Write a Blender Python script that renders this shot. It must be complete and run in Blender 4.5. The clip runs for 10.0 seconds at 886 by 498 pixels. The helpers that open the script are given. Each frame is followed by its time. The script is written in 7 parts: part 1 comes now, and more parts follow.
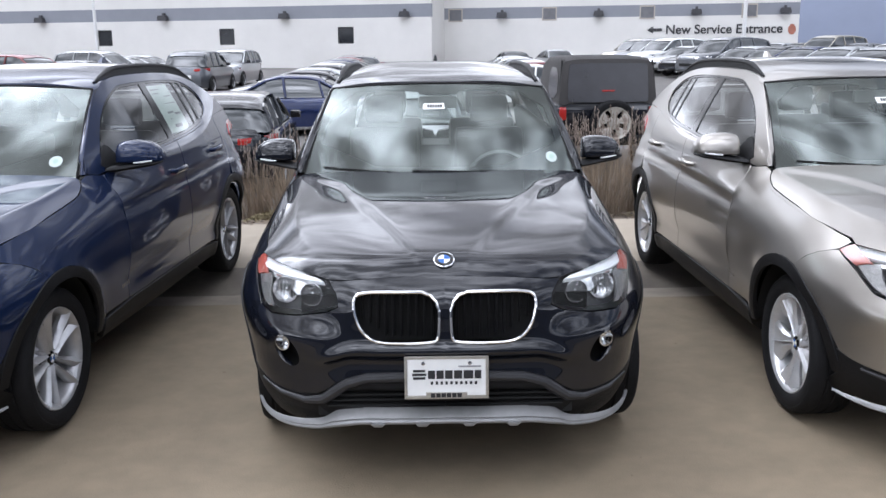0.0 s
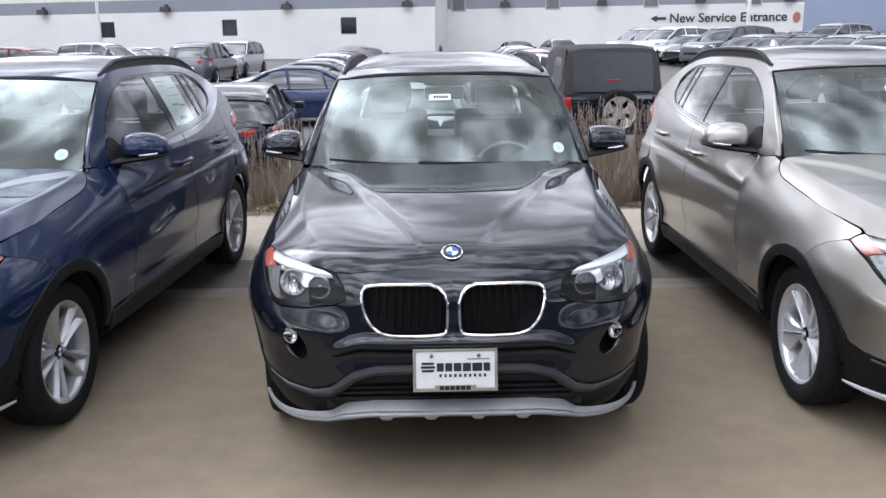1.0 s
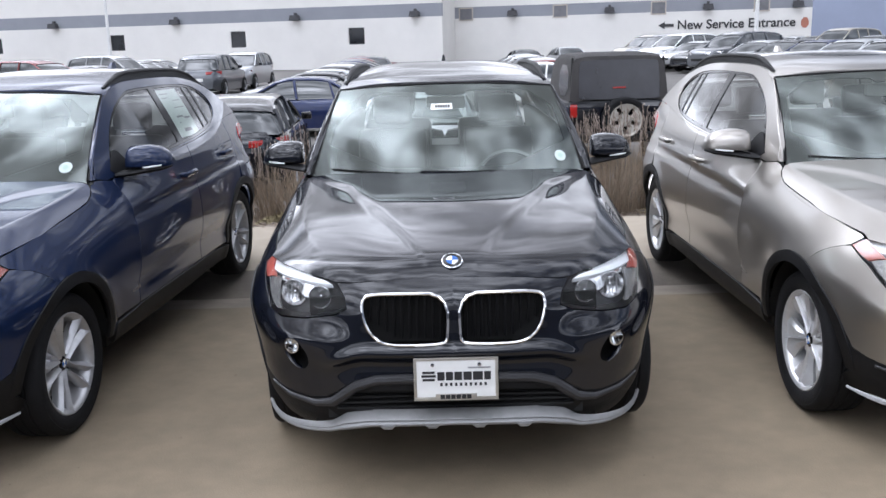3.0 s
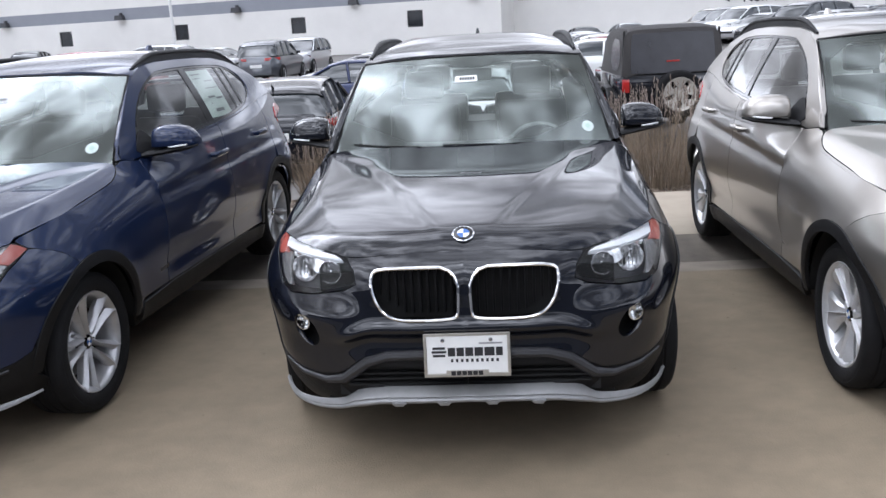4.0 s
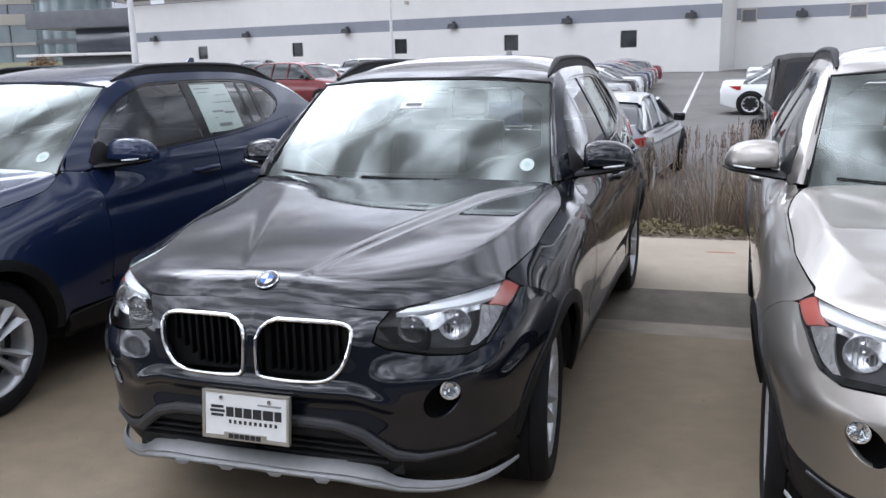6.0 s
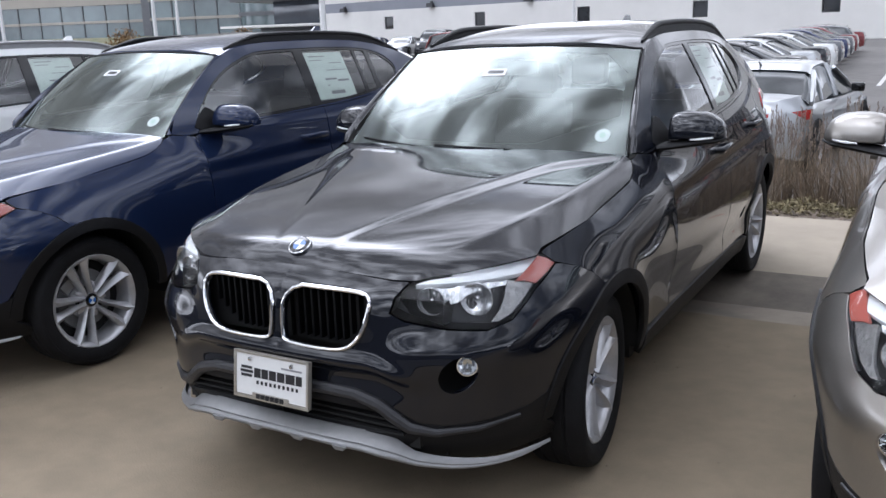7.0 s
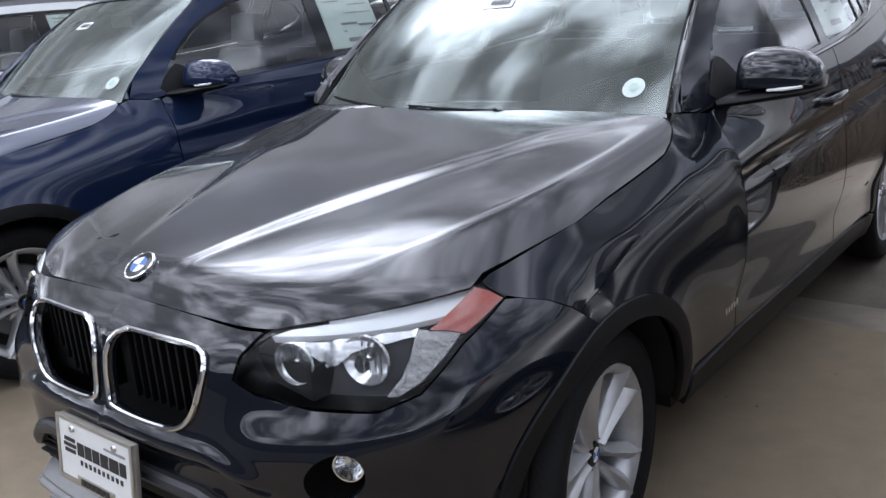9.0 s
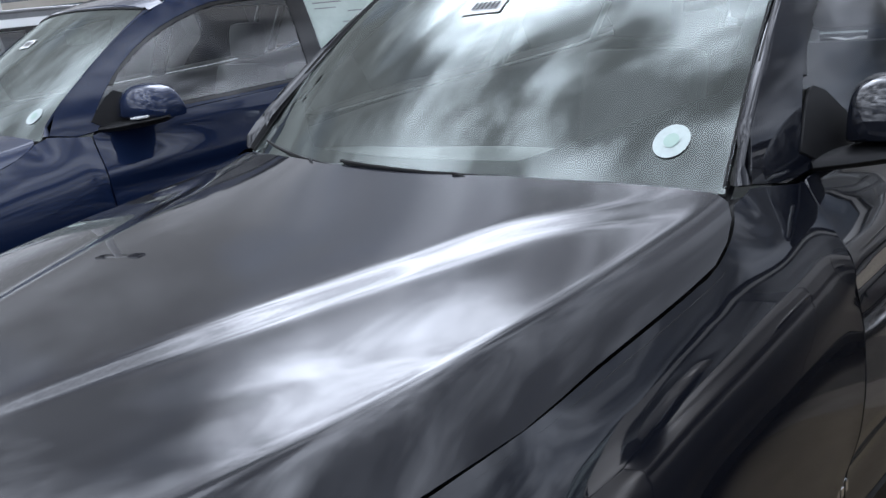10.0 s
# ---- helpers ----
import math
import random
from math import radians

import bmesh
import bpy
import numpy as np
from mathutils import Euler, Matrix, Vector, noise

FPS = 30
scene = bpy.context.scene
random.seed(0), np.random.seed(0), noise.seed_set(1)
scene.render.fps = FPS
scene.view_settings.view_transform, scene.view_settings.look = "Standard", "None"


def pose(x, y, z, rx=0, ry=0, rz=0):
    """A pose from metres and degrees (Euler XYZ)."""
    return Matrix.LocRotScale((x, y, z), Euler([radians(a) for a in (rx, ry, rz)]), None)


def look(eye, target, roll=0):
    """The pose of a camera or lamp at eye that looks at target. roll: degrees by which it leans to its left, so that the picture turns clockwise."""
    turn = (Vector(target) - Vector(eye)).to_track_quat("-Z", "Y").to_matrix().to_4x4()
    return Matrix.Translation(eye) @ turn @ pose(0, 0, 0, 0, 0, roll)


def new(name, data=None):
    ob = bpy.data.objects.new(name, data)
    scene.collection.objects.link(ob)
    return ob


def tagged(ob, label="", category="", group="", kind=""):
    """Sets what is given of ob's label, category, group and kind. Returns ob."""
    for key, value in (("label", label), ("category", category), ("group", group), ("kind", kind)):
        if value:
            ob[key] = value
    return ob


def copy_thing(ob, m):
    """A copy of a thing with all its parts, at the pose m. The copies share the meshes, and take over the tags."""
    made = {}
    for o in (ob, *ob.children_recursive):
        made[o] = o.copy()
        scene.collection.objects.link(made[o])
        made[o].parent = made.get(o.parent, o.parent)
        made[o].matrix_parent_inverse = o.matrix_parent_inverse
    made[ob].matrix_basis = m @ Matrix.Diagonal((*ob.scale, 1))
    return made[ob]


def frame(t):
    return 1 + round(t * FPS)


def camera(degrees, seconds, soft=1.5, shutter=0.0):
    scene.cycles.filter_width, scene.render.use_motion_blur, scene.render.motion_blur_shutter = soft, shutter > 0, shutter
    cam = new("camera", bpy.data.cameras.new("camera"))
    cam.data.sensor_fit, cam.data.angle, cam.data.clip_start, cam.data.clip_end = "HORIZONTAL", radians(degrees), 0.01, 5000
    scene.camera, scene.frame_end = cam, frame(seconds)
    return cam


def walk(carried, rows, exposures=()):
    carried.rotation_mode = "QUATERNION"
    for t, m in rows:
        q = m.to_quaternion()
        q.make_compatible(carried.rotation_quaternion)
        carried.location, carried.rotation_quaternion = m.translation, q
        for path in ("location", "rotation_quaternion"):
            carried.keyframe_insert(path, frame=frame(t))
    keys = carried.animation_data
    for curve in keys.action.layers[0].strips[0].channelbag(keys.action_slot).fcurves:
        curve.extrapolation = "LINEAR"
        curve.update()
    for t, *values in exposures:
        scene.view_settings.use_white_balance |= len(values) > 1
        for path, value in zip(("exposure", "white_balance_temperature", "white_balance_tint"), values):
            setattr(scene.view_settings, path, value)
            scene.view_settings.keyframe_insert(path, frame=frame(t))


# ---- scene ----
cam = camera(53.4, 10.0)
PATH = [
    (0, (-0.119, -5.42, 1.669), (-0.05, -3.47, 1.228), -0.5),
    (0.5, (-0.142, -5.407, 1.667), (-0.072, -3.46, 1.215), -0.4),
    (1, (-0.135, -5.402, 1.672), (-0.075, -3.457, 1.21), -0.8),
    (1.5, (-0.132, -5.403, 1.672), (-0.074, -3.457, 1.215), -0.9),
    (2, (-0.132, -5.409, 1.673), (-0.072, -3.46, 1.231), -0.9),
    (3.3, (-0.063, -5.408, 1.673), (-0.052, -3.457, 1.231), -2.1),
    (3.5, (-0.031, -5.399, 1.658), (-0.062, -3.453, 1.199), -2.3),
    (4, (0.103, -5.328, 1.61), (-0.005, -3.388, 1.135), -3.1),
    (4.5, (0.276, -5.07, 1.59), (0.095, -3.12, 1.186), -2.1),
    (5, (0.617, -4.907, 1.581), (0.335, -2.956, 1.245), -3.1),
    (5.2, (0.803, -4.871, 1.563), (0.456, -2.932, 1.219), -2.1),
    (6.3, (1.605, -4.595, 1.582), (0.891, -2.781, 1.136), -1.3),
    (6.5, (1.723, -4.567, 1.566), (0.895, -2.804, 1.113), -1.0),
    (7, (1.833, -4.389, 1.552), (0.889, -2.691, 1.078), -1.8),
    (7.5, (1.955, -4.236, 1.553), (0.935, -2.569, 1.129), -3.3),
    (8, (2.081, -4.051, 1.538), (0.895, -2.515, 1.055), -3.2),
    (8.5, (1.946, -3.653, 1.476), (0.692, -2.186, 0.951), -4.4),
    (9, (1.773, -3.185, 1.436), (0.578, -1.685, 0.868), -4.5),
    (9.5, (1.616, -2.675, 1.435), (0.25, -1.317, 0.896), -5.8),
    (10, (1.41, -2.188, 1.397), (0.056, -0.82, 0.852), -5.9),
]
walk(cam, [(t, look(eye, target, roll)) for t, eye, target, roll in PATH], [(0.0, 1.07, 5950, 14), (3.5, 1.05, 5950, 14), (5.0, 0.93, 5950, 14), (7.0, 0.88, 5900, 14), (8.2, 0.88, 5850, 14), (9.0, 0.88, 5850, 14), (10.0, 0.74, 5780, 12)])

# ---- light: hazy sun behind broken cloud, high over the cars' back left ----
SUN_DIR = Vector((-0.58, 0.41, 0.70)).normalized()
SUN_ELEV = math.asin(SUN_DIR.z)
SUN_AZ = math.atan2(SUN_DIR.x, SUN_DIR.y)


def make_world():
    w = bpy.data.worlds.new("sky")
    scene.world = w
    w.use_nodes = True
    nt = w.node_tree
    nt.nodes.clear()
    N, L = nt.nodes.new, nt.links.new
    out, bg, mix = N("ShaderNodeOutputWorld"), N("ShaderNodeBackground"), N("ShaderNodeMix")
    sky = N("ShaderNodeTexSky")
    sky.sky_type, sky.sun_disc = "NISHITA", False
    sky.sun_elevation, sky.sun_rotation = SUN_ELEV, SUN_AZ
    sky.altitude, sky.dust_density = 1700, 0.15
    co, mp = N("ShaderNodeTexCoord"), N("ShaderNodeMapping")
    mp.inputs["Scale"].default_value = (1.0, 1.0, 2.2)
    L(co.outputs["Generated"], mp.inputs["Vector"])
    big, fine = N("ShaderNodeTexNoise"), N("ShaderNodeTexNoise")
    big.inputs["Scale"].default_value, big.inputs["Detail"].default_value, big.inputs["Roughness"].default_value = 2.1, 5.0, 0.50
    big.inputs["Distortion"].default_value = 0.35
    fine.inputs["Scale"].default_value, fine.inputs["Detail"].default_value = 3.6, 4.0
    L(mp.outputs[0], big.inputs["Vector"])
    L(mp.outputs[0], fine.inputs["Vector"])
    cover = N("ShaderNodeMapRange")
    cover.inputs[1].default_value, cover.inputs[2].default_value = 0.28, 0.46
    cover.inputs[3].default_value = 0.82
    # broken cloud: open blue sky on the right, where the hills are
    clear, thin = N("ShaderNodeMapRange"), N("ShaderNodeMath")
    sep = N("ShaderNodeSeparateXYZ")
    L(co.outputs["Generated"], sep.inputs[0])
    clear.inputs[1].default_value, clear.inputs[2].default_value = 0.15, 0.9
    clear.inputs[3].default_value, clear.inputs[4].default_value = 0.0, 0.13
    L(sep.outputs["X"], clear.inputs[0])
    thin.operation = "SUBTRACT"
    L(big.outputs[0], thin.inputs[0])
    L(clear.outputs[0], thin.inputs[1])
    L(thin.outputs[0], cover.inputs[0])
    # cloud brightness: thick parts grey, thin parts white; brighter overhead and towards the sun behind the cloud
    lum = N("ShaderNodeMapRange")
    lum.inputs[1].default_value, lum.inputs[2].default_value = 0.41, 0.59
    lum.inputs[3].default_value, lum.inputs[4].default_value = 12.0, 2.2
    L(fine.outputs[0], lum.inputs[0])
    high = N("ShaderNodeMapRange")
    # sky dimmed by hand towards the left, so the hoods reflect dark
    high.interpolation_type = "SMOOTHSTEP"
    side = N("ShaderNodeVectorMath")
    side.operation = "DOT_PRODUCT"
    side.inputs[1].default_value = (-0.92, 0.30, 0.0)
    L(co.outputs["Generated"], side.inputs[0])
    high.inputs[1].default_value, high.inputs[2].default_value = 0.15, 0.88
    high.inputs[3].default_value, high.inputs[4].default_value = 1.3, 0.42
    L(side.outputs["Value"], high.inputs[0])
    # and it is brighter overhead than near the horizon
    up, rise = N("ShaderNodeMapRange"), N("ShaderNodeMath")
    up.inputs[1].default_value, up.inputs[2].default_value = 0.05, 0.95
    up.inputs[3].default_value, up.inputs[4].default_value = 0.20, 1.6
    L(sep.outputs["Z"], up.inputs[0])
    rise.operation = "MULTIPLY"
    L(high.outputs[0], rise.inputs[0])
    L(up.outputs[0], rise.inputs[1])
    # right side of the sky dimmed to darken fender and hood reflections
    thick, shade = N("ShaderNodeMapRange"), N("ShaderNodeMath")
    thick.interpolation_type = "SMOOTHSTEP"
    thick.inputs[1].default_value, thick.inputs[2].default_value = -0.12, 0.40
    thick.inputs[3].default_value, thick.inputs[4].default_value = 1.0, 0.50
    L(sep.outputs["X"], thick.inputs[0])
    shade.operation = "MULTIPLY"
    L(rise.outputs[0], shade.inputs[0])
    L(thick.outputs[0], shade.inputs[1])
    # white band of brightness painted into the sky low over the horizon
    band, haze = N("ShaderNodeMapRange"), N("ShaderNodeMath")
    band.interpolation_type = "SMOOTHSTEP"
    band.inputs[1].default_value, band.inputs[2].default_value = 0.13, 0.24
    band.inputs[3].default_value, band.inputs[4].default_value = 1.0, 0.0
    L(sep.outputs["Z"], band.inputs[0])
    # the band is dimmed on the left so the blue hood reflects darker
    aside, dull, weak = N("ShaderNodeVectorMath"), N("ShaderNodeMapRange"), N("ShaderNodeMath")
    aside.operation = "DOT_PRODUCT"
    aside.inputs[1].default_value = (-0.87, 0.49, 0.0)
    L(co.outputs["Generated"], aside.inputs[0])
    dull.interpolation_type = "SMOOTHSTEP"
    dull.inputs[1].default_value, dull.inputs[2].default_value = 0.78, 0.93
    dull.inputs[3].default_value, dull.inputs[4].default_value = 1.0, 0.18
    L(aside.outputs["Value"], dull.inputs[0])
    weak.operation = "MULTIPLY"
    L(band.outputs[0], weak.inputs[0])
    L(dull.outputs[0], weak.inputs[1])
    # dark lobe painted in below the sun, and dimmed zenith, to darken hood reflections
    dark_lobe_at, bank, zenith, gloom, heavy = N("ShaderNodeVectorMath"), N("ShaderNodeMapRange"), N("ShaderNodeMapRange"), N("ShaderNodeMath"), N("ShaderNodeMath")
    dark_lobe_at.operation = "DOT_PRODUCT"
    dark_lobe_at.inputs[1].default_value = (-0.783, 0.482, 0.392)
    L(co.outputs["Generated"], dark_lobe_at.inputs[0])
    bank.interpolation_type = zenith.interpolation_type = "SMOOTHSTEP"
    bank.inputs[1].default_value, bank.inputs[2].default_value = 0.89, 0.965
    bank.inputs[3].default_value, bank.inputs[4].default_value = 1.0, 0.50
    L(dark_lobe_at.outputs["Value"], bank.inputs[0])
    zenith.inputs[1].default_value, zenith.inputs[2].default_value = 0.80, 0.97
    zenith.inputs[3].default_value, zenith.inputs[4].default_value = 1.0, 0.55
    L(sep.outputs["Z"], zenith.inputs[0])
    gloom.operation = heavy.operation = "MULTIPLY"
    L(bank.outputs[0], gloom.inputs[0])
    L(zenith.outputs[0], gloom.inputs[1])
    # grey patch painted high over the building to darken hood and nose reflections
    patch_at, patch, dim = N("ShaderNodeVectorMath"), N("ShaderNodeMapRange"), N("ShaderNodeMath")
    patch_at.operation = "DOT_PRODUCT"
    patch_at.inputs[1].default_value = (0.10, 0.62, 0.778)
    L(co.outputs["Generated"], patch_at.inputs[0])
    patch.interpolation_type = "SMOOTHSTEP"
    patch.inputs[1].default_value, patch.inputs[2].default_value = 0.88, 0.98
    patch.inputs[3].default_value, patch.inputs[4].default_value = 1.0, 0.40
    L(patch_at.outputs["Value"], patch.inputs[0])
    dim.operation = "MULTIPLY"
    L(gloom.outputs[0], dim.inputs[0])
    L(patch.outputs[0], dim.inputs[1])
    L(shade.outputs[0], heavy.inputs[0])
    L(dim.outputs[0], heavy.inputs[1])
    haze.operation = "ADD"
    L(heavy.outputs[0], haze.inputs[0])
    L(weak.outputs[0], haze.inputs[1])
    dot = N("ShaderNodeVectorMath")
    dot.operation = "DOT_PRODUCT"
    dot.inputs[1].default_value = SUN_DIR
    L(co.outputs["Generated"], dot.inputs[0])
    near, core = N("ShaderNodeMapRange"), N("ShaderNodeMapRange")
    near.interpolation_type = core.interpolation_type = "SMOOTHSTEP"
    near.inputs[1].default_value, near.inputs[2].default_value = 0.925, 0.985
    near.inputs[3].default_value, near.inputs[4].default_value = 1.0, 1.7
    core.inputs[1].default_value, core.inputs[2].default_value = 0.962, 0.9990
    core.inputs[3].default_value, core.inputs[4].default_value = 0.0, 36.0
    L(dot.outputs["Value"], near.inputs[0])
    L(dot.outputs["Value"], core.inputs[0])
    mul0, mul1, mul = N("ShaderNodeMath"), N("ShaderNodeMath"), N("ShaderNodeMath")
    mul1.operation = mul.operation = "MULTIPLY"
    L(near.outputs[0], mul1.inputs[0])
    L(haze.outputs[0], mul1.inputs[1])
    # torn cloud edges
    torn, rag, tear = N("ShaderNodeTexNoise"), N("ShaderNodeMapRange"), N("ShaderNodeMath")
    torn.inputs["Scale"].default_value, torn.inputs["Detail"].default_value, torn.inputs["Roughness"].default_value = 5.5, 4.0, 0.50
    torn.inputs["Distortion"].default_value = 0.5
    L(mp.outputs[0], torn.inputs["Vector"])
    rag.inputs[1].default_value, rag.inputs[2].default_value = 0.38, 0.62
    rag.inputs[3].default_value, rag.inputs[4].default_value = 0.60, 1.40
    L(torn.outputs[0], rag.inputs[0])
    tear.operation = "MULTIPLY"
    L(lum.outputs[0], tear.inputs[0])
    L(rag.outputs[0], tear.inputs[1])
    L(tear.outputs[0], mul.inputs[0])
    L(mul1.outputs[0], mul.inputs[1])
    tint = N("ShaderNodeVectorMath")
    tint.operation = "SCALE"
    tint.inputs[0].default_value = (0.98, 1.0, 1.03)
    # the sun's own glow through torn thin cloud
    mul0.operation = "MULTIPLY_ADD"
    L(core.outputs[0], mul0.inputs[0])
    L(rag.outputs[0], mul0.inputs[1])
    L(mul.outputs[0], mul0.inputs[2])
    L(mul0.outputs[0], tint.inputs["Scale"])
    mix.data_type = "RGBA"
    L(cover.outputs[0], mix.inputs["Factor"])
    L(sky.outputs[0], mix.inputs["A"])
    L(tint.outputs[0], mix.inputs["B"])
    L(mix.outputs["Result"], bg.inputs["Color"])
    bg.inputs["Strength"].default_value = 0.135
    L(bg.outputs[0], out.inputs[0])


make_world()
sun = new("sun", bpy.data.lights.new("sun", "SUN"))
sun.data.energy, sun.data.angle, sun.data.color = 0.5, radians(125), (1.0, 0.97, 0.92)
sun.matrix_world = look(SUN_DIR * 50, (0, 0, 0))


# ---- materials ----
def node_mat(name, color, rough=0.5, metal=0.0, coat=0.0, vary=0.0, scale=8.0, bump=0.0, bump_scale=60.0, spec=0.5, color2=None, stain=0.0, stain_scale=1.2, island=0.0, coords="Object"):
    m = bpy.data.materials.new(name)
    m.use_nodes = True
    nt = m.node_tree
    N, L = nt.nodes.new, nt.links.new
    b = nt.nodes["Principled BSDF"]
    b.inputs["Roughness"].default_value, b.inputs["Metallic"].default_value = rough, metal
    b.inputs["Coat Weight"].default_value, b.inputs["Coat Roughness"].default_value = coat, 0.02
    b.inputs["Specular IOR Level"].default_value = spec
    b.inputs["Base Color"].default_value = (*color, 1)
    co = N("ShaderNodeTexCoord")
    last = None
    if vary or color2:
        n1 = N("ShaderNodeTexNoise")
        n1.inputs["Scale"].default_value, n1.inputs["Detail"].default_value, n1.inputs["Roughness"].default_value = scale, 8.0, 0.62
        L(co.outputs[coords], n1.inputs["Vector"])
        mx = N("ShaderNodeMix")
        mx.data_type = "RGBA"
        c2 = color2 or tuple(c * (1 - vary) for c in color)
        mx.inputs["A"].default_value, mx.inputs["B"].default_value = (*color, 1), (*c2, 1)
        r = N("ShaderNodeMapRange")
        r.inputs[1].default_value, r.inputs[2].default_value = 0.35, 0.65
        L(n1.outputs[0], r.inputs[0])
        L(r.outputs[0], mx.inputs["Factor"])
        last = mx.outputs["Result"]
        if stain:
            n2 = N("ShaderNodeTexNoise")
            n2.inputs["Scale"].default_value, n2.inputs["Detail"].default_value = stain_scale, 5.0
            L(co.outputs[coords], n2.inputs["Vector"])
            r2 = N("ShaderNodeMapRange")
            r2.inputs[1].default_value, r2.inputs[2].default_value = 0.42, 0.68
            r2.inputs[3].default_value, r2.inputs[4].default_value = 1.0, 1.0 - stain
            L(n2.outputs[0], r2.inputs[0])
            sc = N("ShaderNodeVectorMath")
            sc.operation = "SCALE"
            L(last, sc.inputs[0])
            L(r2.outputs[0], sc.inputs["Scale"])
            last = sc.outputs[0]
    if island:
        oi = N("ShaderNodeObjectInfo") if island < 0 else N("ShaderNodeNewGeometry")
        key = "Random" if island < 0 else "Random Per Island"
        rr = N("ShaderNodeMapRange")
        rr.inputs[3].default_value, rr.inputs[4].default_value = 1 - abs(island), 1 + abs(island)
        L(oi.outputs[key], rr.inputs[0])
        s2 = N("ShaderNodeVectorMath")
        s2.operation = "SCALE"
        if last is None:
            s2.inputs[0].default_value = color
        else:
            L(last, s2.inputs[0])
        L(rr.outputs[0], s2.inputs["Scale"])
        last = s2.outputs[0]
    if last is not None:
        L(last, b.inputs["Base Color"])
    if bump:
        n3 = N("ShaderNodeTexNoise")
        n3.inputs["Scale"].default_value, n3.inputs["Detail"].default_value = bump_scale, 6.0
        L(co.outputs[coords], n3.inputs["Vector"])
        bp = N("ShaderNodeBump")
        bp.inputs["Strength"].default_value, bp.inputs["Distance"].default_value = bump, 0.01
        L(n3.outputs[0], bp.inputs["Height"])
        L(bp.outputs[0], b.inputs["Normal"])
    return m


def paint_mat(name, color, metal=0.0, rough=0.35, flake=0.0, dust=0.02, coat=1.5):
    """Clear-coated car paint with fine metal flake and a thin film of dust."""
    m = bpy.data.materials.new(name)
    m.use_nodes = True
    nt = m.node_tree
    N, L = nt.nodes.new, nt.links.new
    b = nt.nodes["Principled BSDF"]
    b.inputs["Metallic"].default_value, b.inputs["Roughness"].default_value = metal, rough
    b.inputs["Specular IOR Level"].default_value = 0.03 if metal < 0.5 else 0.5
    b.inputs["Coat Weight"].default_value, b.inputs["Coat Roughness"].default_value, b.inputs["Coat IOR"].default_value = 1.0, 0.015, coat
    co = N("ShaderNodeTexCoord")
    v = N("ShaderNodeTexVoronoi")
    v.inputs["Scale"].default_value = 900
    L(co.outputs["Object"], v.inputs["Vector"])
    mx = N("ShaderNodeMix")
    mx.data_type = "RGBA"
    mx.inputs["A"].default_value = (*color, 1)
    mx.inputs["B"].default_value = (*[min(1, c * (1 + flake) + 0.001) for c in color], 1)
    L(v.outputs["Color"], mx.inputs["Factor"])
    n = N("ShaderNodeTexNoise")
    n.inputs["Scale"].default_value, n.inputs["Detail"].default_value = 3.0, 8.0
    L(co.outputs["Object"], n.inputs["Vector"])
    r = N("ShaderNodeMapRange")
    r.inputs[1].default_value, r.inputs[2].default_value, r.inputs[3].default_value, r.inputs[4].default_value = 0.35, 0.75, 0.0, dust
    L(n.outputs[0], r.inputs[0])
    d = N("ShaderNodeMix")
    d.data_type = "RGBA"
    d.inputs["B"].default_value = (0.32, 0.29, 0.25, 1)
    L(r.outputs[0], d.inputs["Factor"])
    L(mx.outputs["Result"], d.inputs["A"])
    L(d.outputs["Result"], b.inputs["Base Color"])
    rr = N("ShaderNodeMapRange")
    rr.inputs[1].default_value, rr.inputs[2].default_value, rr.inputs[3].default_value, rr.inputs[4].default_value = 0.4, 0.75, 0.01, 0.06
    L(n.outputs[0], rr.inputs[0])
    L(rr.outputs[0], b.inputs["Coat Roughness"])
    return m


def glass_mat(name, tint=(0.72, 0.78, 0.76), rough=0.0, ior=1.75, sheen=(1, 1, 1)):
    m = bpy.data.materials.new(name)
    m.use_nodes = True
    nt = m.node_tree
    nt.nodes.clear()
    N, L = nt.nodes.new, nt.links.new
    out, mix, tr, gl, fr = N("ShaderNodeOutputMaterial"), N("ShaderNodeMixShader"), N("ShaderNodeBsdfTransparent"), N("ShaderNodeBsdfGlossy"), N("ShaderNodeFresnel")
    tr.inputs[0].default_value = (*tint, 1)
    gl.inputs["Color"].default_value, gl.inputs["Roughness"].default_value = (*sheen, 1), rough
    fr.inputs[0].default_value = ior
    L(fr.outputs[0], mix.inputs[0])
    L(tr.outputs[0], mix.inputs[1])
    L(gl.outputs[0], mix.inputs[2])
    L(mix.outputs[0], out.inputs[0])
    return m


M_BLACK = paint_mat("blue_black_paint", (0.0030, 0.0038, 0.0068), 0.0, 0.3, 0.6, 0.003, 1.53)
M_BLUE = paint_mat("deep_blue_paint", (0.0055, 0.0115, 0.0350), 0.2, 0.35, 0.8, 0.004, 1.45)
M_SILVER = paint_mat("warm_silver_paint", (0.305, 0.285, 0.260), 0.85, 0.32, 0.25, 0.02)
M_WHITE = paint_mat("white_paint", (0.72, 0.73, 0.72), 0.0, 0.3, 0.05, 0.05)
M_PLASTIC = node_mat("black_trim_plastic", (0.0085, 0.0085, 0.0095), 0.5, bump=0.15, bump_scale=900, vary=0.3, scale=30)
M_PLASTIC.node_tree.nodes["Principled BSDF"].inputs["Specular IOR Level"].default_value = 0.22
M_MATTE = node_mat("matte_black", (0.006, 0.006, 0.006), 0.8, vary=0.4)
# trim plastic made lighter: skylight on the bumper bead is put into its colour
M_BEAD = node_mat("sky_lit_grey_black_plastic", (0.026, 0.026, 0.029), 0.42, bump=0.15, bump_scale=700, vary=0.3, scale=25)
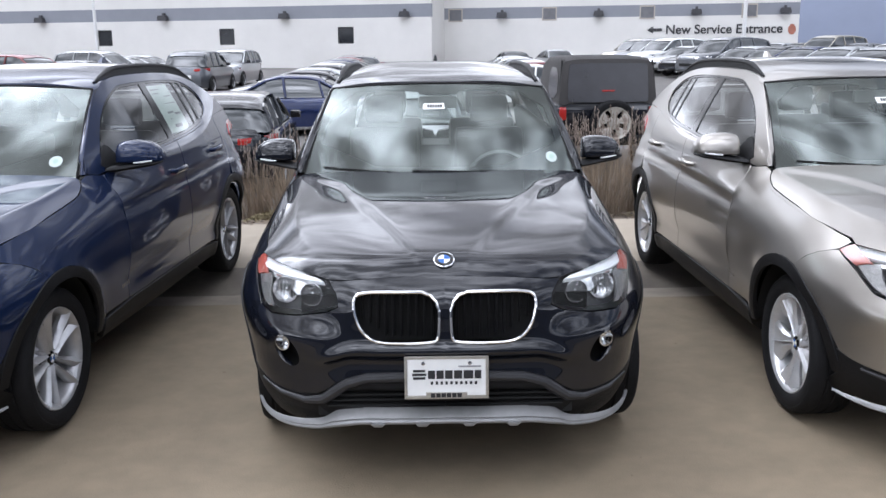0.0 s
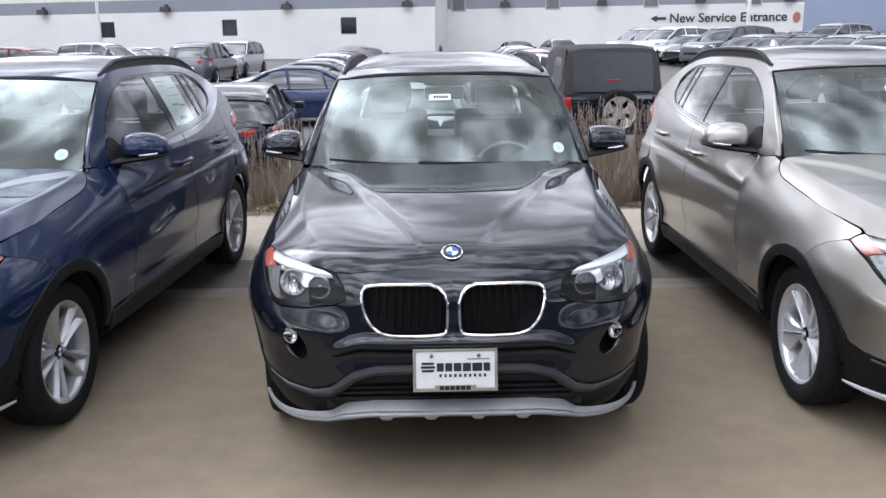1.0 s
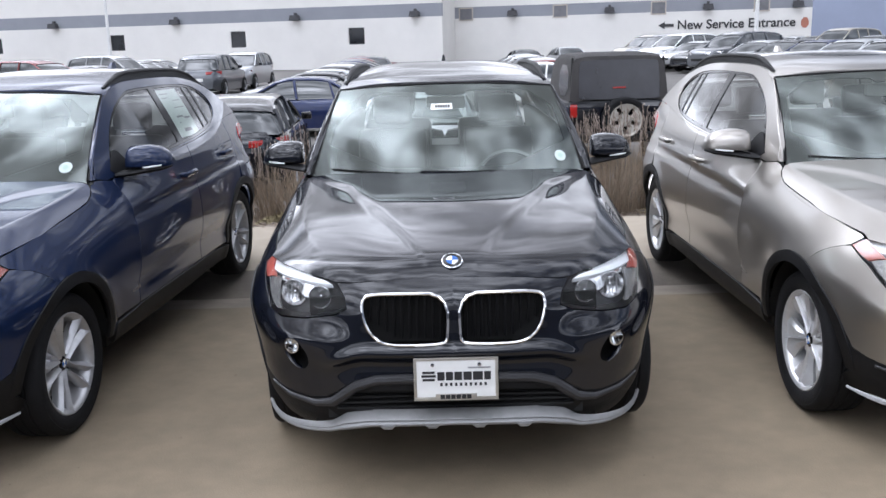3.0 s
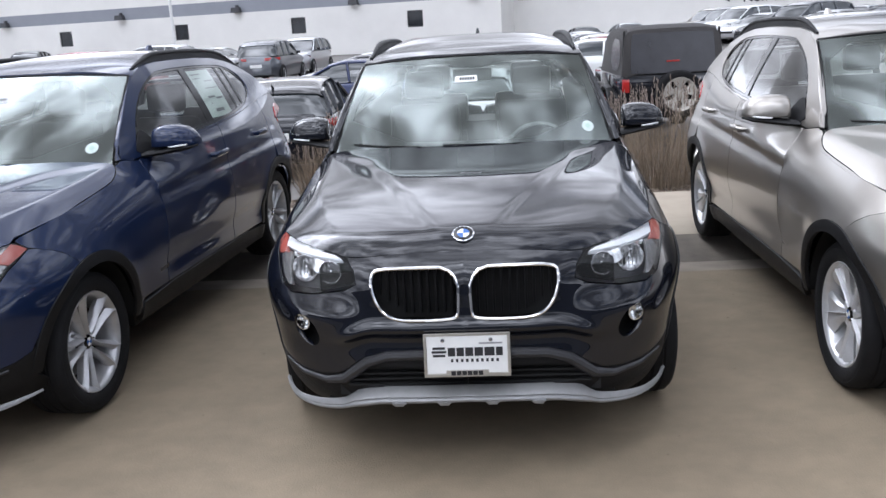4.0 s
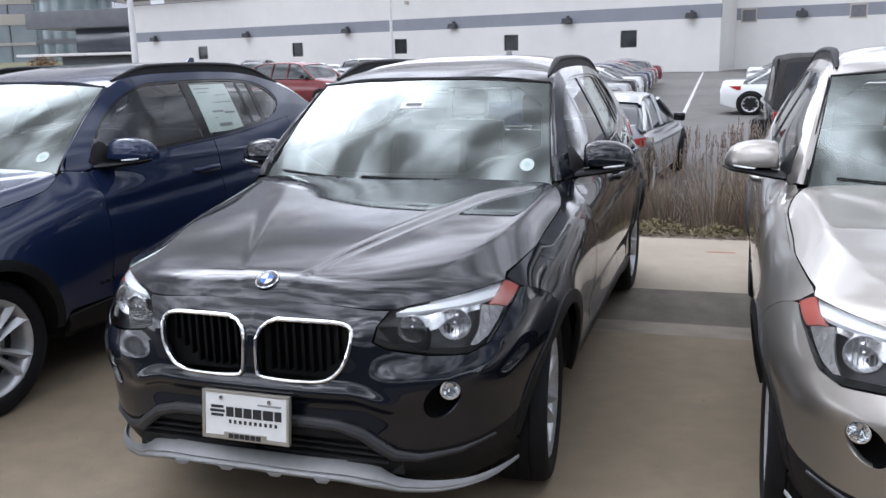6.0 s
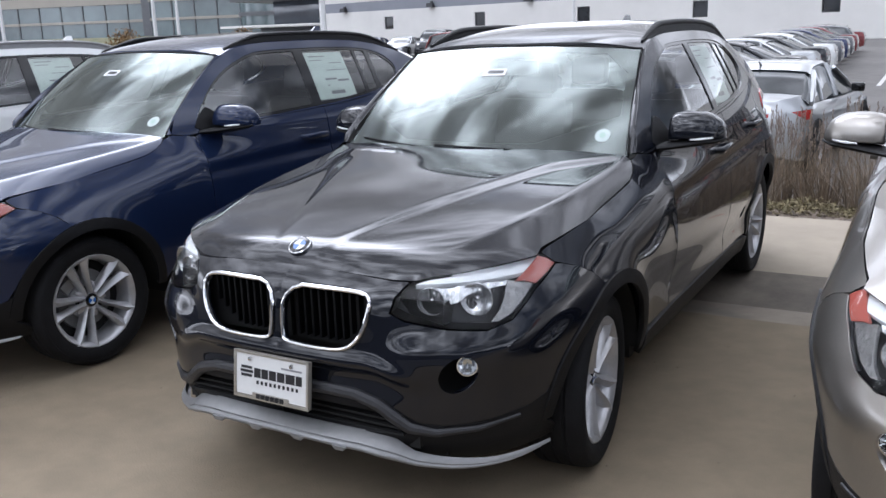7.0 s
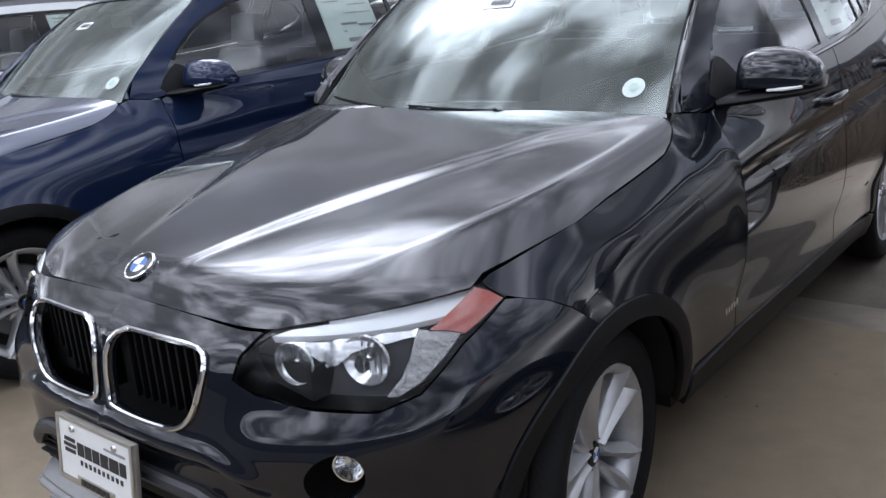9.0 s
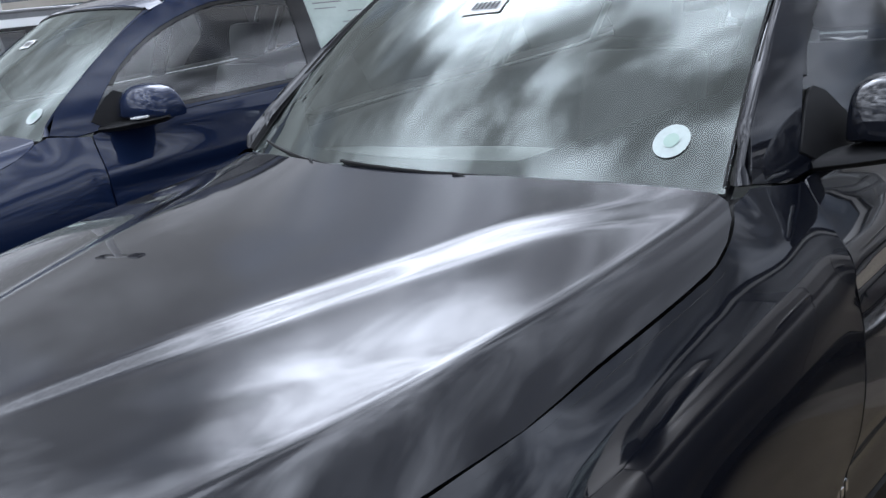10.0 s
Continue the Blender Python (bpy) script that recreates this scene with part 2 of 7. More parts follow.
M_CAVITY = node_mat("dull_black_cavity", (0.004, 0.004, 0.004), 0.9, vary=0.3, spec=0.05)
M_SLAT = node_mat("black_grille_slats", (0.003, 0.003, 0.0038), 0.5, spec=0.2, vary=0.3, scale=40)
M_GLOSSB = node_mat("gloss_black", (0.008, 0.008, 0.009), 0.08, vary=0.2)
M_CHROME = node_mat("chrome", (0.82, 0.82, 0.83), 0.08, 1.0, vary=0.06, scale=30)
M_ALLOY = node_mat("silver_alloy", (0.52, 0.52, 0.53), 0.30, 0.55, vary=0.15, scale=14, stain=0.15, stain_scale=9)
M_BRIGHTALLOY = node_mat("polished_silver_alloy", (0.66, 0.66, 0.67), 0.24, 0.5, vary=0.10, scale=14, stain=0.10, stain_scale=9)
M_SATIN = node_mat("satin_aluminium", (0.25, 0.25, 0.25), 0.45, 0.4, vary=0.12, scale=25)
M_TYRE = node_mat("tyre_rubber", (0.008, 0.008, 0.009), 0.8, spec=0.25, bump=0.25, bump_scale=120, vary=0.4, scale=12)
M_GLASS = glass_mat("window_glass", (0.90, 0.94, 0.92), 0.0, 1.85)
M_SCREEN = glass_mat("windscreen_glass", (0.90, 0.96, 0.93), 0.0, 2.05, (0.91, 1.0, 0.965))
M_TINT = glass_mat("rear_tinted_glass", (0.52, 0.57, 0.56))
M_LENS = glass_mat("lamp_lens", (0.95, 0.96, 0.96), 0.0, 1.28)
M_BULB = glass_mat("bulb_glass", (0.85, 0.88, 0.90), 0.0, 1.7)
M_AMBER = node_mat("amber_reflector", (0.50, 0.13, 0.10), 0.18, coat=0.6, vary=0.25, scale=200)
M_REDLENS = node_mat("red_lamp", (0.42, 0.015, 0.012), 0.15, coat=0.8, vary=0.3, scale=60)
M_BROW = node_mat("white_light_guide", (0.86, 0.87, 0.88), 0.25, vary=0.04)
M_PLATE = node_mat("white_plate", (0.74, 0.74, 0.72), 0.35, vary=0.06, scale=20)
M_INK = node_mat("black_ink", (0.02, 0.02, 0.022), 0.5, vary=0.2)
M_GREYINK = node_mat("grey_ink", (0.3, 0.3, 0.31), 0.5, vary=0.2)
M_PAPER = node_mat("white_paper", (0.80, 0.82, 0.80), 0.6, vary=0.05)
M_STICKER = node_mat("pale_sticker_film", (0.58, 0.66, 0.63), 0.5, vary=0.12, scale=60)
M_PALEGREEN = node_mat("pale_green_print", (0.45, 0.60, 0.52), 0.6, vary=0.15)
M_BADGEBLUE = node_mat("badge_blue", (0.03, 0.13, 0.42), 0.15, coat=0.8, vary=0.05)
M_SEAT = node_mat("grey_leather", (0.13, 0.127, 0.12), 0.5, vary=0.25)
M_BEIGE = node_mat("beige_leather", (0.36, 0.31, 0.25), 0.5, bump=0.2, bump_scale=150, vary=0.2)
M_DASH = node_mat("grey_dashboard", (0.33, 0.34, 0.325), 0.7, vary=0.2)
M_PRISM = node_mat("ribbed_clear_plastic", (0.44, 0.43, 0.425), 0.22, 0.6, vary=0.30, scale=60, bump=0.6, bump_scale=45)
M_FRAME = node_mat("pale_plate_frame_metal", (0.52, 0.49, 0.43), 0.3, 0.7, vary=0.15, scale=30)
M_BOWL = node_mat("bright_lamp_reflector", (0.86, 0.86, 0.87), 0.20, 0.85, vary=0.10, scale=60, bump=0.25, bump_scale=40)
M_HOUSING = node_mat("dark_lamp_housing", (0.036, 0.035, 0.037), 0.35, vary=0.2)
M_LINER = node_mat("pale_headliner", (0.55, 0.55, 0.52), 0.85, vary=0.1)


# ---- mesh tools ----
def lerp(a, b, t):
    return a + (b - a) * t


def smooth(a, b, x):
    t = min(1.0, max(0.0, (x - a) / (b - a)))
    return t * t * (3 - 2 * t)


def ramp(a, b, x):
    return min(1.0, max(0.0, (x - a) / (b - a)))


def curve1(pts):
    """A smooth function through (x, value) pairs (monotone cubic)."""
    xs = [p[0] for p in pts]
    ys = [p[1] for p in pts]
    n = len(xs)
    d = [(ys[i + 1] - ys[i]) / (xs[i + 1] - xs[i]) for i in range(n - 1)]
    m = [d[0]] + [0.0 if d[i - 1] * d[i] <= 0 else 2 * d[i - 1] * d[i] / (d[i - 1] + d[i]) for i in range(1, n - 1)] + [d[-1]]

    def f(x):
        if x <= xs[0]:
            return ys[0] + m[0] * (x - xs[0])
        if x >= xs[-1]:
            return ys[-1] + m[-1] * (x - xs[-1])
        i = 0
        while x > xs[i + 1]:
            i += 1
        h = xs[i + 1] - xs[i]
        t = (x - xs[i]) / h
        return (2 * t**3 - 3 * t * t + 1) * ys[i] + (t**3 - 2 * t * t + t) * h * m[i] + (3 * t * t - 2 * t**3) * ys[i + 1] + (t**3 - t * t) * h * m[i + 1]

    return f


def rounded(pts, rounds=2):
    """Chaikin corner cutting of a closed outline."""
    for _ in range(rounds):
        q = []
        for i in range(len(pts)):
            a, b = pts[i], pts[(i + 1) % len(pts)]
            q.append((lerp(a[0], b[0], 0.25), lerp(a[1], b[1], 0.25)))
            q.append((lerp(a[0], b[0], 0.75), lerp(a[1], b[1], 0.75)))
        pts = q
    return pts


def resample(loop, step):
    out = []
    for i in range(len(loop)):
        a, b = loop[i], loop[(i + 1) % len(loop)]
        n = max(1, math.ceil(math.hypot(b[0] - a[0], b[1] - a[1]) / step))
        out += [(lerp(a[0], b[0], k / n), lerp(a[1], b[1], k / n)) for k in range(n)]
    return out


def area2(loop):
    return sum(loop[i][0] * loop[(i + 1) % len(loop)][1] - loop[(i + 1) % len(loop)][0] * loop[i][1] for i in range(len(loop))) / 2


def inside(px, py, loops):
    r = np.zeros(len(px), bool)
    for lp in loops:
        a = np.array(lp)
        b = np.roll(a, -1, 0)
        for (x0, y0), (x1, y1) in zip(a, b):
            if y0 != y1:
                c = ((y0 > py) != (y1 > py)) & (px < (x1 - x0) * (py - y0) / (y1 - y0) + x0)
                r ^= c
    return r


import collections
from mathutils.geometry import delaunay_2d_cdt


def panel(outer, holes, f, step=0.035, depth=0.012, out=None, e=1e-3):
    """A sheet cut out of the surface f(a, b) along outlines in (a, b), its rims turned in by depth.
    out(P, n): whether n points outwards. Gives verts, faces, normals."""
    loops = [resample(lp, step) for lp in [outer] + list(holes)]
    flat = np.array([p for lp in loops for p in lp])
    lo, hi = flat.min(0), flat.max(0)
    gx, gy = np.meshgrid(np.arange(lo[0] + step / 2, hi[0], step), np.arange(lo[1] + step / 2, hi[1], step))
    gx, gy = gx.ravel(), gy.ravel()
    if len(gx):
        ok = inside(gx, gy, loops)
        gx, gy = gx[ok], gy[ok]
    if len(gx):
        near = np.array([((flat[:, 0] - x) ** 2 + (flat[:, 1] - y) ** 2).min() for x, y in zip(gx, gy)])
        ok = near > (0.5 * step) ** 2
        gx, gy = gx[ok], gy[ok]
    pts = [Vector(p) for p in flat] + [Vector((x, y)) for x, y in zip(gx, gy)]
    edges, k = [], 0
    for lp in loops:
        edges += [(k + i, k + (i + 1) % len(lp)) for i in range(len(lp))]
        k += len(lp)
    v2, _, tri, *_ = delaunay_2d_cdt(pts, edges, [], 0, 1e-7)
    cx = np.array([sum(v2[i].x for i in t) / 3 for t in tri])
    cy = np.array([sum(v2[i].y for i in t) / 3 for t in tri])
    keep = inside(cx, cy, loops)

    def at(a, b):
        P = f(a, b)
        n = (f(a + e, b) - f(a - e, b)).cross(f(a, b + e) - f(a, b - e))
        n = n.normalized() if n.length > 1e-12 else Vector((0, 0, 1))
        s = 1
        if not out(P, n):
            n, s = -n, -1
        return P, n, s

    verts, norms, sgn = [], [], 1
    for p in v2:
        P, n, sgn = at(p.x, p.y)
        verts.append(P)
        norms.append(n)
    faces = []
    for t, k in zip(tri, keep):
        if k:
            a, b, c = t
            g = (verts[b] - verts[a]).cross(verts[c] - verts[a])
            faces.append((a, b, c) if g.dot(norms[a]) > 0 else (a, c, b))
    if depth:
        for li, lp in enumerate(loops):
            way = (1 if area2(lp) > 0 else -1) * (1 if li == 0 else -1)
            base = len(verts)
            info = [at(*p) for p in lp]
            m = len(lp)
            for i, (P, n, s) in enumerate(info):
                t = (info[(i + 1) % m][0] - info[i - 1][0]).normalized()
                lat = t.cross(n) * way * s
                verts += [P, P - n * depth]
                norms += [(lat + n * 0.6).normalized(), lat.normalized() if lat.length else n]
            for i in range(m):
                j = (i + 1) % m
                q = (base + 2 * i, base + 2 * i + 1, base + 2 * j + 1, base + 2 * j)
                g = (verts[q[1]] - verts[q[0]]).cross(verts[q[3]] - verts[q[0]])
                faces.append(q if g.dot(norms[q[1]]) > 0 else q[::-1])
    return verts, faces, norms


def relaxed(geo, rounds):
    """Irons the waves out of a panel: its rim stays, the rest is evened out and its normals are taken anew."""
    V, F, N = geo
    P = np.array([tuple(p) for p in V])
    count = collections.Counter(tuple(sorted((f[i], f[(i + 1) % len(f)]))) for f in F for i in range(len(f)))
    tri = [f for f in F if len(f) == 3]
    rim = {i for f in F if len(f) == 4 for i in f} | {i for e, c in count.items() if c == 1 for i in e}
    E = np.array(sorted({tuple(sorted((f[i], f[(i + 1) % 3]))) for f in tri for i in range(3)}))
    free = np.array([i not in rim for i in range(len(V))])
    deg = np.bincount(E.ravel(), minlength=len(V)).clip(1)[:, None]
    for _ in range(rounds):
        S = np.zeros_like(P)
        np.add.at(S, E[:, 0], P[E[:, 1]])
        np.add.at(S, E[:, 1], P[E[:, 0]])
        P[free] = (0.5 * P + 0.5 * S / deg)[free]
    T = np.array(tri)
    g = np.cross(P[T[:, 1]] - P[T[:, 0]], P[T[:, 2]] - P[T[:, 0]])
    M = np.zeros_like(P)
    for k in range(3):
        np.add.at(M, T[:, k], g)
    used = np.zeros(len(V), bool)
    used[T.ravel()] = True
    for _ in range(2):
        L = np.linalg.norm(M, axis=1, keepdims=True)
        M = M / np.maximum(L, 1e-12)
        S = M.copy()
        np.add.at(S, E[:, 0], M[E[:, 1]])
        np.add.at(S, E[:, 1], M[E[:, 0]])
        M = S
    M[np.abs(P[:, 0]) < 1e-3, 0] = 0.0
    return [Vector(p) for p in P], F, [Vector(m).normalized() if u else n for m, u, n in zip(M, used, N)]


def flip_x(geo):
    v, f, n = geo
    return [Vector((-p.x, p.y, p.z)) for p in v], [t[::-1] for t in f], [Vector((-p.x, p.y, p.z)) for p in n]


def merged(*geos):
    V, F, N = [], [], []
    for v, f, n in geos:
        k = len(V)
        V += v
        N += n
        F += [tuple(i + k for i in t) for t in f]
    return V, F, N


def solid(name, geo, material, parent=None, label=""):
    """Links verts, faces and normals (or verts and faces alone) as one mesh object."""
    me = bpy.data.meshes.new(name)
    me.from_pydata(geo[0], [], geo[1])
    me.materials.append(material)
    me.polygons.foreach_set("use_smooth", [True] * len(me.polygons))
    if len(geo) > 2 and geo[2]:
        me.normals_split_custom_set_from_vertices([tuple(n) for n in geo[2]])
    ob = new(name, me)
    ob.parent = parent
    if label:
        ob["label"] = label
    return ob


def part(name, bm, material, parent=None, label="", flat=False):
    me = bpy.data.meshes.new(name)
    bmesh.ops.recalc_face_normals(bm, faces=bm.faces)
    if not flat:
        for fc in bm.faces:
            fc.smooth = True
        for e in bm.edges:
            if len(e.link_faces) == 2 and e.calc_face_angle(0) > 0.6:
                e.smooth = False
    bm.to_mesh(me)
    bm.free()
    me.materials.append(material)
    ob = new(name, me)
    ob.parent = parent
    if label:
        ob["label"] = label
    return ob


def box(bm, lo, hi, bevel=0.0, m=None):
    r = bmesh.ops.create_cube(bm, size=1, matrix=Matrix.LocRotScale([(a + b) / 2 for a, b in zip(lo, hi)], None, [b - a for a, b in zip(lo, hi)]))
    vs = r["verts"]
    if bevel:
        es = list({e for v in vs for e in v.link_edges})
        r = bmesh.ops.bevel(bm, geom=es, offset=bevel, segments=2, affect="EDGES", profile=0.6)
        vs = list({v for fc in r["faces"] for v in fc.verts} | {v for v in vs if v.is_valid})
    if m is not None:
        bmesh.ops.transform(bm, matrix=m, verts=vs)
    return vs


def lathe(bm, prof, n=48, m=None):
    """prof: (radius, x) pairs turned about the x axis."""
    rings = []
    for k in range(n):
        a = 2 * math.pi * k / n
        rings.append([bm.verts.new((x, r * math.cos(a), r * math.sin(a))) for r, x in prof])
    for k in range(n):
        A, B = rings[k], rings[(k + 1) % n]
        for i in range(len(prof) - 1):
            bm.faces.new((A[i], A[i + 1], B[i + 1], B[i]))
    if m is not None:
        bmesh.ops.transform(bm, matrix=m, verts=[v for r in rings for v in r])
    return rings


def tube(bm, path, radius, n=8, closed=False, squash=1.0, up=Vector((0, 0, 1))):
    """A tube along a list of points; radius: a number or one per point."""
    path = [Vector(p) for p in path]
    rings = []
    for i, p in enumerate(path):
        a = path[i - 1] if (closed or i) else path[0]
        b = path[(i + 1) % len(path)] if (closed or i < len(path) - 1) else path[-1]
        t = (b - a).normalized()
        s = t.cross(up)
        s = s.normalized() if s.length > 1e-6 else Vector((1, 0, 0))
        u = s.cross(t)
        r = radius[i] if isinstance(radius, (list, tuple)) else radius
        rings.append([bm.verts.new(p + s * (r * math.cos(2 * math.pi * k / n)) + u * (r * squash * math.sin(2 * math.pi * k / n))) for k in range(n)])
    m = len(rings)
    for i in range(m if closed else m - 1):
        A, B = rings[i], rings[(i + 1) % m]
        for k in range(n):
            bm.faces.new((A[k], A[(k + 1) % n], B[(k + 1) % n], B[k]))
    if not closed:
        bm.faces.new(rings[0][::-1])
        bm.faces.new(rings[-1])


def prism(bm, outline, lo, hi, m=None):
    """A flat outline in (x, z) made solid from y = lo to y = hi."""
    A = [bm.verts.new((p[0], lo, p[1])) for p in outline]
    B = [bm.verts.new((p[0], hi, p[1])) for p in outline]
    n = len(outline)
    bm.faces.new(A)
    bm.faces.new(B[::-1])
    for i in range(n):
        bm.faces.new((A[i], B[i], B[(i + 1) % n], A[(i + 1) % n]))
    if m is not None:
        bmesh.ops.transform(bm, matrix=m, verts=A + B)
    return A + B



# ---- the compact crossover: surfaces (front towards -y, origin on the ground between the axles) ----
AXF, AXR = -1.430, 1.335
WZ = {AXF: 0.290, AXR: 0.349}
Y0, Y1 = -1.22, 1.42
low_w = curve1([(0.15, 0.78), (0.22, 0.815), (0.30, 0.848), (0.45, 0.872), (0.58, 0.888), (0.68, 0.893), (0.72, 0.893)])
nose_y = curve1([(0.15, -2.12), (0.24, -2.20), (0.34, -2.238), (0.46, -2.240), (0.56, -2.246), (0.60, -2.232), (0.68, -2.226), (0.75, -2.207), (0.79, -2.180), (0.82, -2.145), (0.86, -2.09)])
nose_line = nose_y
nose_y = lambda z: sum(nose_line(z + d) for d in (-0.036, -0.024, -0.012, 0.0, 0.012, 0.024, 0.036)) / 7
tail_y = curve1([(0.15, 2.03), (0.28, 2.11), (0.45, 2.155), (0.60, 2.15), (0.80, 2.12), (0.95, 2.08), (1.06, 2.03), (1.2, 1.97)])


def fitted(pts, deg):
    """A polynomial of low degree close to the points: no waves in the sheet metal."""
    return np.poly1d(np.polyfit([p[0] for p in pts], [p[1] for p in pts], deg))


hood_z = fitted([(-2.15, 0.864), (-2.07, 0.883), (-1.95, 0.910), (-1.7, 0.955), (-1.4, 0.996), (-1.1, 1.035), (-0.93, 1.058), (-0.75, 1.084)], 3)
ridge_x = fitted([(-2.2, 0.055), (-2.08, 0.100), (-1.7, 0.235), (-1.3, 0.375), (-1.0, 0.490), (-0.80, 0.575)], 2)
crease_x = fitted([(-2.15, 0.36), (-2.0, 0.475), (-1.8, 0.585), (-1.6, 0.645), (-1.3, 0.685), (-1.1, 0.703), (-0.87, 0.718)], 4)
crease_z = fitted([(-2.15, 0.825), (-2.0, 0.866), (-1.8, 0.910), (-1.6, 0.939), (-1.3, 0.975), (-1.1, 1.000), (-0.87, 1.030)], 3)
seam_x = fitted([(-2.0, 0.736), (-1.8, 0.753), (-1.6, 0.766), (-1.35, 0.777), (-1.1, 0.787), (-0.95, 0.788), (-0.7, 0.786)], 2)
seam_z = fitted([(-2.1, 0.785), (-1.8, 0.850), (-1.6, 0.880), (-1.35, 0.911), (-1.1, 0.946), (-0.95, 0.972), (-0.84, 1.000), (-0.7, 1.03)], 3)
cant_z = curve1([(-0.80, 1.09), (-0.62, 1.235), (-0.45, 1.358), (-0.30, 1.443), (-0.115, 1.502), (0.125, 1.523), (0.6, 1.530), (0.95, 1.523), (1.2, 1.500), (1.5, 1.440), (1.75, 1.350), (1.95, 1.240)])
roof_z = curve1([(-0.36, 1.490), (-0.18, 1.530), (0.1, 1.573), (0.5, 1.600), (0.9, 1.598), (1.35, 1.562), (1.75, 1.480), (1.95, 1.400)])
edge_z = curve1([(0.0, 0.822), (0.20, 0.818), (0.32, 0.811), (0.40, 0.803), (0.45, 0.802), (0.50, 0.8125), (0.55, 0.8195), (0.65, 0.834), (0.76, 0.850)])
edge_y = curve1([(0.0, -2.143), (0.2, -2.139), (0.35, -2.122), (0.45, -2.092), (0.55, -2.040), (0.65, -1.955), (0.70, -1.895), (0.755, -1.80)])


def steps(a, b, x):
    t = np.clip((x - a) / (b - a), 0.0, 1.0)
    return t * t * (3 - 2 * t)


HX0, HY0, HSTEP = -0.12, -2.36, 0.006


def hood_grid():
    """Heights of the hood on a fine grid: a crowned middle, a stepped ridge that runs out towards the windscreen,
    a shoulder, a falling outer face and a turned-down nose."""
    X, Y = np.meshgrid(HX0 + HSTEP * np.arange(170), HY0 + HSTEP * np.arange(275), indexing="ij")
    ax = np.abs(X)
    zc, c1, c2, cz, ex, ez = hood_z(Y) + 0.014 * np.clip((Y + 1.25) / 0.35, 0, 1.2) ** 2, ridge_x(Y) + 0.10 * steps(-1.14, -0.86, Y), crease_x(Y), crease_z(Y), seam_x(Y), seam_z(Y)

    def body(ax, Y, zc, c1, c2, cz, ex, ez):
        q = ax / c2
        w = 0.026 + 0.062 * steps(-2.1, -1.2, Y)
        deep = (0.002 + 0.0065 * steps(-2.12, -1.70, Y)) * (1 - 0.60 * steps(-1.20, -0.88, Y))
        deep = np.minimum(deep, 0.6 * np.maximum(zc - cz, 0))
        top = zc - deep * steps(c1 - 0.006, c1 + w, ax) - (zc - deep - cz) * np.clip(q, 0, 1) ** 2.8
        t = np.clip((ax - c2) / (ex - c2), 0, 1.6)
        return np.where(ax < c2, top, cz + (ez - cz) * (0.80 * t + 0.20 * t * t))

    Z = body(ax, Y, zc, c1, c2, cz, ex, ez)
    xs_ = HX0 + HSTEP * np.arange(170)
    ye = np.array([edge_y(abs(x)) for x in xs_])
    ze = np.array([edge_z(abs(x)) for x in xs_])
    at = body(np.abs(xs_), ye, hood_z(ye), ridge_x(ye), crease_x(ye), crease_z(ye), seam_x(ye), seam_z(ye))
    reach = 0.11 - 0.03 * steps(0.3, 0.75, np.abs(xs_))
    sv = (Y - ye[:, None]) / reach[:, None]
    fall = np.maximum(0.0, at - ze)
    even = np.poly1d(np.polyfit(np.abs(xs_[20:145]), fall[20:145], 4))(np.minimum(np.abs(xs_), 0.75))
    brief = (Y - ye[:, None]) / 0.045
    Z = Z - even[:, None] * np.clip(1 - sv, 0, 1.3) ** 2.5 - (fall - even)[:, None] * np.clip(1 - brief, 0, 1.3) ** 2
    for axis, sig in ((0, 1.3), (1, 3.0)):
        k = np.exp(-0.5 * (np.arange(-9, 10) / sig) ** 2)
        k /= k.sum()
        pad = [(9, 9) if i == axis else (0, 0) for i in range(2)]
        P = np.pad(Z, pad, mode="reflect", reflect_type="odd")
        n = Z.shape[axis]
        Z = sum(k[i] * np.take(P, range(i, i + n), axis) for i in range(19))
    return Z


def hood_at(x, y):
    """A smooth patch through the grid of heights."""
    u, v = (abs(x) - HX0) / HSTEP, (y - HY0) / HSTEP
    i, j = min(166, max(1, int(u))), min(271, max(1, int(v)))
    a, b = u - i, v - j

    def bas(t):
        return np.array([(1 - t) ** 3, 3 * t**3 - 6 * t * t + 4, -3 * t**3 + 3 * t * t + 3 * t + 1, t**3]) / 6

    return Vector((x, y, float(bas(a) @ HOOD[i - 1 : i + 3, j - 1 : j + 3] @ bas(b))))


HOOD = hood_grid()


def glass_x(y, z):
    t = max(0.0, (z - 1.03) / 0.42)
    x = 0.846 - 0.212 * t**1.22
    if y > 0.5:
        x -= 0.095 * ((y - 0.5) / 1.5) ** 2
    if y < -0.05:
        x -= 0.085 * ((-0.05 - y) / 0.7) ** 1.4
    return x


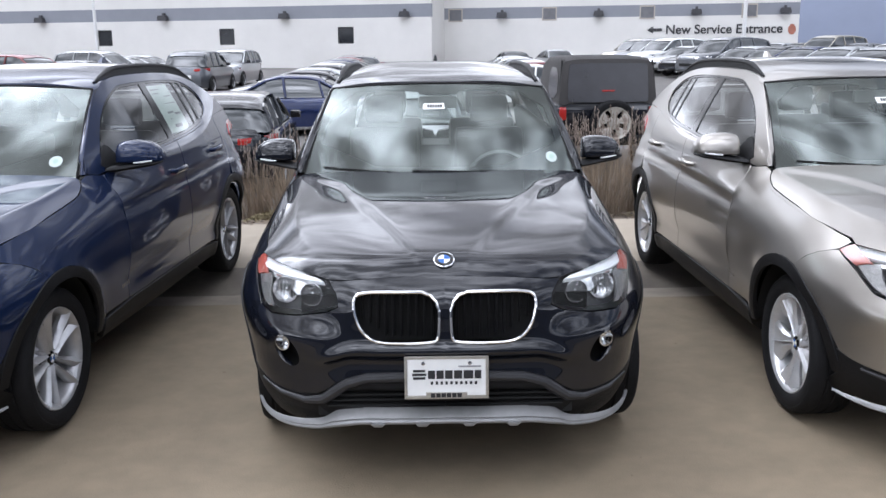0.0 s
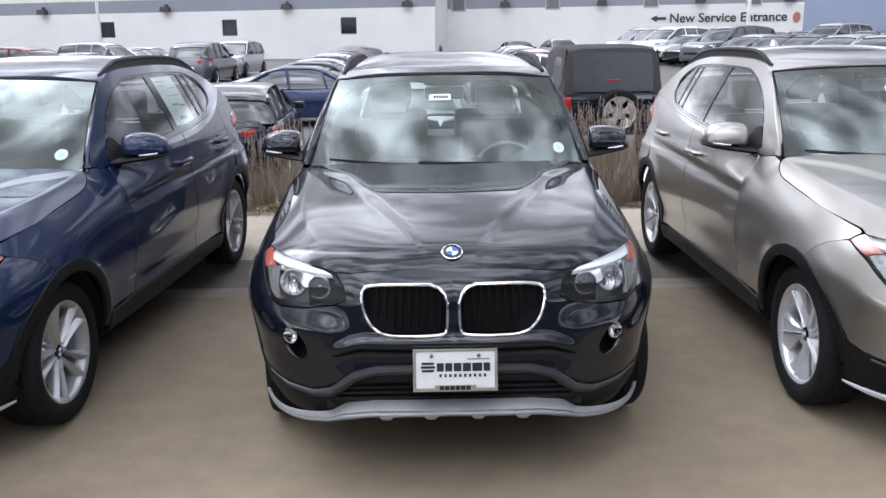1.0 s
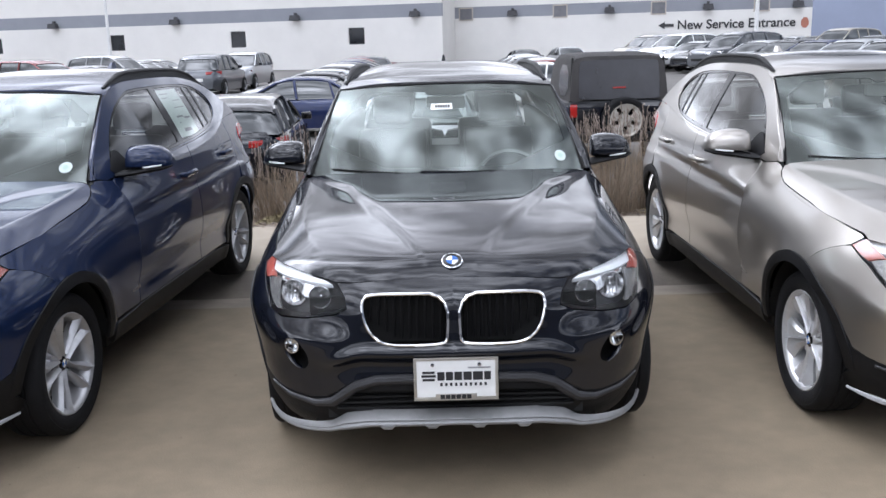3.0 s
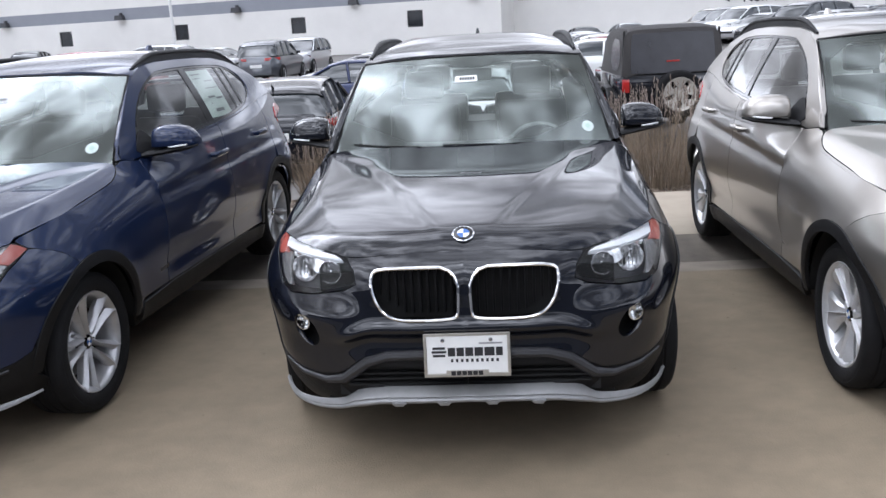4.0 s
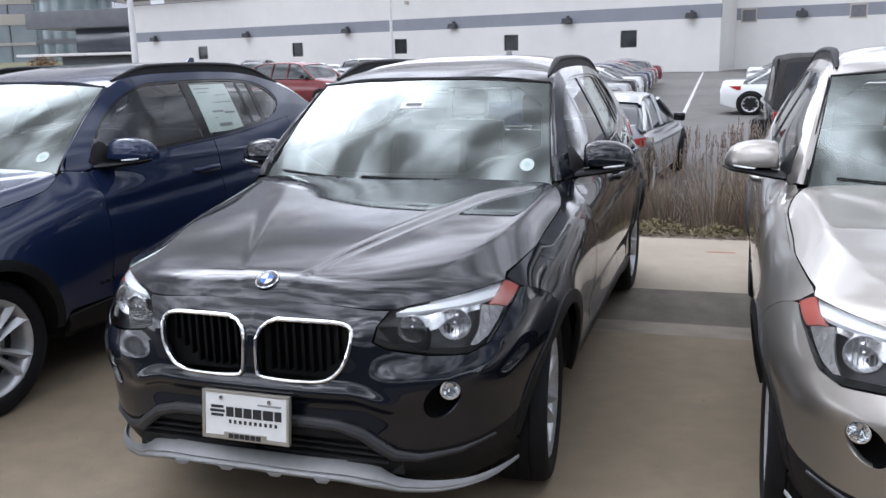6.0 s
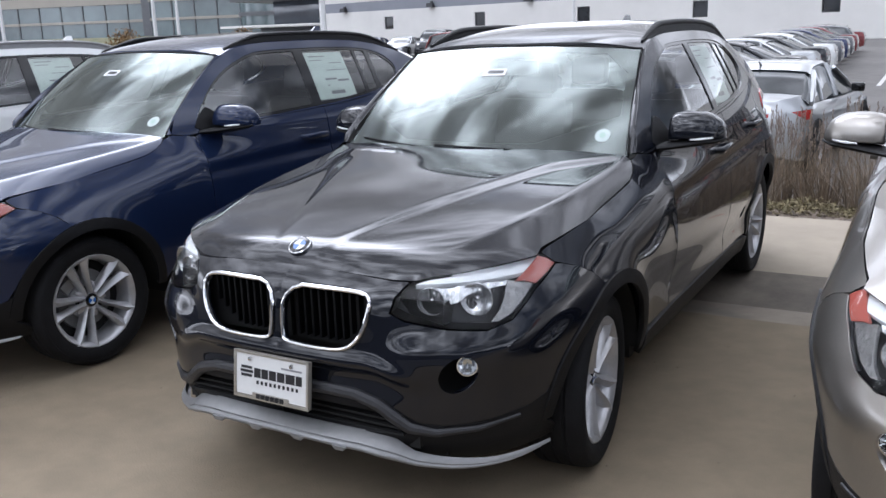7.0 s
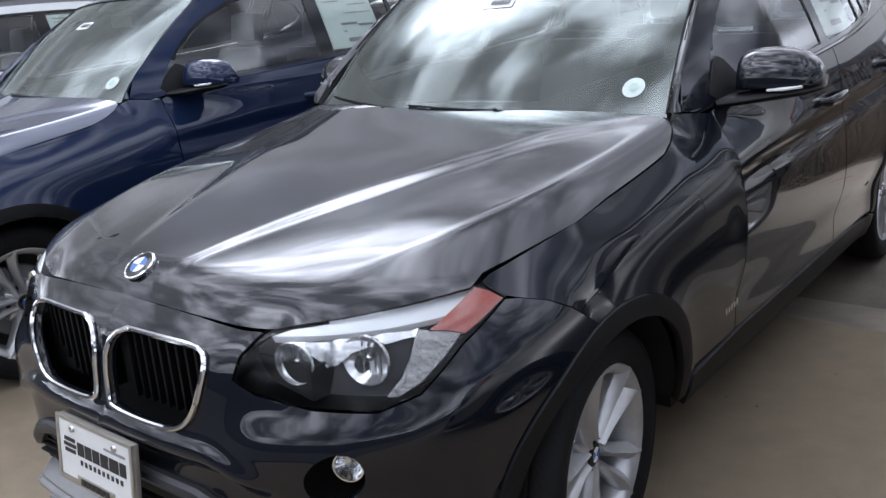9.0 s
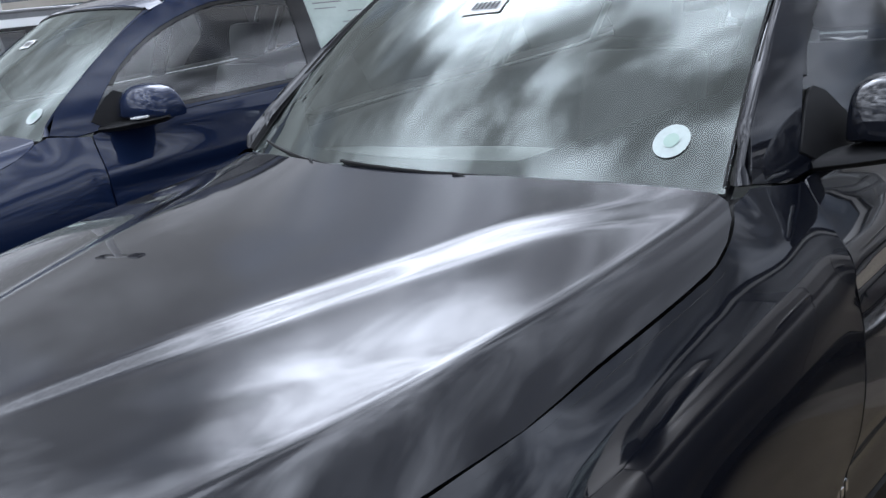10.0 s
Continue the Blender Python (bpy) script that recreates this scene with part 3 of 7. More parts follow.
def side_base(y, z, p=None):
    yc = min(-0.75, max(-1.8, y))
    t = max(0.0, (z - 0.66) / (seam_z(yc) - 0.66))
    p = p or lerp(1.9, 3.2, smooth(-1.75, -1.25, y))
    wf = (0.893 if z > 0.70 else low_w(z)) - (0.893 - seam_x(yc)) * (min(t, 1.0) ** p + 0.9 * max(0.0, min(t, 1.3) - 1.0))
    wd = (0.893 if z > 0.70 else low_w(z)) - 0.015 * smooth(0.64, 0.90, z)
    zc = 0.905 + 0.035 * y
    wd -= 0.014 * math.exp(-(((z - (zc - 0.045)) / 0.035) ** 2))
    wd -= 0.016 * math.exp(-(((z - 0.47) / 0.07) ** 2))
    wd = lerp(wd, glass_x(y, max(1.03, z)), smooth(0.845, 1.05, z))
    w = lerp(wf, wd, max(smooth(-0.95, -0.50, y), smooth(0.96, 1.045, z) * smooth(-0.92, -0.78, y)))
    for ax in (AXF, AXR):
        r = math.hypot(y - ax, z - WZ[ax])
        w += 0.012 * math.exp(-(((r - 0.40) / 0.06) ** 2))
    return w


# the fender's upper edge behind the hood's corner: it turns in and climbs to the windscreen pillar
tip_x = curve1([(-1.10, 0.788), (-1.04, 0.789), (-0.985, 0.787), (-0.925, 0.777), (-0.872, 0.758), (-0.842, 0.739), (-0.80, 0.745), (-0.76, 0.754), (-0.70, 0.757), (-0.62, 0.750)])
tip_z = curve1([(-1.10, 0.944), (-1.04, 0.955), (-0.985, 0.969), (-0.925, 0.990), (-0.872, 1.013), (-0.842, 1.030), (-0.80, 1.048), (-0.76, 1.068), (-0.70, 1.100), (-0.62, 1.140)])


def side_w(y, z, p=None):
    w = side_base(y, z, p)
    if -1.10 < y < -0.60 and z > 0.80:
        k = smooth(-1.10, -0.98, y) * (1 - smooth(-0.87, -0.77, y))
        t = tip_z(y)
        s = min(1.15, max(0.0, (z - (t - 0.20)) / 0.20))
        w -= k * (side_base(y, t) - tip_x(y)) * s**2.4
    return w


U0 = (Y0 + 2.2) * math.pi / 2
U1 = U0 + (Y1 - Y0)


def skin(u, z):
    """The lower body: u runs from the nose's middle round the side to the tail's middle."""
    sgn = 1 if u >= 0 else -1
    u = abs(u)
    if u < U0:
        p = lerp(3.2, 2.85, smooth(0.58, 0.85, z))
        a = u / U0 * math.pi / 2
        s, c = math.sin(a), max(0.0, math.cos(a))
        rho = (s**p + c**p) ** (-1 / p)
        D = Y0 - nose_y(z)
        y = Y0 - D * rho * c
        ax = side_w(Y0, z, 1.9) * rho * s
        # a shelf under the grilles that turns down at its ends, and a hollow below it
        zs = 0.546 - 0.035 * smooth(0.34, 0.50, ax)
        y -= 0.024 * (1 - smooth(0.43, 0.56, ax)) * (1 - smooth(zs - 0.004, zs + 0.040, z)) * smooth(zs - 0.036, zs - 0.006, z)
        y += 0.020 * (1 - smooth(0.36, 0.56, ax)) * (1 - smooth(zs - 0.022, zs + 0.004, z)) * smooth(0.40, 0.52, z)
        # the panel between the lamps lies back of the lamp's lower lip
        y += 0.016 * smooth(0.34, 0.48, ax) * (1 - smooth(0.74, 0.88, ax)) * ramp(0.604, 0.662, z) * (1 - smooth(0.72, 0.80, z))
        y -= 0.013 * smooth(0.36, 0.50, ax) * (1 - smooth(0.74, 0.88, ax)) * (1 - ramp(0.590, 0.662, z)) * smooth(0.47, 0.57, z)
        w = side_w(Y0, z, 1.9)
        if z > 0.6:
            w = lerp(w, side_w(y, z), 0.5 * smooth(-1.9, -1.5, y) * smooth(0.6, 0.75, z) + 0.5 * smooth(-1.45, Y0, y))
        return Vector((sgn * w * rho * s, y, z))
    if u <= U1:
        y = Y0 + u - U0
        return Vector((sgn * side_w(y, z), y, z))
    p, D = 3.2, tail_y(z) - Y1
    a = min(math.pi / 2, (u - U1) / 0.8)
    s, c = math.sin(a), math.cos(a)
    rho = (s**p + c**p) ** (-1 / p)
    w = side_w(Y1, z) - 0.04 * (1 - c)
    y = Y1 + D * rho * s
    x = lerp(w * rho * c, glass_x(y, z), smooth(0.98, 1.08, z) * (1 - smooth(1.96, 2.08, y)))
    return Vector((sgn * x, y, z))


UR = U1 + 0.8 * math.pi / 2


def ux(x, z):
    """u on the nose at which the skin's x is x."""
    lo, hi = 0.0, U0
    for _ in range(40):
        m = (lo + hi) / 2
        if skin(m, z).x < x:
            lo = m
        else:
            hi = m
    return lo


def uy(y, z):
    """u on the side at which the skin's y is y."""
    if Y0 <= y <= Y1:
        return U0 + y - Y0
    lo, hi = (0.0, U0) if y < Y0 else (U1, UR)
    for _ in range(40):
        m = (lo + hi) / 2
        if skin(m, z).y < y:
            lo = m
        else:
            hi = m
    return lo


def out_low(P, n):
    return n.dot(P - Vector((0, min(1.2, max(-1.0, P.y)), 0.55))) > 0


def out_up(P, n):
    return n.z > 0


def out_side(P, n):
    return n.x * (1 if P.x > 0 else -1) > 0


def out_front(P, n):
    return n.y < 0 or n.z > 0.6


def arch(ax, r, a0, a1, n=18):
    """(y, z) points of a wheel arch from angle a0 to a1 (degrees from the front, over the top)."""
    zc = WZ[ax]
    return [(ax - r * math.cos(radians(lerp(a0, a1, k / n))), zc + r * math.sin(radians(lerp(a0, a1, k / n)))) for k in range(n + 1)]


def to_u(pts):
    return [(uy(y, z), z) for y, z in pts]


def xs(pts):
    return [(ux(x, z), z) for x, z in pts]


# outlines of the nose, in (x, z) of its right half
LAMP = [(0.420, 0.755), (0.412, 0.712), (0.455, 0.690), (0.58, 0.667), (0.686, 0.659), (0.737, 0.680), (0.769, 0.755), (0.785, 0.812), (0.748, 0.8435), (0.70, 0.8395), (0.60, 0.8225), (0.50, 0.8115), (0.455, 0.799)]
KIDNEY = [(0.022, 0.772), (0.20, 0.773), (0.318, 0.770), (0.348, 0.752), (0.346, 0.700), (0.318, 0.626), (0.268, 0.588), (0.16, 0.584), (0.045, 0.588), (0.022, 0.602)]
TRIMLINE = [(0.0, 0.462), (0.20, 0.462), (0.32, 0.456), (0.40, 0.430), (0.455, 0.39), (0.50, 0.362), (0.57, 0.350), (0.68, 0.356), (0.77, 0.378), (0.80, 0.40)]
INTAKE = [(0.0, 0.400), (0.25, 0.400), (0.38, 0.396), (0.44, 0.372), (0.47, 0.335), (0.40, 0.318), (0.2, 0.312), (0.0, 0.312)]
FOG = [(0.622 + 0.068 * 0.55 * math.cos(k * math.pi / 14) - 0.046 * 0.84 * math.sin(k * math.pi / 14), 0.524 + 0.068 * 0.84 * math.cos(k * math.pi / 14) + 0.046 * 0.55 * math.sin(k * math.pi / 14)) for k in range(28)]

def lamp_point(x, z, back):
    P = skin(ux(x, z), z)
    return P + Vector((-0.25, 1, 0)).normalized() * back


def build_crossover():
    """The whole car as an Empty with its parts, in black paint."""
    car = new("crossover_car")
    paint = M_BLACK

    def both(name, geo, mat, label=""):
        a = solid(name, geo, mat, car, label)
        b = solid(name, flip_x(geo), mat, car, label)
        return a, b

    arc_f = arch(AXF, 0.425, 2, 178, 24)
    arc_r = arch(AXR, 0.425, 2, 178, 24)
    # hood
    edge_f = [(x, edge_y(x)) for x in np.linspace(0, 0.748, 30)]
    side_e = [(skin(uy(y, seam_z(y)), seam_z(y)).x - 0.002, y) for y in np.linspace(-1.76, -1.06, 10)] + [(0.784, -0.985), (0.773, -0.925), (0.754, -0.872), (0.732, -0.842)]
    rear_e = [(x, -0.955 + 0.125 * (x / 0.72) ** 2) for x in np.linspace(0.705, 0, 12)]
    half = edge_f + side_e + rear_e
    hood_out = half + [(-x, y) for x, y in half[::-1][1:-1]]
    solid("hood", panel(hood_out, [], hood_at, 0.011, 0.006, out_up, 0.006), paint, car)
    # front bumper above the plastic trim, with the lamps and grilles cut out
    zs = 0.70
    seam = [p for p in arc_f if p[1] < zs and p[0] < AXF]
    meet = (AXF - math.sqrt(0.425**2 - (zs - WZ[AXF]) ** 2), zs)
    seam.append(meet)
    joint = [(-1.60, 0.752), (-1.655, 0.783), (-1.715, 0.803)]
    lamp_u = xs(LAMP)
    bump = [(0.0, TRIMLINE[0][1] + 0.002)] + xs([(x, z + 0.002) for x, z in TRIMLINE[1:]]) + [q for q in to_u(seam) if q[1] > 0.42]
    tip = lamp_u[7]
    bump += [(q[0] - 0.003, q[1]) for q in to_u(joint)]
    bump += [(q[0] + 0.004, q[1] - 0.003) for q in lamp_u[7:4:-1]] + [(q[0], q[1] - 0.004) for q in lamp_u[4:1:-1]] + [(lamp_u[1][0] - 0.005, lamp_u[1][1]), (lamp_u[0][0] - 0.004, lamp_u[0][1] + 0.004)]
    bump += xs([(x, edge_z(x) - 0.0015) for x in (0.445, 0.40, 0.36, 0.28, 0.2, 0.1)]) + [(0.0, edge_z(0) - 0.0015)]
    kid_u = rounded(xs(KIDNEY), 2)
    fog_u = xs(FOG)
    geo = relaxed(panel(bump, [kid_u, fog_u], skin, 0.009, 0.02, out_low), 3)
    bumper = solid("front_bumper", merged(geo, flip_x(geo)), paint, car)
    # plastic lower bumper
    low = [(0.0, TRIMLINE[0][1] - 0.002)] + xs([(x, z - 0.002) for x, z in TRIMLINE[1:]])
    seam_low = [q for q in to_u(seam) if q[1] <= 0.42][::-1]
    low += seam_low + [(ux(0.78, 0.20), 0.20), (ux(0.6, 0.20), 0.20), (ux(0.46, 0.215), 0.215), (ux(0.3, 0.25), 0.25), (0.0, 0.25)]
    geo = panel(low, [xs(INTAKE)], lambda a, b: skin(a, b), 0.03, 0.03, out_low)
    solid("lower_bumper_trim", merged(geo, flip_x(geo)), M_PLASTIC, car, "textured black plastic lower bumper")
    bm = bmesh.new()
    box(bm, (-0.50, -2.17, 0.27), (0.50, -2.13, 0.41))
    for k in range(4):
        box(bm, (-0.46, -2.205, 0.318 + k * 0.022), (0.46, -2.18, 0.324 + k * 0.022))
    part("air_intake", bm, M_MATTE, car, "black slotted air intake")
    # crease over the lower bumper
    bm = bmesh.new()
    for s in (1, -1):
        tube(bm, [(s * P.x, P.y - 0.004, P.z) for P in (skin(ux(x, z), z) for x, z in ((0.02, 0.446), (0.2, 0.446), (0.30, 0.442), (0.38, 0.418), (0.43, 0.38), (0.475, 0.345), (0.55, 0.328), (0.66, 0.334), (0.75, 0.352)))], [0.020, 0.020, 0.020, 0.021, 0.022, 0.020, 0.014, 0.010, 0.006], 10)
    part("bumper_bead", bm, M_BEAD, car)
    # silver skid lip
    top_l = curve1([(0.0, 0.322), (0.3, 0.318), (0.42, 0.300), (0.48, 0.262), (0.6, 0.235), (0.72, 0.219), (0.80, 0.219)])
    bot_l = curve1([(0.0, 0.272), (0.3, 0.266), (0.43, 0.240), (0.50, 0.216), (0.6, 0.200), (0.72, 0.196), (0.80, 0.210)])
    V, F = [], []
    cols = np.linspace(-0.80, 0.80, 61)
    for x in cols:
        ax = abs(x)
        zt, zb = top_l(ax), bot_l(ax)
        pr = lerp(0.060, 0.018, smooth(0.36, 0.56, ax)) - 0.008 * smooth(0.6, 0.8, ax)
        for k, (h, o) in enumerate(((1.0, -0.012), (0.97, 0.12), (0.50, 0.70), (0.44, 0.76), (0.39, 0.68), (0.34, 0.72), (0.28, 0.99), (0.05, 0.92), (0.0, -1.2))):
            z = lerp(zb, zt, h)
            P = skin(ux(min(ax, 0.795), 0.30), 0.30)
            n = Vector((P.x * 0.55, -0.8, 0)).normalized()
            V.append(Vector(((1 if x >= 0 else -1) * (P.x + n.x * pr * o), P.y + n.y * pr * o, z)))
    for i in range(len(cols) - 1):
        for k in range(8):
            a = i * 9 + k
            F.append((a, a + 9, a + 10, a + 1))
    solid("skid_lip", (V, F), M_SATIN, car, "satin silver skid plate lip")
    for x in (-0.26, -0.09, 0.09, 0.26):
        bm = bmesh.new()
        vs = box(bm, (x - 0.028, -2.286, 0.262), (x + 0.028, -2.24, 0.278), 0.005)
        for v in bm.verts:
            if v.co.z < 0.268:
                v.co.x = lerp(v.co.x, x, 0.35)
        part("lip_tooth", bm, M_SATIN, car)
    # kidney grilles
    for s in (1, -1):
        g = new("kidney_grille")
        g.parent = car
        bm = bmesh.new()
        loop = [skin(a, z) for a, z in resample(kid_u, 0.02)]
        loop = [Vector((s * p.x, p.y - 0.006, p.z)) for p in loop]
        tube(bm, loop, 0.0066, 8, True, 1.0, Vector((0, 1, 0)))
        part("surround", bm, M_CHROME, g, "chrome grille surround")
        for k in range(10):
            bm = bmesh.new()
            x = 0.048 + 0.030 * k
            zt = 0.768 if x < 0.3 else 0.755
            zb = 0.592 + max(0.0, (x - 0.22)) * 0.75
            P = skin(ux(x, 0.68), 0.68)
            box(bm, (s * x - 0.0045, P.y + 0.042, zb), (s * x + 0.0045, P.y + 0.075, zt), 0.0025)
            part("slat", bm, M_SLAT, g)
        bm = bmesh.new()
        box(bm, (min(s * 0.01, s * 0.37), -2.15, 0.57), (max(s * 0.01, s * 0.37), -2.13, 0.785))
        part("backing", bm, M_MATTE, g)
    # badge on the hood's tip
    badge = new("badge")
    badge.parent = car
    Pb = hood_at(0, -2.088)
    nb = (hood_at(0, -2.078) - hood_at(0, -2.098)).cross(Vector((-1, 0, 0))).normalized()
    mb = Matrix.Translation(Pb + nb * 0.004) @ nb.to_track_quat("X", "Z").to_matrix().to_4x4()
    bm = bmesh.new()
    lathe(bm, [(0.0, -0.004), (0.041, -0.004), (0.041, 0.003), (0.038, 0.005), (0.036, 0.003), (0.0, 0.003)], 40, mb)
    part("rim_ring", bm, M_CHROME, badge)
    bm = bmesh.new()
    lathe(bm, [(0.0365, 0.0035), (0.0235, 0.0050)], 40, mb)
    part("dark_ring", bm, M_GLOSSB, badge)
    for q in range(4):
        bm = bmesh.new()
        c = bm.verts.new((0.0052, 0, 0))
        arcv = [bm.verts.new((0.0052, 0.023 * math.cos(radians(90 * q + 9 * k)), 0.023 * math.sin(radians(90 * q + 9 * k)))) for k in range(11)]
        for k in range(10):
            bm.faces.new((c, arcv[k], arcv[k + 1]))
        bmesh.ops.transform(bm, matrix=mb, verts=bm.verts)
        part("white_quarter" if q % 2 else "blue_quarter", bm, M_PLATE if q % 2 else M_BADGEBLUE, badge)
    # headlamps
    for s in (1, -1):
        h = new("headlamp")
        h.parent = car
        geo = panel(lamp_u, [], skin, 0.025, 0.02, out_low)
        geo = geo if s > 0 else flip_x(geo)
        solid("lens", geo, M_LENS, h, "clear headlamp lens")
        back = panel(lamp_u, [], lambda a, b: skin(a, b) + Vector((-0.28, 1, 0)).normalized() * 0.068, 0.04, 0.0, out_low)
        rim_o = resample(lamp_u, 0.03)
        V = []
        for a, b in rim_o:
            P = skin(a, b) + Vector((0, 0.006, 0))
            V += [P, P + Vector((-0.28, 1, 0)).normalized() * 0.072]
        F = [(2 * i, 2 * i + 1, (2 * i + 3) % len(V), (2 * i + 2) % len(V)) for i in range(len(rim_o))]
        back = merged((back[0], back[1], back[2]), (V, F, [Vector((0, -1, 0))] * len(V)))
        solid("housing", back if s > 0 else flip_x(back), M_HOUSING, h, "black lamp housing")
        # eyebrow light guide along the top
        brow = [(0.468, 0.794), (0.50, 0.803), (0.60, 0.815), (0.70, 0.832), (0.744, 0.840), (0.732, 0.806), (0.66, 0.800), (0.56, 0.796)]
        brow_low = curve1([(ux(0.46, 0.77), 0.792), (ux(0.56, 0.77), 0.796), (ux(0.66, 0.78), 0.800), (ux(0.75, 0.79), 0.806)])
        geo = panel(xs(brow), [], lambda a, b: skin(a, b) + Vector((-0.28, 1, 0)).normalized() * (0.004 + 0.9 * max(0.0, b - brow_low(a))), 0.012, 0.02, out_low)
        solid("light_guide", geo if s > 0 else flip_x(geo), M_BROW, h, "white light guide strip")
        amber = [(0.742, 0.8420), (0.764, 0.829), (0.7840, 0.812), (0.777, 0.785), (0.768, 0.771), (0.742, 0.784), (0.722, 0.788), (0.735, 0.812)]
        geo = panel(xs(amber), [], lambda a, b: skin(a, b) + Vector((-0.28, 1, 0)).normalized() * 0.003, 0.02, 0.012, out_low)
        solid("side_reflector", geo if s > 0 else flip_x(geo), M_AMBER, h, "amber side reflector")
        chrome = [(0.704, 0.790), (0.720, 0.785), (0.740, 0.780), (0.762, 0.773), (0.752, 0.735), (0.734, 0.698), (0.708, 0.676), (0.690, 0.678), (0.705, 0.71), (0.708, 0.75)]
        geo = panel(xs(chrome), [], lambda a, b: skin(a, b) + Vector((-0.28, 1, 0)).normalized() * 0.014, 0.02, 0.012, out_low)
        solid("turn_signal", geo if s > 0 else flip_x(geo), M_PRISM, h, "clear ribbed turn signal")
        for x, z, r in ((0.640, 0.741, 0.052), (0.522, 0.743, 0.044)):
            P = lamp_point(x, z, 0.054 if x > 0.6 else 0.040)
            P.x *= s
            m = Matrix.Translation(P) @ Vector((s * 0.22, -1, 0.02)).to_track_quat("X", "Z").to_matrix().to_4x4()
            bm = bmesh.new()
            lathe(bm, [(0.006, -0.006), (r * 0.5, -0.002), (r * 0.8, 0.010), (r * 0.93, 0.020), (r, 0.026), (r * 1.035, 0.0255), (r * 1.04, 0.018)], 36, m)
            ribs = []
            for k in range(5):
                q = -0.55 + 1.1 * k / 4
                rib = bmesh.new()
                box(rib, (-0.002, r * q - 0.0015, -r * 0.62), (0.010 + 0.012 * q * q, r * q + 0.0015, r * 0.62), 0, m)
                ribs.append(rib)
            bowl = part("reflector", bm, M_BOWL, h, "round chrome reflector")
            for rib in ribs:
                part("rib", rib, M_BOWL, bowl)
            bm = bmesh.new()
            bmesh.ops.create_uvsphere(bm, u_segments=20, v_segments=12, radius=r * 0.17, matrix=m @ Matrix.Translation((0.010, 0, 0)) @ Matrix.Diagonal((0.9, 1, 1, 1)))
            part("bulb_cap", bm, M_CHROME, h)
        link = [(0.575, 0.728), (0.548, 0.750), (0.500, 0.776), (0.50, 0.786), (0.56, 0.790), (0.60, 0.792), (0.700, 0.795), (0.703, 0.772), (0.66, 0.768), (0.615, 0.756), (0.594, 0.735)]
        geo = panel(xs(link), [], lambda a, b: skin(a, b) + Vector((-0.28, 1, 0)).normalized() * (0.034 + 0.006 * math.sin(a * 75)), 0.010, 0.012, out_low)
        solid("reflector_panel", geo if s > 0 else flip_x(geo), M_BOWL, h, "bright faceted reflector panel")
        # fog lamp in a round recess
        fl = new("fog_lamp")
        fl.parent = car
        P = skin(ux(0.643, 0.550), 0.550) + Vector((0, 0.016, 0))
        P = Vector((s * P.x, P.y, P.z))
        turn = Vector((s * 0.5, -1, 0)).to_track_quat("X", "Z").to_matrix().to_4x4()
        m = Matrix.Translation(P) @ turn
        rims = [[], [], []]
        for x, z in FOG:
            Q = skin(ux(x, z), z)
            for ring, (shrink, back) in zip(rims, ((1.0, 0.002), (0.94, 0.035), (0.55, 0.060))):
                ring.append(Vector((s * lerp(0.622, Q.x, shrink), Q.y + back, lerp(0.524, Q.z, shrink))))
        n = len(FOG)
        F = [(r * n + k, r * n + (k + 1) % n, (r + 1) * n + (k + 1) % n, (r + 1) * n + k) for r in range(2) for k in range(n)] + [tuple(range(2 * n, 3 * n))]
        solid("recess", (rims[0] + rims[1] + rims[2], F), M_CAVITY, fl)
        bm = bmesh.new()
        lathe(bm, [(0.002, -0.030), (0.015, -0.026), (0.026, -0.012), (0.030, -0.004), (0.033, -0.004), (0.034, -0.03)], 32, m)
        part("reflector", bm, M_CHROME, fl)
        bm = bmesh.new()
        bmesh.ops.create_uvsphere(bm, u_segments=24, v_segments=12, radius=0.030, matrix=m @ Matrix.Translation((-0.008, 0, 0)) @ Matrix.Diagonal((0.35, 1, 1, 1)))
        part("lens", bm, M_LENS, fl)
    # fenders
    top = [(y, seam_z(y) - 0.002) for y in np.linspace(-1.745, -1.02, 12)]
    top += [(y, tip_z(y) - 0.002) for y in np.linspace(-0.985, -0.842, 7)] + [(-0.80, 1.044), (-0.76, 1.040), (-0.70, 1.031)]
    fend = []
    arc_top = [p for p in arc_f if p[1] >= zs or p[0] > AXF]
    fend += to_u([(-0.655, 0.36), (-0.655, 0.7), (-0.655, 0.93), (-0.655, 1.0), (-0.655, 1.026)])
    fend += [(uy(y, z), z) for y, z in top[::-1]]
    fend += [(lamp_u[8][0] + 0.004, lamp_u[8][1] + 0.004), (tip[0] + 0.006, tip[1] + 0.003)] + [(q[0] + 0.002, q[1]) for q in to_u(joint[::-1])]
    fend += to_u([meet] + arc_top) + to_u([(-0.955, 0.36)])
    both("fender", relaxed(panel(fend, [], skin, 0.014, 0.0, out_low, 0.010), 60), paint)
    # dark ledge under the gap between hood, fender and windscreen
    ledge = [(y, seam_z(y) - 0.012) for y in np.linspace(-1.74, -1.04, 12)] + [(y, tip_z(y) - 0.014) for y in (-0.985, -0.925, -0.872, -0.842, -0.80)]
    V = []
    for y, z in ledge:
        x = skin(uy(y, z), z).x
        V += [Vector((x - 0.002, y, z)), Vector((x - 0.04, y, z - 0.012)), Vector((x - 0.10, y, z - 0.030))]
    F = [(3 * j + i, 3 * j + i + 1, 3 * j + i + 4, 3 * j + i + 3) for j in range(len(ledge) - 1) for i in range(2)]
    solid("fender_ledge", (V, F), M_MATTE, car, "matte black ledge inside the fender")
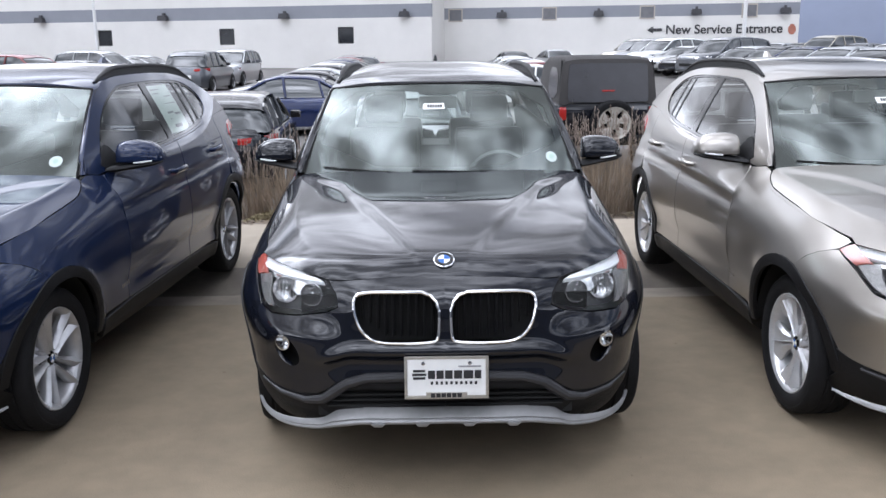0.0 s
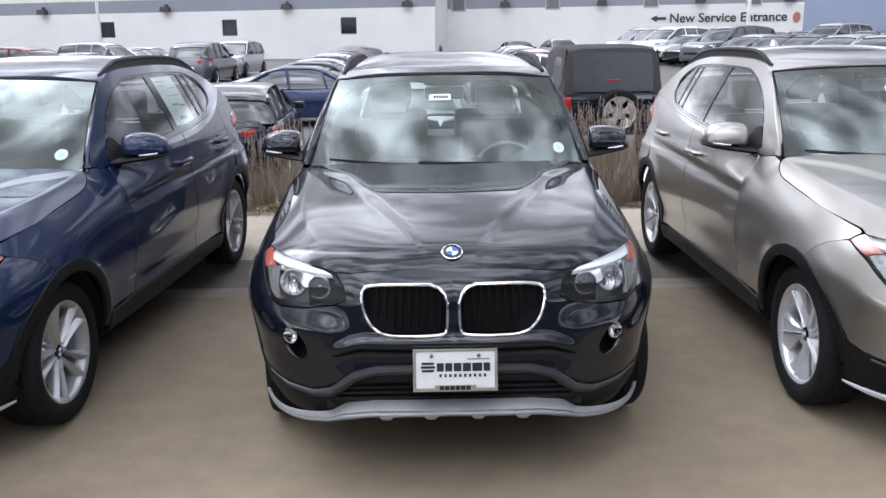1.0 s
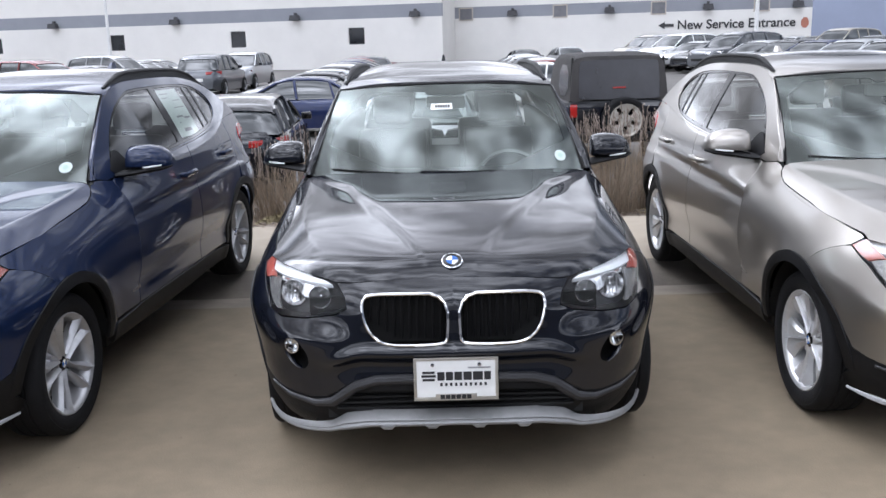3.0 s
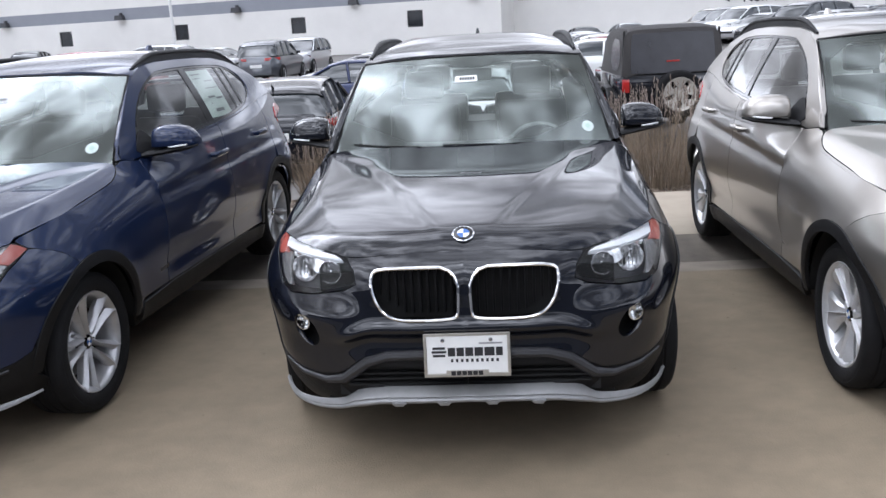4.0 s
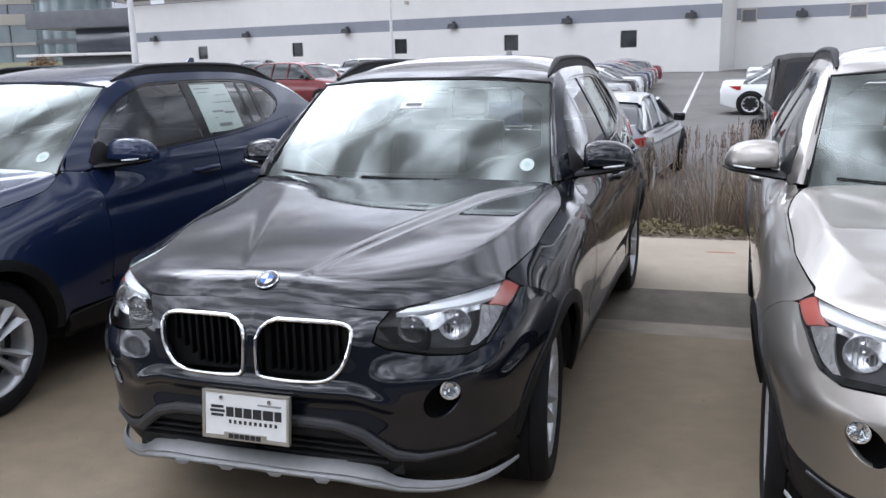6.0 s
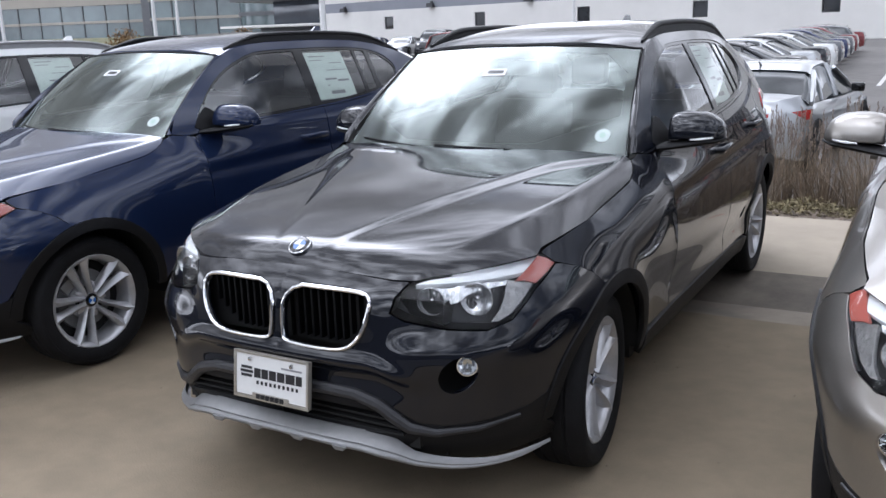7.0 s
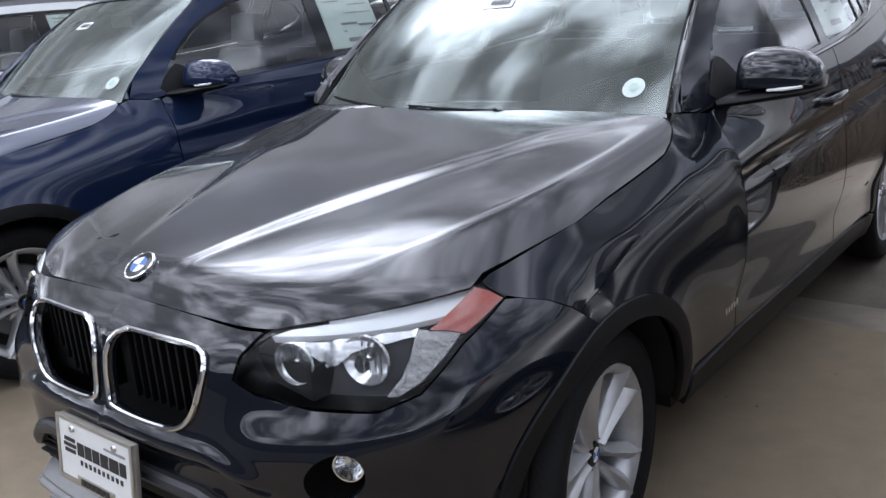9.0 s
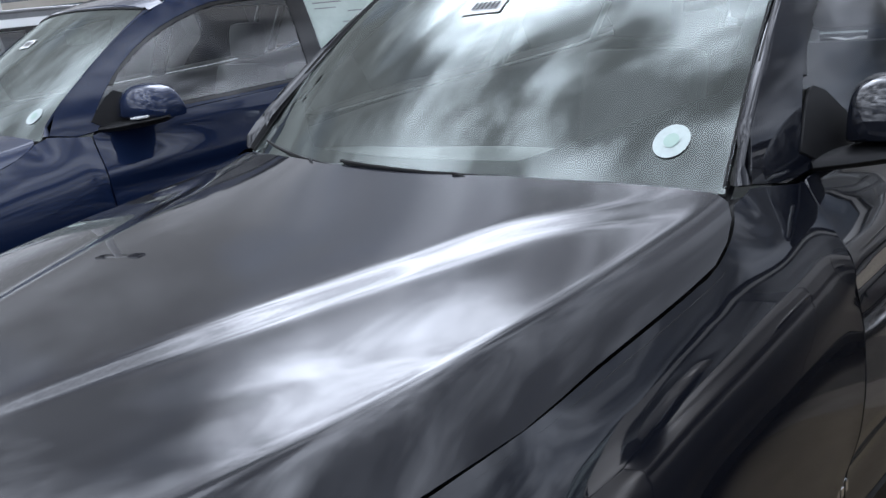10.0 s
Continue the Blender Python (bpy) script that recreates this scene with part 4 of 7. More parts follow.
    solid("fender_ledge", ([Vector((-q.x, q.y, q.z)) for q in V], [f[::-1] for f in F]), M_MATTE, car, "matte black ledge inside the fender")
    # sills and arch cladding
    sill = to_u([(-0.965, 0.33), (-0.965, 0.235), (0.0, 0.225), (0.965, 0.235), (0.965, 0.33), (0.6, 0.352), (0.0, 0.352), (-0.6, 0.352)])
    both("sill_cladding", panel(sill, [], lambda a, b: skin(a, b) * Vector((1, 1, 1)).x + Vector((0.006, 0, 0)), 0.05, 0.03, out_low), M_PLASTIC, "black plastic sill cladding")
    for ax in (AXF, AXR):
        ring = arch(ax, 0.424, 0, 180, 30) + arch(ax, 0.372, 180, 0, 30)
        ring = [(y, max(z, 0.25)) for y, z in ring]
        both("arch_cladding", panel(to_u(ring), [], lambda a, b: skin(a, b) + Vector((0.007 * smooth(0.27, 0.42, b), 0, 0)), 0.025, 0.022, out_low), M_PLASTIC, "black plastic wheel arch cladding")
    # doors
    belt = curve1([(-0.7, 1.034), (-0.4, 1.066), (0.0, 1.092), (0.4, 1.110), (0.8, 1.136), (1.2, 1.176), (1.6, 1.206), (1.9, 1.215)])
    fd = [(-0.645, 0.36), (0.375, 0.36), (0.382, 0.7), (0.392, belt(0.39))] + [(y, belt(y)) for y in (0.2, 0.0, -0.2, -0.4, -0.55)] + [(-0.648, 1.030), (-0.650, 0.95)]
    df = both("front_door", panel(to_u(fd), [], skin, 0.025, 0.015, out_low, 0.010), paint)
    arc_d = [p for p in arch(AXR, 0.43, 5, 85, 14)]
    rd = [(0.385, 0.36), (0.95, 0.36)] + arc_d + [(1.34, 0.86), (1.38, 1.0), (1.40, belt(1.4))] + [(y, belt(y)) for y in (1.2, 1.0, 0.8, 0.6)] + [(0.402, belt(0.4)), (0.392, 0.7)]
    dr = both("rear_door", panel(to_u(rd), [], skin, 0.025, 0.015, out_low, 0.010), paint)
    for d, yh, zh in ((df, 0.235, 0.945), (dr, 1.10, 0.985)):
        for ob, s in zip(d, (1, -1)):
            P = skin(uy(yh, zh), zh)
            bm = bmesh.new()
            tube(bm, [(s * (P.x - 0.005), yh - 0.115, zh), (s * (P.x + 0.028), yh - 0.09, zh), (s * (P.x + 0.036), yh, zh + 0.004), (s * (P.x + 0.030), yh + 0.09, zh + 0.004), (s * (P.x - 0.005), yh + 0.11, zh)], [0.010, 0.013, 0.014, 0.013, 0.010], 10, False, 1.3)
            part("door_handle", bm, paint, ob)
    # rear quarter
    quart = to_u([p for p in arch(AXR, 0.43, 92, 178, 16)]) + [(uy(1.76, 0.42), 0.40), (uy(1.96, 0.60), 0.62), (uy(2.00, 0.8), 0.80), (uy(1.98, 1.0), 1.0), (uy(1.93, 1.2), 1.213), (uy(1.88, 1.2), belt(1.88)), (uy(1.6, 1.12), belt(1.6)), (uy(1.41, 1.1), belt(1.41)), (uy(1.392, 1.0), 1.0), (uy(1.35, 0.86), 0.86)]
    both("rear_quarter", panel(quart, [], skin, 0.035, 0.015, out_low), paint)
    rb = [(uy(1.76, 0.40), 0.392), (uy(1.74, 0.25), 0.25), (UR, 0.25), (UR, 0.62), (uy(1.98, 0.61), 0.61)]
    geo = panel(rb, [], skin, 0.05, 0.02, out_low)
    solid("rear_bumper", merged(geo, flip_x(geo)), paint, car)
    tg = [(uy(1.97, 0.62), 0.625), (UR, 0.625), (UR, 1.06), (uy(2.0, 1.0), 1.06), (uy(2.02, 0.82), 0.82)]
    geo = panel(tg, [], skin, 0.05, 0.02, out_low)
    solid("tailgate", merged(geo, flip_x(geo)), paint, car)
    tl = to_u([(1.70, 1.040), (1.77, 1.115), (1.87, 1.140), (1.925, 1.115), (1.96, 0.93), (1.94, 0.90), (1.85, 0.965)])
    both("tail_lamp", panel(tl, [], lambda a, b: skin(a, b) + Vector((0.006, 0.006, 0)), 0.03, 0.02, out_low), M_REDLENS, "red tail lamp")
    # upper side frame round the windows
    up = [(-0.790, 1.050), (-0.70, 1.034)] + [(y, belt(y) + 0.003) for y in (-0.5, -0.2, 0.2, 0.6, 1.0, 1.4, 1.7, 1.9)] + [(1.96, 1.216), (1.97, 1.222), (1.945, 1.236)]
    up += [(y, cant_z(y)) for y in (1.88, 1.7, 1.5, 1.25, 1.0, 0.7, 0.4, 0.1, -0.05, -0.18, -0.30, -0.42, -0.55, -0.66, -0.74)]
    dlo_t = [(y, cant_z(y) - 0.046) for y in (1.12, 0.9, 0.6, 0.3, 0.1, -0.04)]
    dlo = [(-0.640, 1.075), (-0.2, belt(-0.2) + 0.012), (0.4, belt(0.4) + 0.012), (0.8, belt(0.8) + 0.012), (1.10, belt(1.1) + 0.022), (1.30, 1.242), (1.39, 1.300), (1.38, 1.362), (1.28, 1.425)] + dlo_t + [(-0.23, 1.405), (-0.37, 1.335), (-0.48, 1.255), (-0.57, 1.165)]
    dlo = rounded(dlo, 1)
    side_f = lambda a, b: Vector((glass_x(a, b), a, b))
    both("window_frame", panel(up, [dlo], side_f, 0.04, 0.03, out_side), paint)

    def cut(y0, y1, lean=0.0, inset=0.016):
        """The stretch of the window outline between two leaning uprights."""
        c = (sum(p[0] for p in dlo) / len(dlo), 1.24)
        pts = []
        for y, z in resample(dlo, 0.03):
            d = Vector((c[0] - y, (c[1] - z) * 3))
            zz = z + (inset if z < 1.2 else -inset) * min(1, abs(z - c[1]) * 14)
            yy = y + (inset if d.x > 0 else -inset) * (1 if abs(y - c[0]) > 0.85 else 0.2)
            pts.append((min(max(yy, y0 + lean * (zz - 1.05)), y1 + lean * (zz - 1.05)), zz))
        out = []
        for p in pts:
            if not out or math.hypot(p[0] - out[-1][0], p[1] - out[-1][1]) > 0.004:
                out.append(p)
        return out

    ins = lambda a, b: Vector((glass_x(a, b) - 0.012, a, b))
    panes = (("front_side_window", cut(-0.8, 0.30, 0.12), M_GLASS), ("rear_side_window", cut(0.385, 0.90, 0.12), M_GLASS), ("rear_corner_window", cut(0.925, 1.04, 0.12), M_GLASS), ("quarter_window", cut(1.085, 2.0, 0.12), M_GLASS))
    for nm, o, mt in panes:
        for ob in both(nm, panel(o, [], ins, 0.06, 0.0, out_side), mt):
            ob.visible_shadow = False
    holes = [o for _, o, _ in panes]
    both("window_trim", panel(dlo, holes, lambda a, b: Vector((glass_x(a, b) - 0.006, a, b)), 0.035, 0.012, out_side), M_GLOSSB, "gloss black window surround and pillars")
    # roof
    def roof(a, y):
        e = cant_z(y)
        return Vector((a * (glass_x(y, e) - 0.004), y, roof_z(y) - (roof_z(y) - e) * abs(a) ** 3.6))

    ro = [(a, -0.335 + 0.065 * a * a) for a in np.linspace(-1, 1, 20)] + [(1, y) for y in np.linspace(-0.22, 1.82, 20)] + [(a, 1.925 - 0.05 * a * a) for a in np.linspace(1, -1, 14)] + [(-1, y) for y in np.linspace(1.82, -0.22, 20)]
    sr = [(-0.66, 0.02), (0.66, 0.02), (0.66, 1.05), (-0.66, 1.05)]
    solid("roof", panel(ro, [rounded(sr, 2)], roof, 0.05, 0.02, out_up), paint, car)
    solid("sunroof", panel(rounded([(-0.65, 0.028), (0.65, 0.028), (0.65, 1.042), (-0.65, 1.042)], 2), [], lambda a, b: roof(a, b) - Vector((0, 0, 0.002)), 0.06, 0.02, out_up), M_GLOSSB, car, "dark glass panoramic sunroof")
    for s in (1, -1):
        bm = bmesh.new()
        path = []
        for k in range(23):
            y = lerp(-0.20, 1.56, k / 22)
            e = roof(0.955, y)
            lift = 0.034 * smooth(-0.20, 0.14, y) * (1 - smooth(1.15, 1.56, y)) + 0.004
            path.append((s * e.x, y, e.z + lift))
        tube(bm, path, [0.018 * min(1.0, 0.34 + 0.25 * min(k, 22 - k)) for k in range(23)], 10, False, 0.85)
        V = []
        base = [(p[0], p[1], roof(0.955, p[1]).z - 0.006) for p in path]
        for p, q in zip(path, base):
            V.append((bm.verts.new((p[0] - 0.012, p[1], p[2])), bm.verts.new((q[0] - 0.014, q[1], q[2])), bm.verts.new((p[0] + 0.012, p[1], p[2])), bm.verts.new((q[0] + 0.014, q[1], q[2]))))
        for A, B in zip(V, V[1:]):
            bm.faces.new((A[0], B[0], B[1], A[1]))
            bm.faces.new((A[2], A[3], B[3], B[2]))
        part("roof_rail", bm, M_PLASTIC, car, "black roof rail")
    # antenna fin
    bm = bmesh.new()
    prism(bm, [(-0.022, 0.0), (0.022, 0.0), (0.006, 0.068), (-0.006, 0.068)], 1.20, 1.34, Matrix.Translation((0, 0, roof_z(1.27) - 0.005)))
    for v in bm.verts:
        if v.co.z > roof_z(1.27) + 0.03:
            v.co.y = lerp(v.co.y, 1.33, 0.7)
    part("antenna_fin", bm, paint, car)
    # windscreen
    def screen(a, b):
        p0 = Vector((a * 0.712, -0.985 + 0.185 * a * a, 1.034 + 0.010 * a * a))
        p1 = Vector((a * 0.602, -0.345 + 0.065 * a * a, 1.490 - 0.026 * a * a))
        return p0.lerp(p1, b) + Vector((0, -0.55, 0.83)) * (0.022 * math.sin(math.pi * b))

    sq = [(-0.995, -0.02), (0.995, -0.02), (0.995, 0.985), (-0.995, 0.985)]
    ws = solid("windscreen", panel(sq, [], screen, 0.05, 0.0, out_up), M_SCREEN, car, "clear windscreen")
    ws.visible_shadow = False
    inner = rounded([(-0.93, 0.105), (0.93, 0.105), (0.935, 0.93), (0.2, 0.93), (0.16, 0.86), (-0.16, 0.86), (-0.2, 0.93), (-0.935, 0.93)], 1)
    solid("screen_border", panel(sq, [inner], lambda a, b: screen(a, b) - Vector((0, -0.55, 0.83)) * 0.006, 0.06, 0.01, out_up), M_MATTE, car, "black printed windscreen border")
    bm = bmesh.new()
    tube(bm, [screen(-0.99, b / 12) + Vector((0, 0.002, -0.002)) for b in range(13)], 0.004, 6)
    tube(bm, [screen(0.99, b / 12) + Vector((0, 0.002, -0.002)) for b in range(13)], 0.004, 6)
    tube(bm, [screen(a / 10, 0.988) for a in range(-10, 11)], 0.006, 6)
    part("screen_seal", bm, M_MATTE, car)

    def a_line(z):
        lo, hi = -0.80, -0.10
        for _ in range(30):
            m = (lo + hi) / 2
            if cant_z(m) < z:
                lo = m
            else:
                hi = m
        return Vector((glass_x(lo, z), lo, z))

    V = []
    for k in range(15):
        P = screen(1.0, k / 14.5)
        Q = a_line(P.z + 0.006)
        V.append([P + Vector((-0.004, 0.004, -0.012)), P + Vector((0.004, -0.002, 0.004)), P.lerp(Q, 0.22) + Vector((0.005, -0.004, 0.002)), Q + Vector((0.003, 0.004, 0.0)), Q + Vector((-0.004, 0.016, -0.004))])
    for nm, cols, mt, lb in (("screen_trim", (0, 1, 2), M_MATTE, "black windscreen trim"), ("a_pillar", (2, 3, 4), paint, "")):
        F = [(3 * j + i, 3 * j + i + 1, 3 * j + i + 4, 3 * j + i + 3) for j in range(14) for i in range(2)]
        flat = [row[c] for row in V for c in cols]
        solid(nm, (flat, F), mt, car, lb)
        solid(nm, ([Vector((-q.x, q.y, q.z)) for q in flat], [f[::-1] for f in F]), mt, car, lb)
    # cowl under the wipers
    V, F = [], []
    for k in range(25):
        a = lerp(-1.0, 1.0, k / 24)
        P = screen(a, 0.0)
        hx = 0.72 * a
        yr = -0.955 + 0.125 * a * a
        Q = hood_at(hx, yr)
        V += [P + Vector((0, 0.03, 0.004)), Vector((hx, lerp(P.y, yr, 0.5), Q.z - 0.022)), Q + Vector((0, -0.02, -0.035))]
    for k in range(24):
        F += [(3 * k, 3 * k + 1, 3 * k + 4, 3 * k + 3), (3 * k + 1, 3 * k + 2, 3 * k + 5, 3 * k + 4)]
    solid("cowl", (V, F), M_PLASTIC, car, "black plastic cowl")
    for a0, a1, b1 in ((-0.86, -0.22, 0.040), (-0.20, 0.46, 0.040)):
        w = new("wiper")
        w.parent = car
        off = Vector((0, -0.55, 0.83))
        bm = bmesh.new()
        pth = [screen(lerp(a0, a1, k / 8), lerp(0.062, b1, k / 8)) + off * 0.006 for k in range(9)]
        tube(bm, pth, 0.0030, 6, False, 1.3)
        part("blade", bm, M_MATTE, w)
        bm = bmesh.new()
        tube(bm, [screen(a1 + 0.10, -0.03) + off * 0.004, screen(lerp(a0, a1, 1.0), -0.010) + off * 0.012, pth[6] + off * 0.006], [0.006, 0.004, 0.0030], 6)
        part("arm", bm, M_MATTE, w)
    # rear glass and the panel under the roof's end
    def rear(a, b):
        p0 = Vector((a * 0.66, 2.03 - 0.09 * a * a, 1.06))
        p1 = Vector((a * 0.56, 1.915 - 0.05 * a * a, 1.375 - 0.03 * a * a))
        return p0.lerp(p1, b)

    rw = solid("rear_window", panel([(-0.92, 0.05), (0.92, 0.05), (0.92, 0.93), (-0.92, 0.93)], [], rear, 0.09, 0.0, lambda P, n: n.y > 0), M_TINT, car, "tinted rear window")
    rw.visible_shadow = False
    solid("tailgate_frame", panel([(-1, 0), (1, 0), (1, 1), (-1, 1)], [[(-0.92, 0.05), (0.92, 0.05), (0.92, 0.93), (-0.92, 0.93)]], rear, 0.09, 0.02, lambda P, n: n.y > 0), paint, car)
    # mirrors
    for s in (1, -1):
        mo = new("side_mirror")
        mo.parent = car
        bm = bmesh.new()
        secs = [(0.805, 0.070, 0.072), (0.808, 0.086, 0.088), (0.822, 0.096, 0.098), (0.862, 0.102, 0.104), (0.910, 0.101, 0.106), (0.950, 0.095, 0.102), (0.982, 0.083, 0.094), (1.006, 0.064, 0.080), (1.021, 0.040, 0.060), (1.029, 0.018, 0.040)]
        rings = []
        for x, hz, hy in secs:
            ring = []
            for k in range(28):
                a = 2 * math.pi * k / 28
                ca, sa = math.cos(a), math.sin(a)
                e = 0.52
                yy = (abs(ca) ** e) * (-1 if ca > 0 else 1) * (hy if ca > 0 else 0.035)
                zz = (abs(sa) ** e) * (1 if sa > 0 else -1) * (hz if sa > 0 else 0.018)
                if sa > 0 and ca > 0:
                    yy *= 1 - 0.28 * sa
                ring.append(bm.verts.new((s * x, -0.445 + yy + 0.16 * (x - 0.9), 1.092 + zz)))
            rings.append(ring)
        for A, B in zip(rings, rings[1:]):
            for k in range(28):
                bm.faces.new((A[k], A[(k + 1) % 28], B[(k + 1) % 28], B[k]))
        bm.faces.new(rings[0])
        bm.faces.new(rings[-1][::-1])
        part("mirror_cap", bm, paint, mo)
        bm = bmesh.new()
        tube(bm, [(s * 0.750, -0.59, 1.046), (s * 0.80, -0.545, 1.049), (s * 0.86, -0.505, 1.056), (s * 0.92, -0.485, 1.063), (s * 0.980, -0.47, 1.070), (s * 1.024, -0.445, 1.078)], [0.050, 0.056, 0.062, 0.060, 0.052, 0.026], 14, False, 0.30, Vector((0, 0, 1)))
        part("mirror_foot", bm, M_PLASTIC, mo, "black plastic mirror foot")
        bm = bmesh.new()
        tube(bm, [(s * 0.90, -0.546, 1.078), (s * 0.945, -0.538, 1.081), (s * 0.985, -0.518, 1.086), (s * 1.012, -0.482, 1.091), (s * 1.022, -0.445, 1.094)], [0.004, 0.006, 0.0065, 0.006, 0.003], 8)
        part("turn_repeater", bm, M_BROW, mo, "white turn signal strip")
        bm = bmesh.new()
        prism(bm, rounded([(s * 0.850, 1.082), (s * 1.008, 1.084), (s * 0.995, 1.165), (s * 0.855, 1.182)], 2), -0.402, -0.397)
        part("mirror_glass", bm, M_CHROME, mo)
        geo = panel(rounded([(-0.665, 1.052), (-0.42, 1.068), (-0.45, 1.105), (-0.515, 1.185), (-0.57, 1.155)], 1), [], lambda a, b: Vector((glass_x(a, b) + 0.004, a, b)), 0.03, 0.012, out_side)
        solid("mirror_sail", geo if s > 0 else flip_x(geo), M_PLASTIC, mo, "black plastic corner piece")
    # front fender badge script near the door, plain strokes
    for s in (1, -1):
        bm = bmesh.new()
        for k in range(5):
            y = -0.72 + 0.024 * k - 0.03
            P = skin(uy(y, 0.45), 0.45)
            box(bm, (s * P.x - 0.002, y, 0.44), (s * P.x + 0.003, y + 0.012, 0.462 - 0.005 * (k % 2)))
        part("door_script", bm, M_CHROME, car, "small chrome script on the side")
    # underside, wheel wells
    bm = bmesh.new()
    box(bm, (-0.56, -2.10, 0.22), (0.56, -0.62, 0.74))
    box(bm, (-0.78, -0.94, 0.20), (0.78, 0.94, 0.34))
    box(bm, (-0.56, 0.9, 0.24), (0.56, 2.0, 0.60))
    box(bm, (-0.72, -0.70, 0.30), (0.72, -0.66, 0.98))
    for ax in (AXF, AXR):
        for s in (1, -1):
            n = 20
            A, B = [], []
            for k in range(n + 1):
                a = math.pi * (k / n)
                y, z = ax - 0.395 * math.cos(a), WZ[ax] + 0.395 * math.sin(a)
                A.append(bm.verts.new((s * (0.845 - 0.085 * max(0.0, math.cos(a) if ax < 0 else -math.cos(a)) ** 2), y, z)))
                B.append(bm.verts.new((s * 0.55, y, z)))
            for k in range(n):
                bm.faces.new((A[k], A[k + 1], B[k + 1], B[k]))
    part("underbody", bm, M_MATTE, car, "matte black underbody and wheel wells")
    # cabin
    bm = bmesh.new()
    V = []
    for y, z in ((-0.92, 1.012), (-0.6, 1.02), (-0.42, 0.99), (-0.34, 0.90), (-0.30, 0.60), (-0.32, 0.34)):
        V.append([bm.verts.new((x, y + 0.06 * (abs(x) / 0.7) ** 2, z + 0.02 * math.cos(x * 4))) for x in np.linspace(-0.72, 0.72, 13)])
    for A, B in zip(V, V[1:]):
        for k in range(12):
            bm.faces.new((A[k], A[k + 1], B[k + 1], B[k]))
    part("dashboard", bm, M_DASH, car)
    bm = bmesh.new()
    lathe(bm, [(0.175, -0.012), (0.188, 0.0), (0.175, 0.012), (0.163, 0.0), (0.175, -0.012)], 32, Matrix.Translation((0.36, -0.22, 0.93)) @ Euler((0, 0, radians(90))).to_matrix().to_4x4() @ Euler((0, radians(-25), 0)).to_matrix().to_4x4())
    box(bm, (0.30, -0.28, 0.88), (0.42, -0.22, 0.97), 0.02)
    part("steering_wheel", bm, M_DASH, car)
    for x, y0, w in ((0.36, 0.02, 0.25), (-0.36, 0.02, 0.25), (0.36, 0.92, 0.27), (-0.36, 0.92, 0.27)):
        seat = new("seat")
        seat.parent = car
        bm = bmesh.new()
        box(bm, (x - w, y0, 0.42), (x + w, y0 + 0.52, 0.58), 0.05)
        part("cushion", bm, M_SEAT, seat)
        bm = bmesh.new()
        box(bm, (x - w * 0.95, -0.07, 0.0), (x + w * 0.95, 0.07, 0.64), 0.055, Matrix.Translation((0, y0 + 0.50, 0.53)) @ Matrix.Rotation(radians(-14), 4, "X"))
        part("backrest", bm, M_SEAT, seat)
        bm = bmesh.new()
        box(bm, (x - 0.13, -0.05, 0.0), (x + 0.13, 0.05, 0.19), 0.045, Matrix.Translation((0, y0 + 0.665, 1.20 - 0.02)) @ Matrix.Rotation(radians(-8), 4, "X"))
        part("headrest", bm, M_SEAT, seat)
    bm = bmesh.new()
    box(bm, (-0.70, -0.3, 0.335), (0.70, 1.97, 0.36))
    box(bm, (-0.62, 1.45, 0.36), (0.62, 1.97, 0.95))
    part("cabin_floor", bm, M_SEAT, car)
    solid("headliner", panel([(-0.93, -0.24), (0.93, -0.24), (0.93, 1.8), (-0.93, 1.8)], [], lambda a, b: roof(a, b) - Vector((0, 0, 0.025)), 0.12, 0.0, lambda P, n: n.z < 0), M_LINER, car)
    for s in (1, -1):
        rows = []
        for y in np.linspace(-0.62, 1.75, 16):
            zt = belt(y) + 0.016
            rows.append([Vector((s * (glass_x(y, z) - d), y, z)) for z, d in ((zt, 0.020), (zt + 0.004, 0.040), (zt - 0.02, 0.075), (0.80, 0.09), (0.40, 0.11))])
        n = len(rows[0])
        F = [(j * n + i, j * n + i + 1, (j + 1) * n + i + 1, (j + 1) * n + i) for j in range(len(rows) - 1) for i in range(n - 1)]
        solid("door_lining", ([p for r in rows for p in r], F), M_SEAT, car, "dark grey inner door lining")
    bm = bmesh.new()
    box(bm, (-0.11, -0.36, 1.345), (0.11, -0.32, 1.415), 0.015)
    part("rear_view_mirror", bm, M_DASH, car)
    # number-plate carrier and plate
    pl = new("license_plate")
    pl.parent = car
    tm = Matrix.Translation((0.003, -2.283, 0.463)) @ Matrix.Rotation(radians(-7), 4, "X")
    bm = bmesh.new()
    box(bm, (-0.158, -0.006, -0.080), (0.158, 0.010, 0.080), 0.004, tm)
    for lo, hi in (((-0.159, -0.0115, 0.072), (0.159, -0.005, 0.081)), ((-0.159, -0.0115, -0.081), (0.159, -0.005, -0.070)), ((-0.159, -0.0115, -0.070), (-0.149, -0.005, 0.072)), ((0.149, -0.0115, -0.070), (0.159, -0.005, 0.072)), ((-0.078, -0.0108, -0.070), (0.078, -0.005, -0.056))):
        box(bm, lo, hi, 0.0015, tm)
    part("plate_frame", bm, M_FRAME, pl, "thin pale metal plate frame")
    bm = bmesh.new()
    box(bm, (-0.148, -0.0085, -0.068), (0.148, -0.006, 0.072), 0, tm)
    part("plate", bm, M_PLATE, pl, "white dealer plate")
    bm = bmesh.new()
    x = -0.070
    for k, w in enumerate((0.032, 0.032, 0.034, 0.036, 0.042, 0.030)):
        box(bm, (x, -0.0100, -0.004), (x + w - 0.005, -0.0087, 0.028), 0, tm)
        x += w
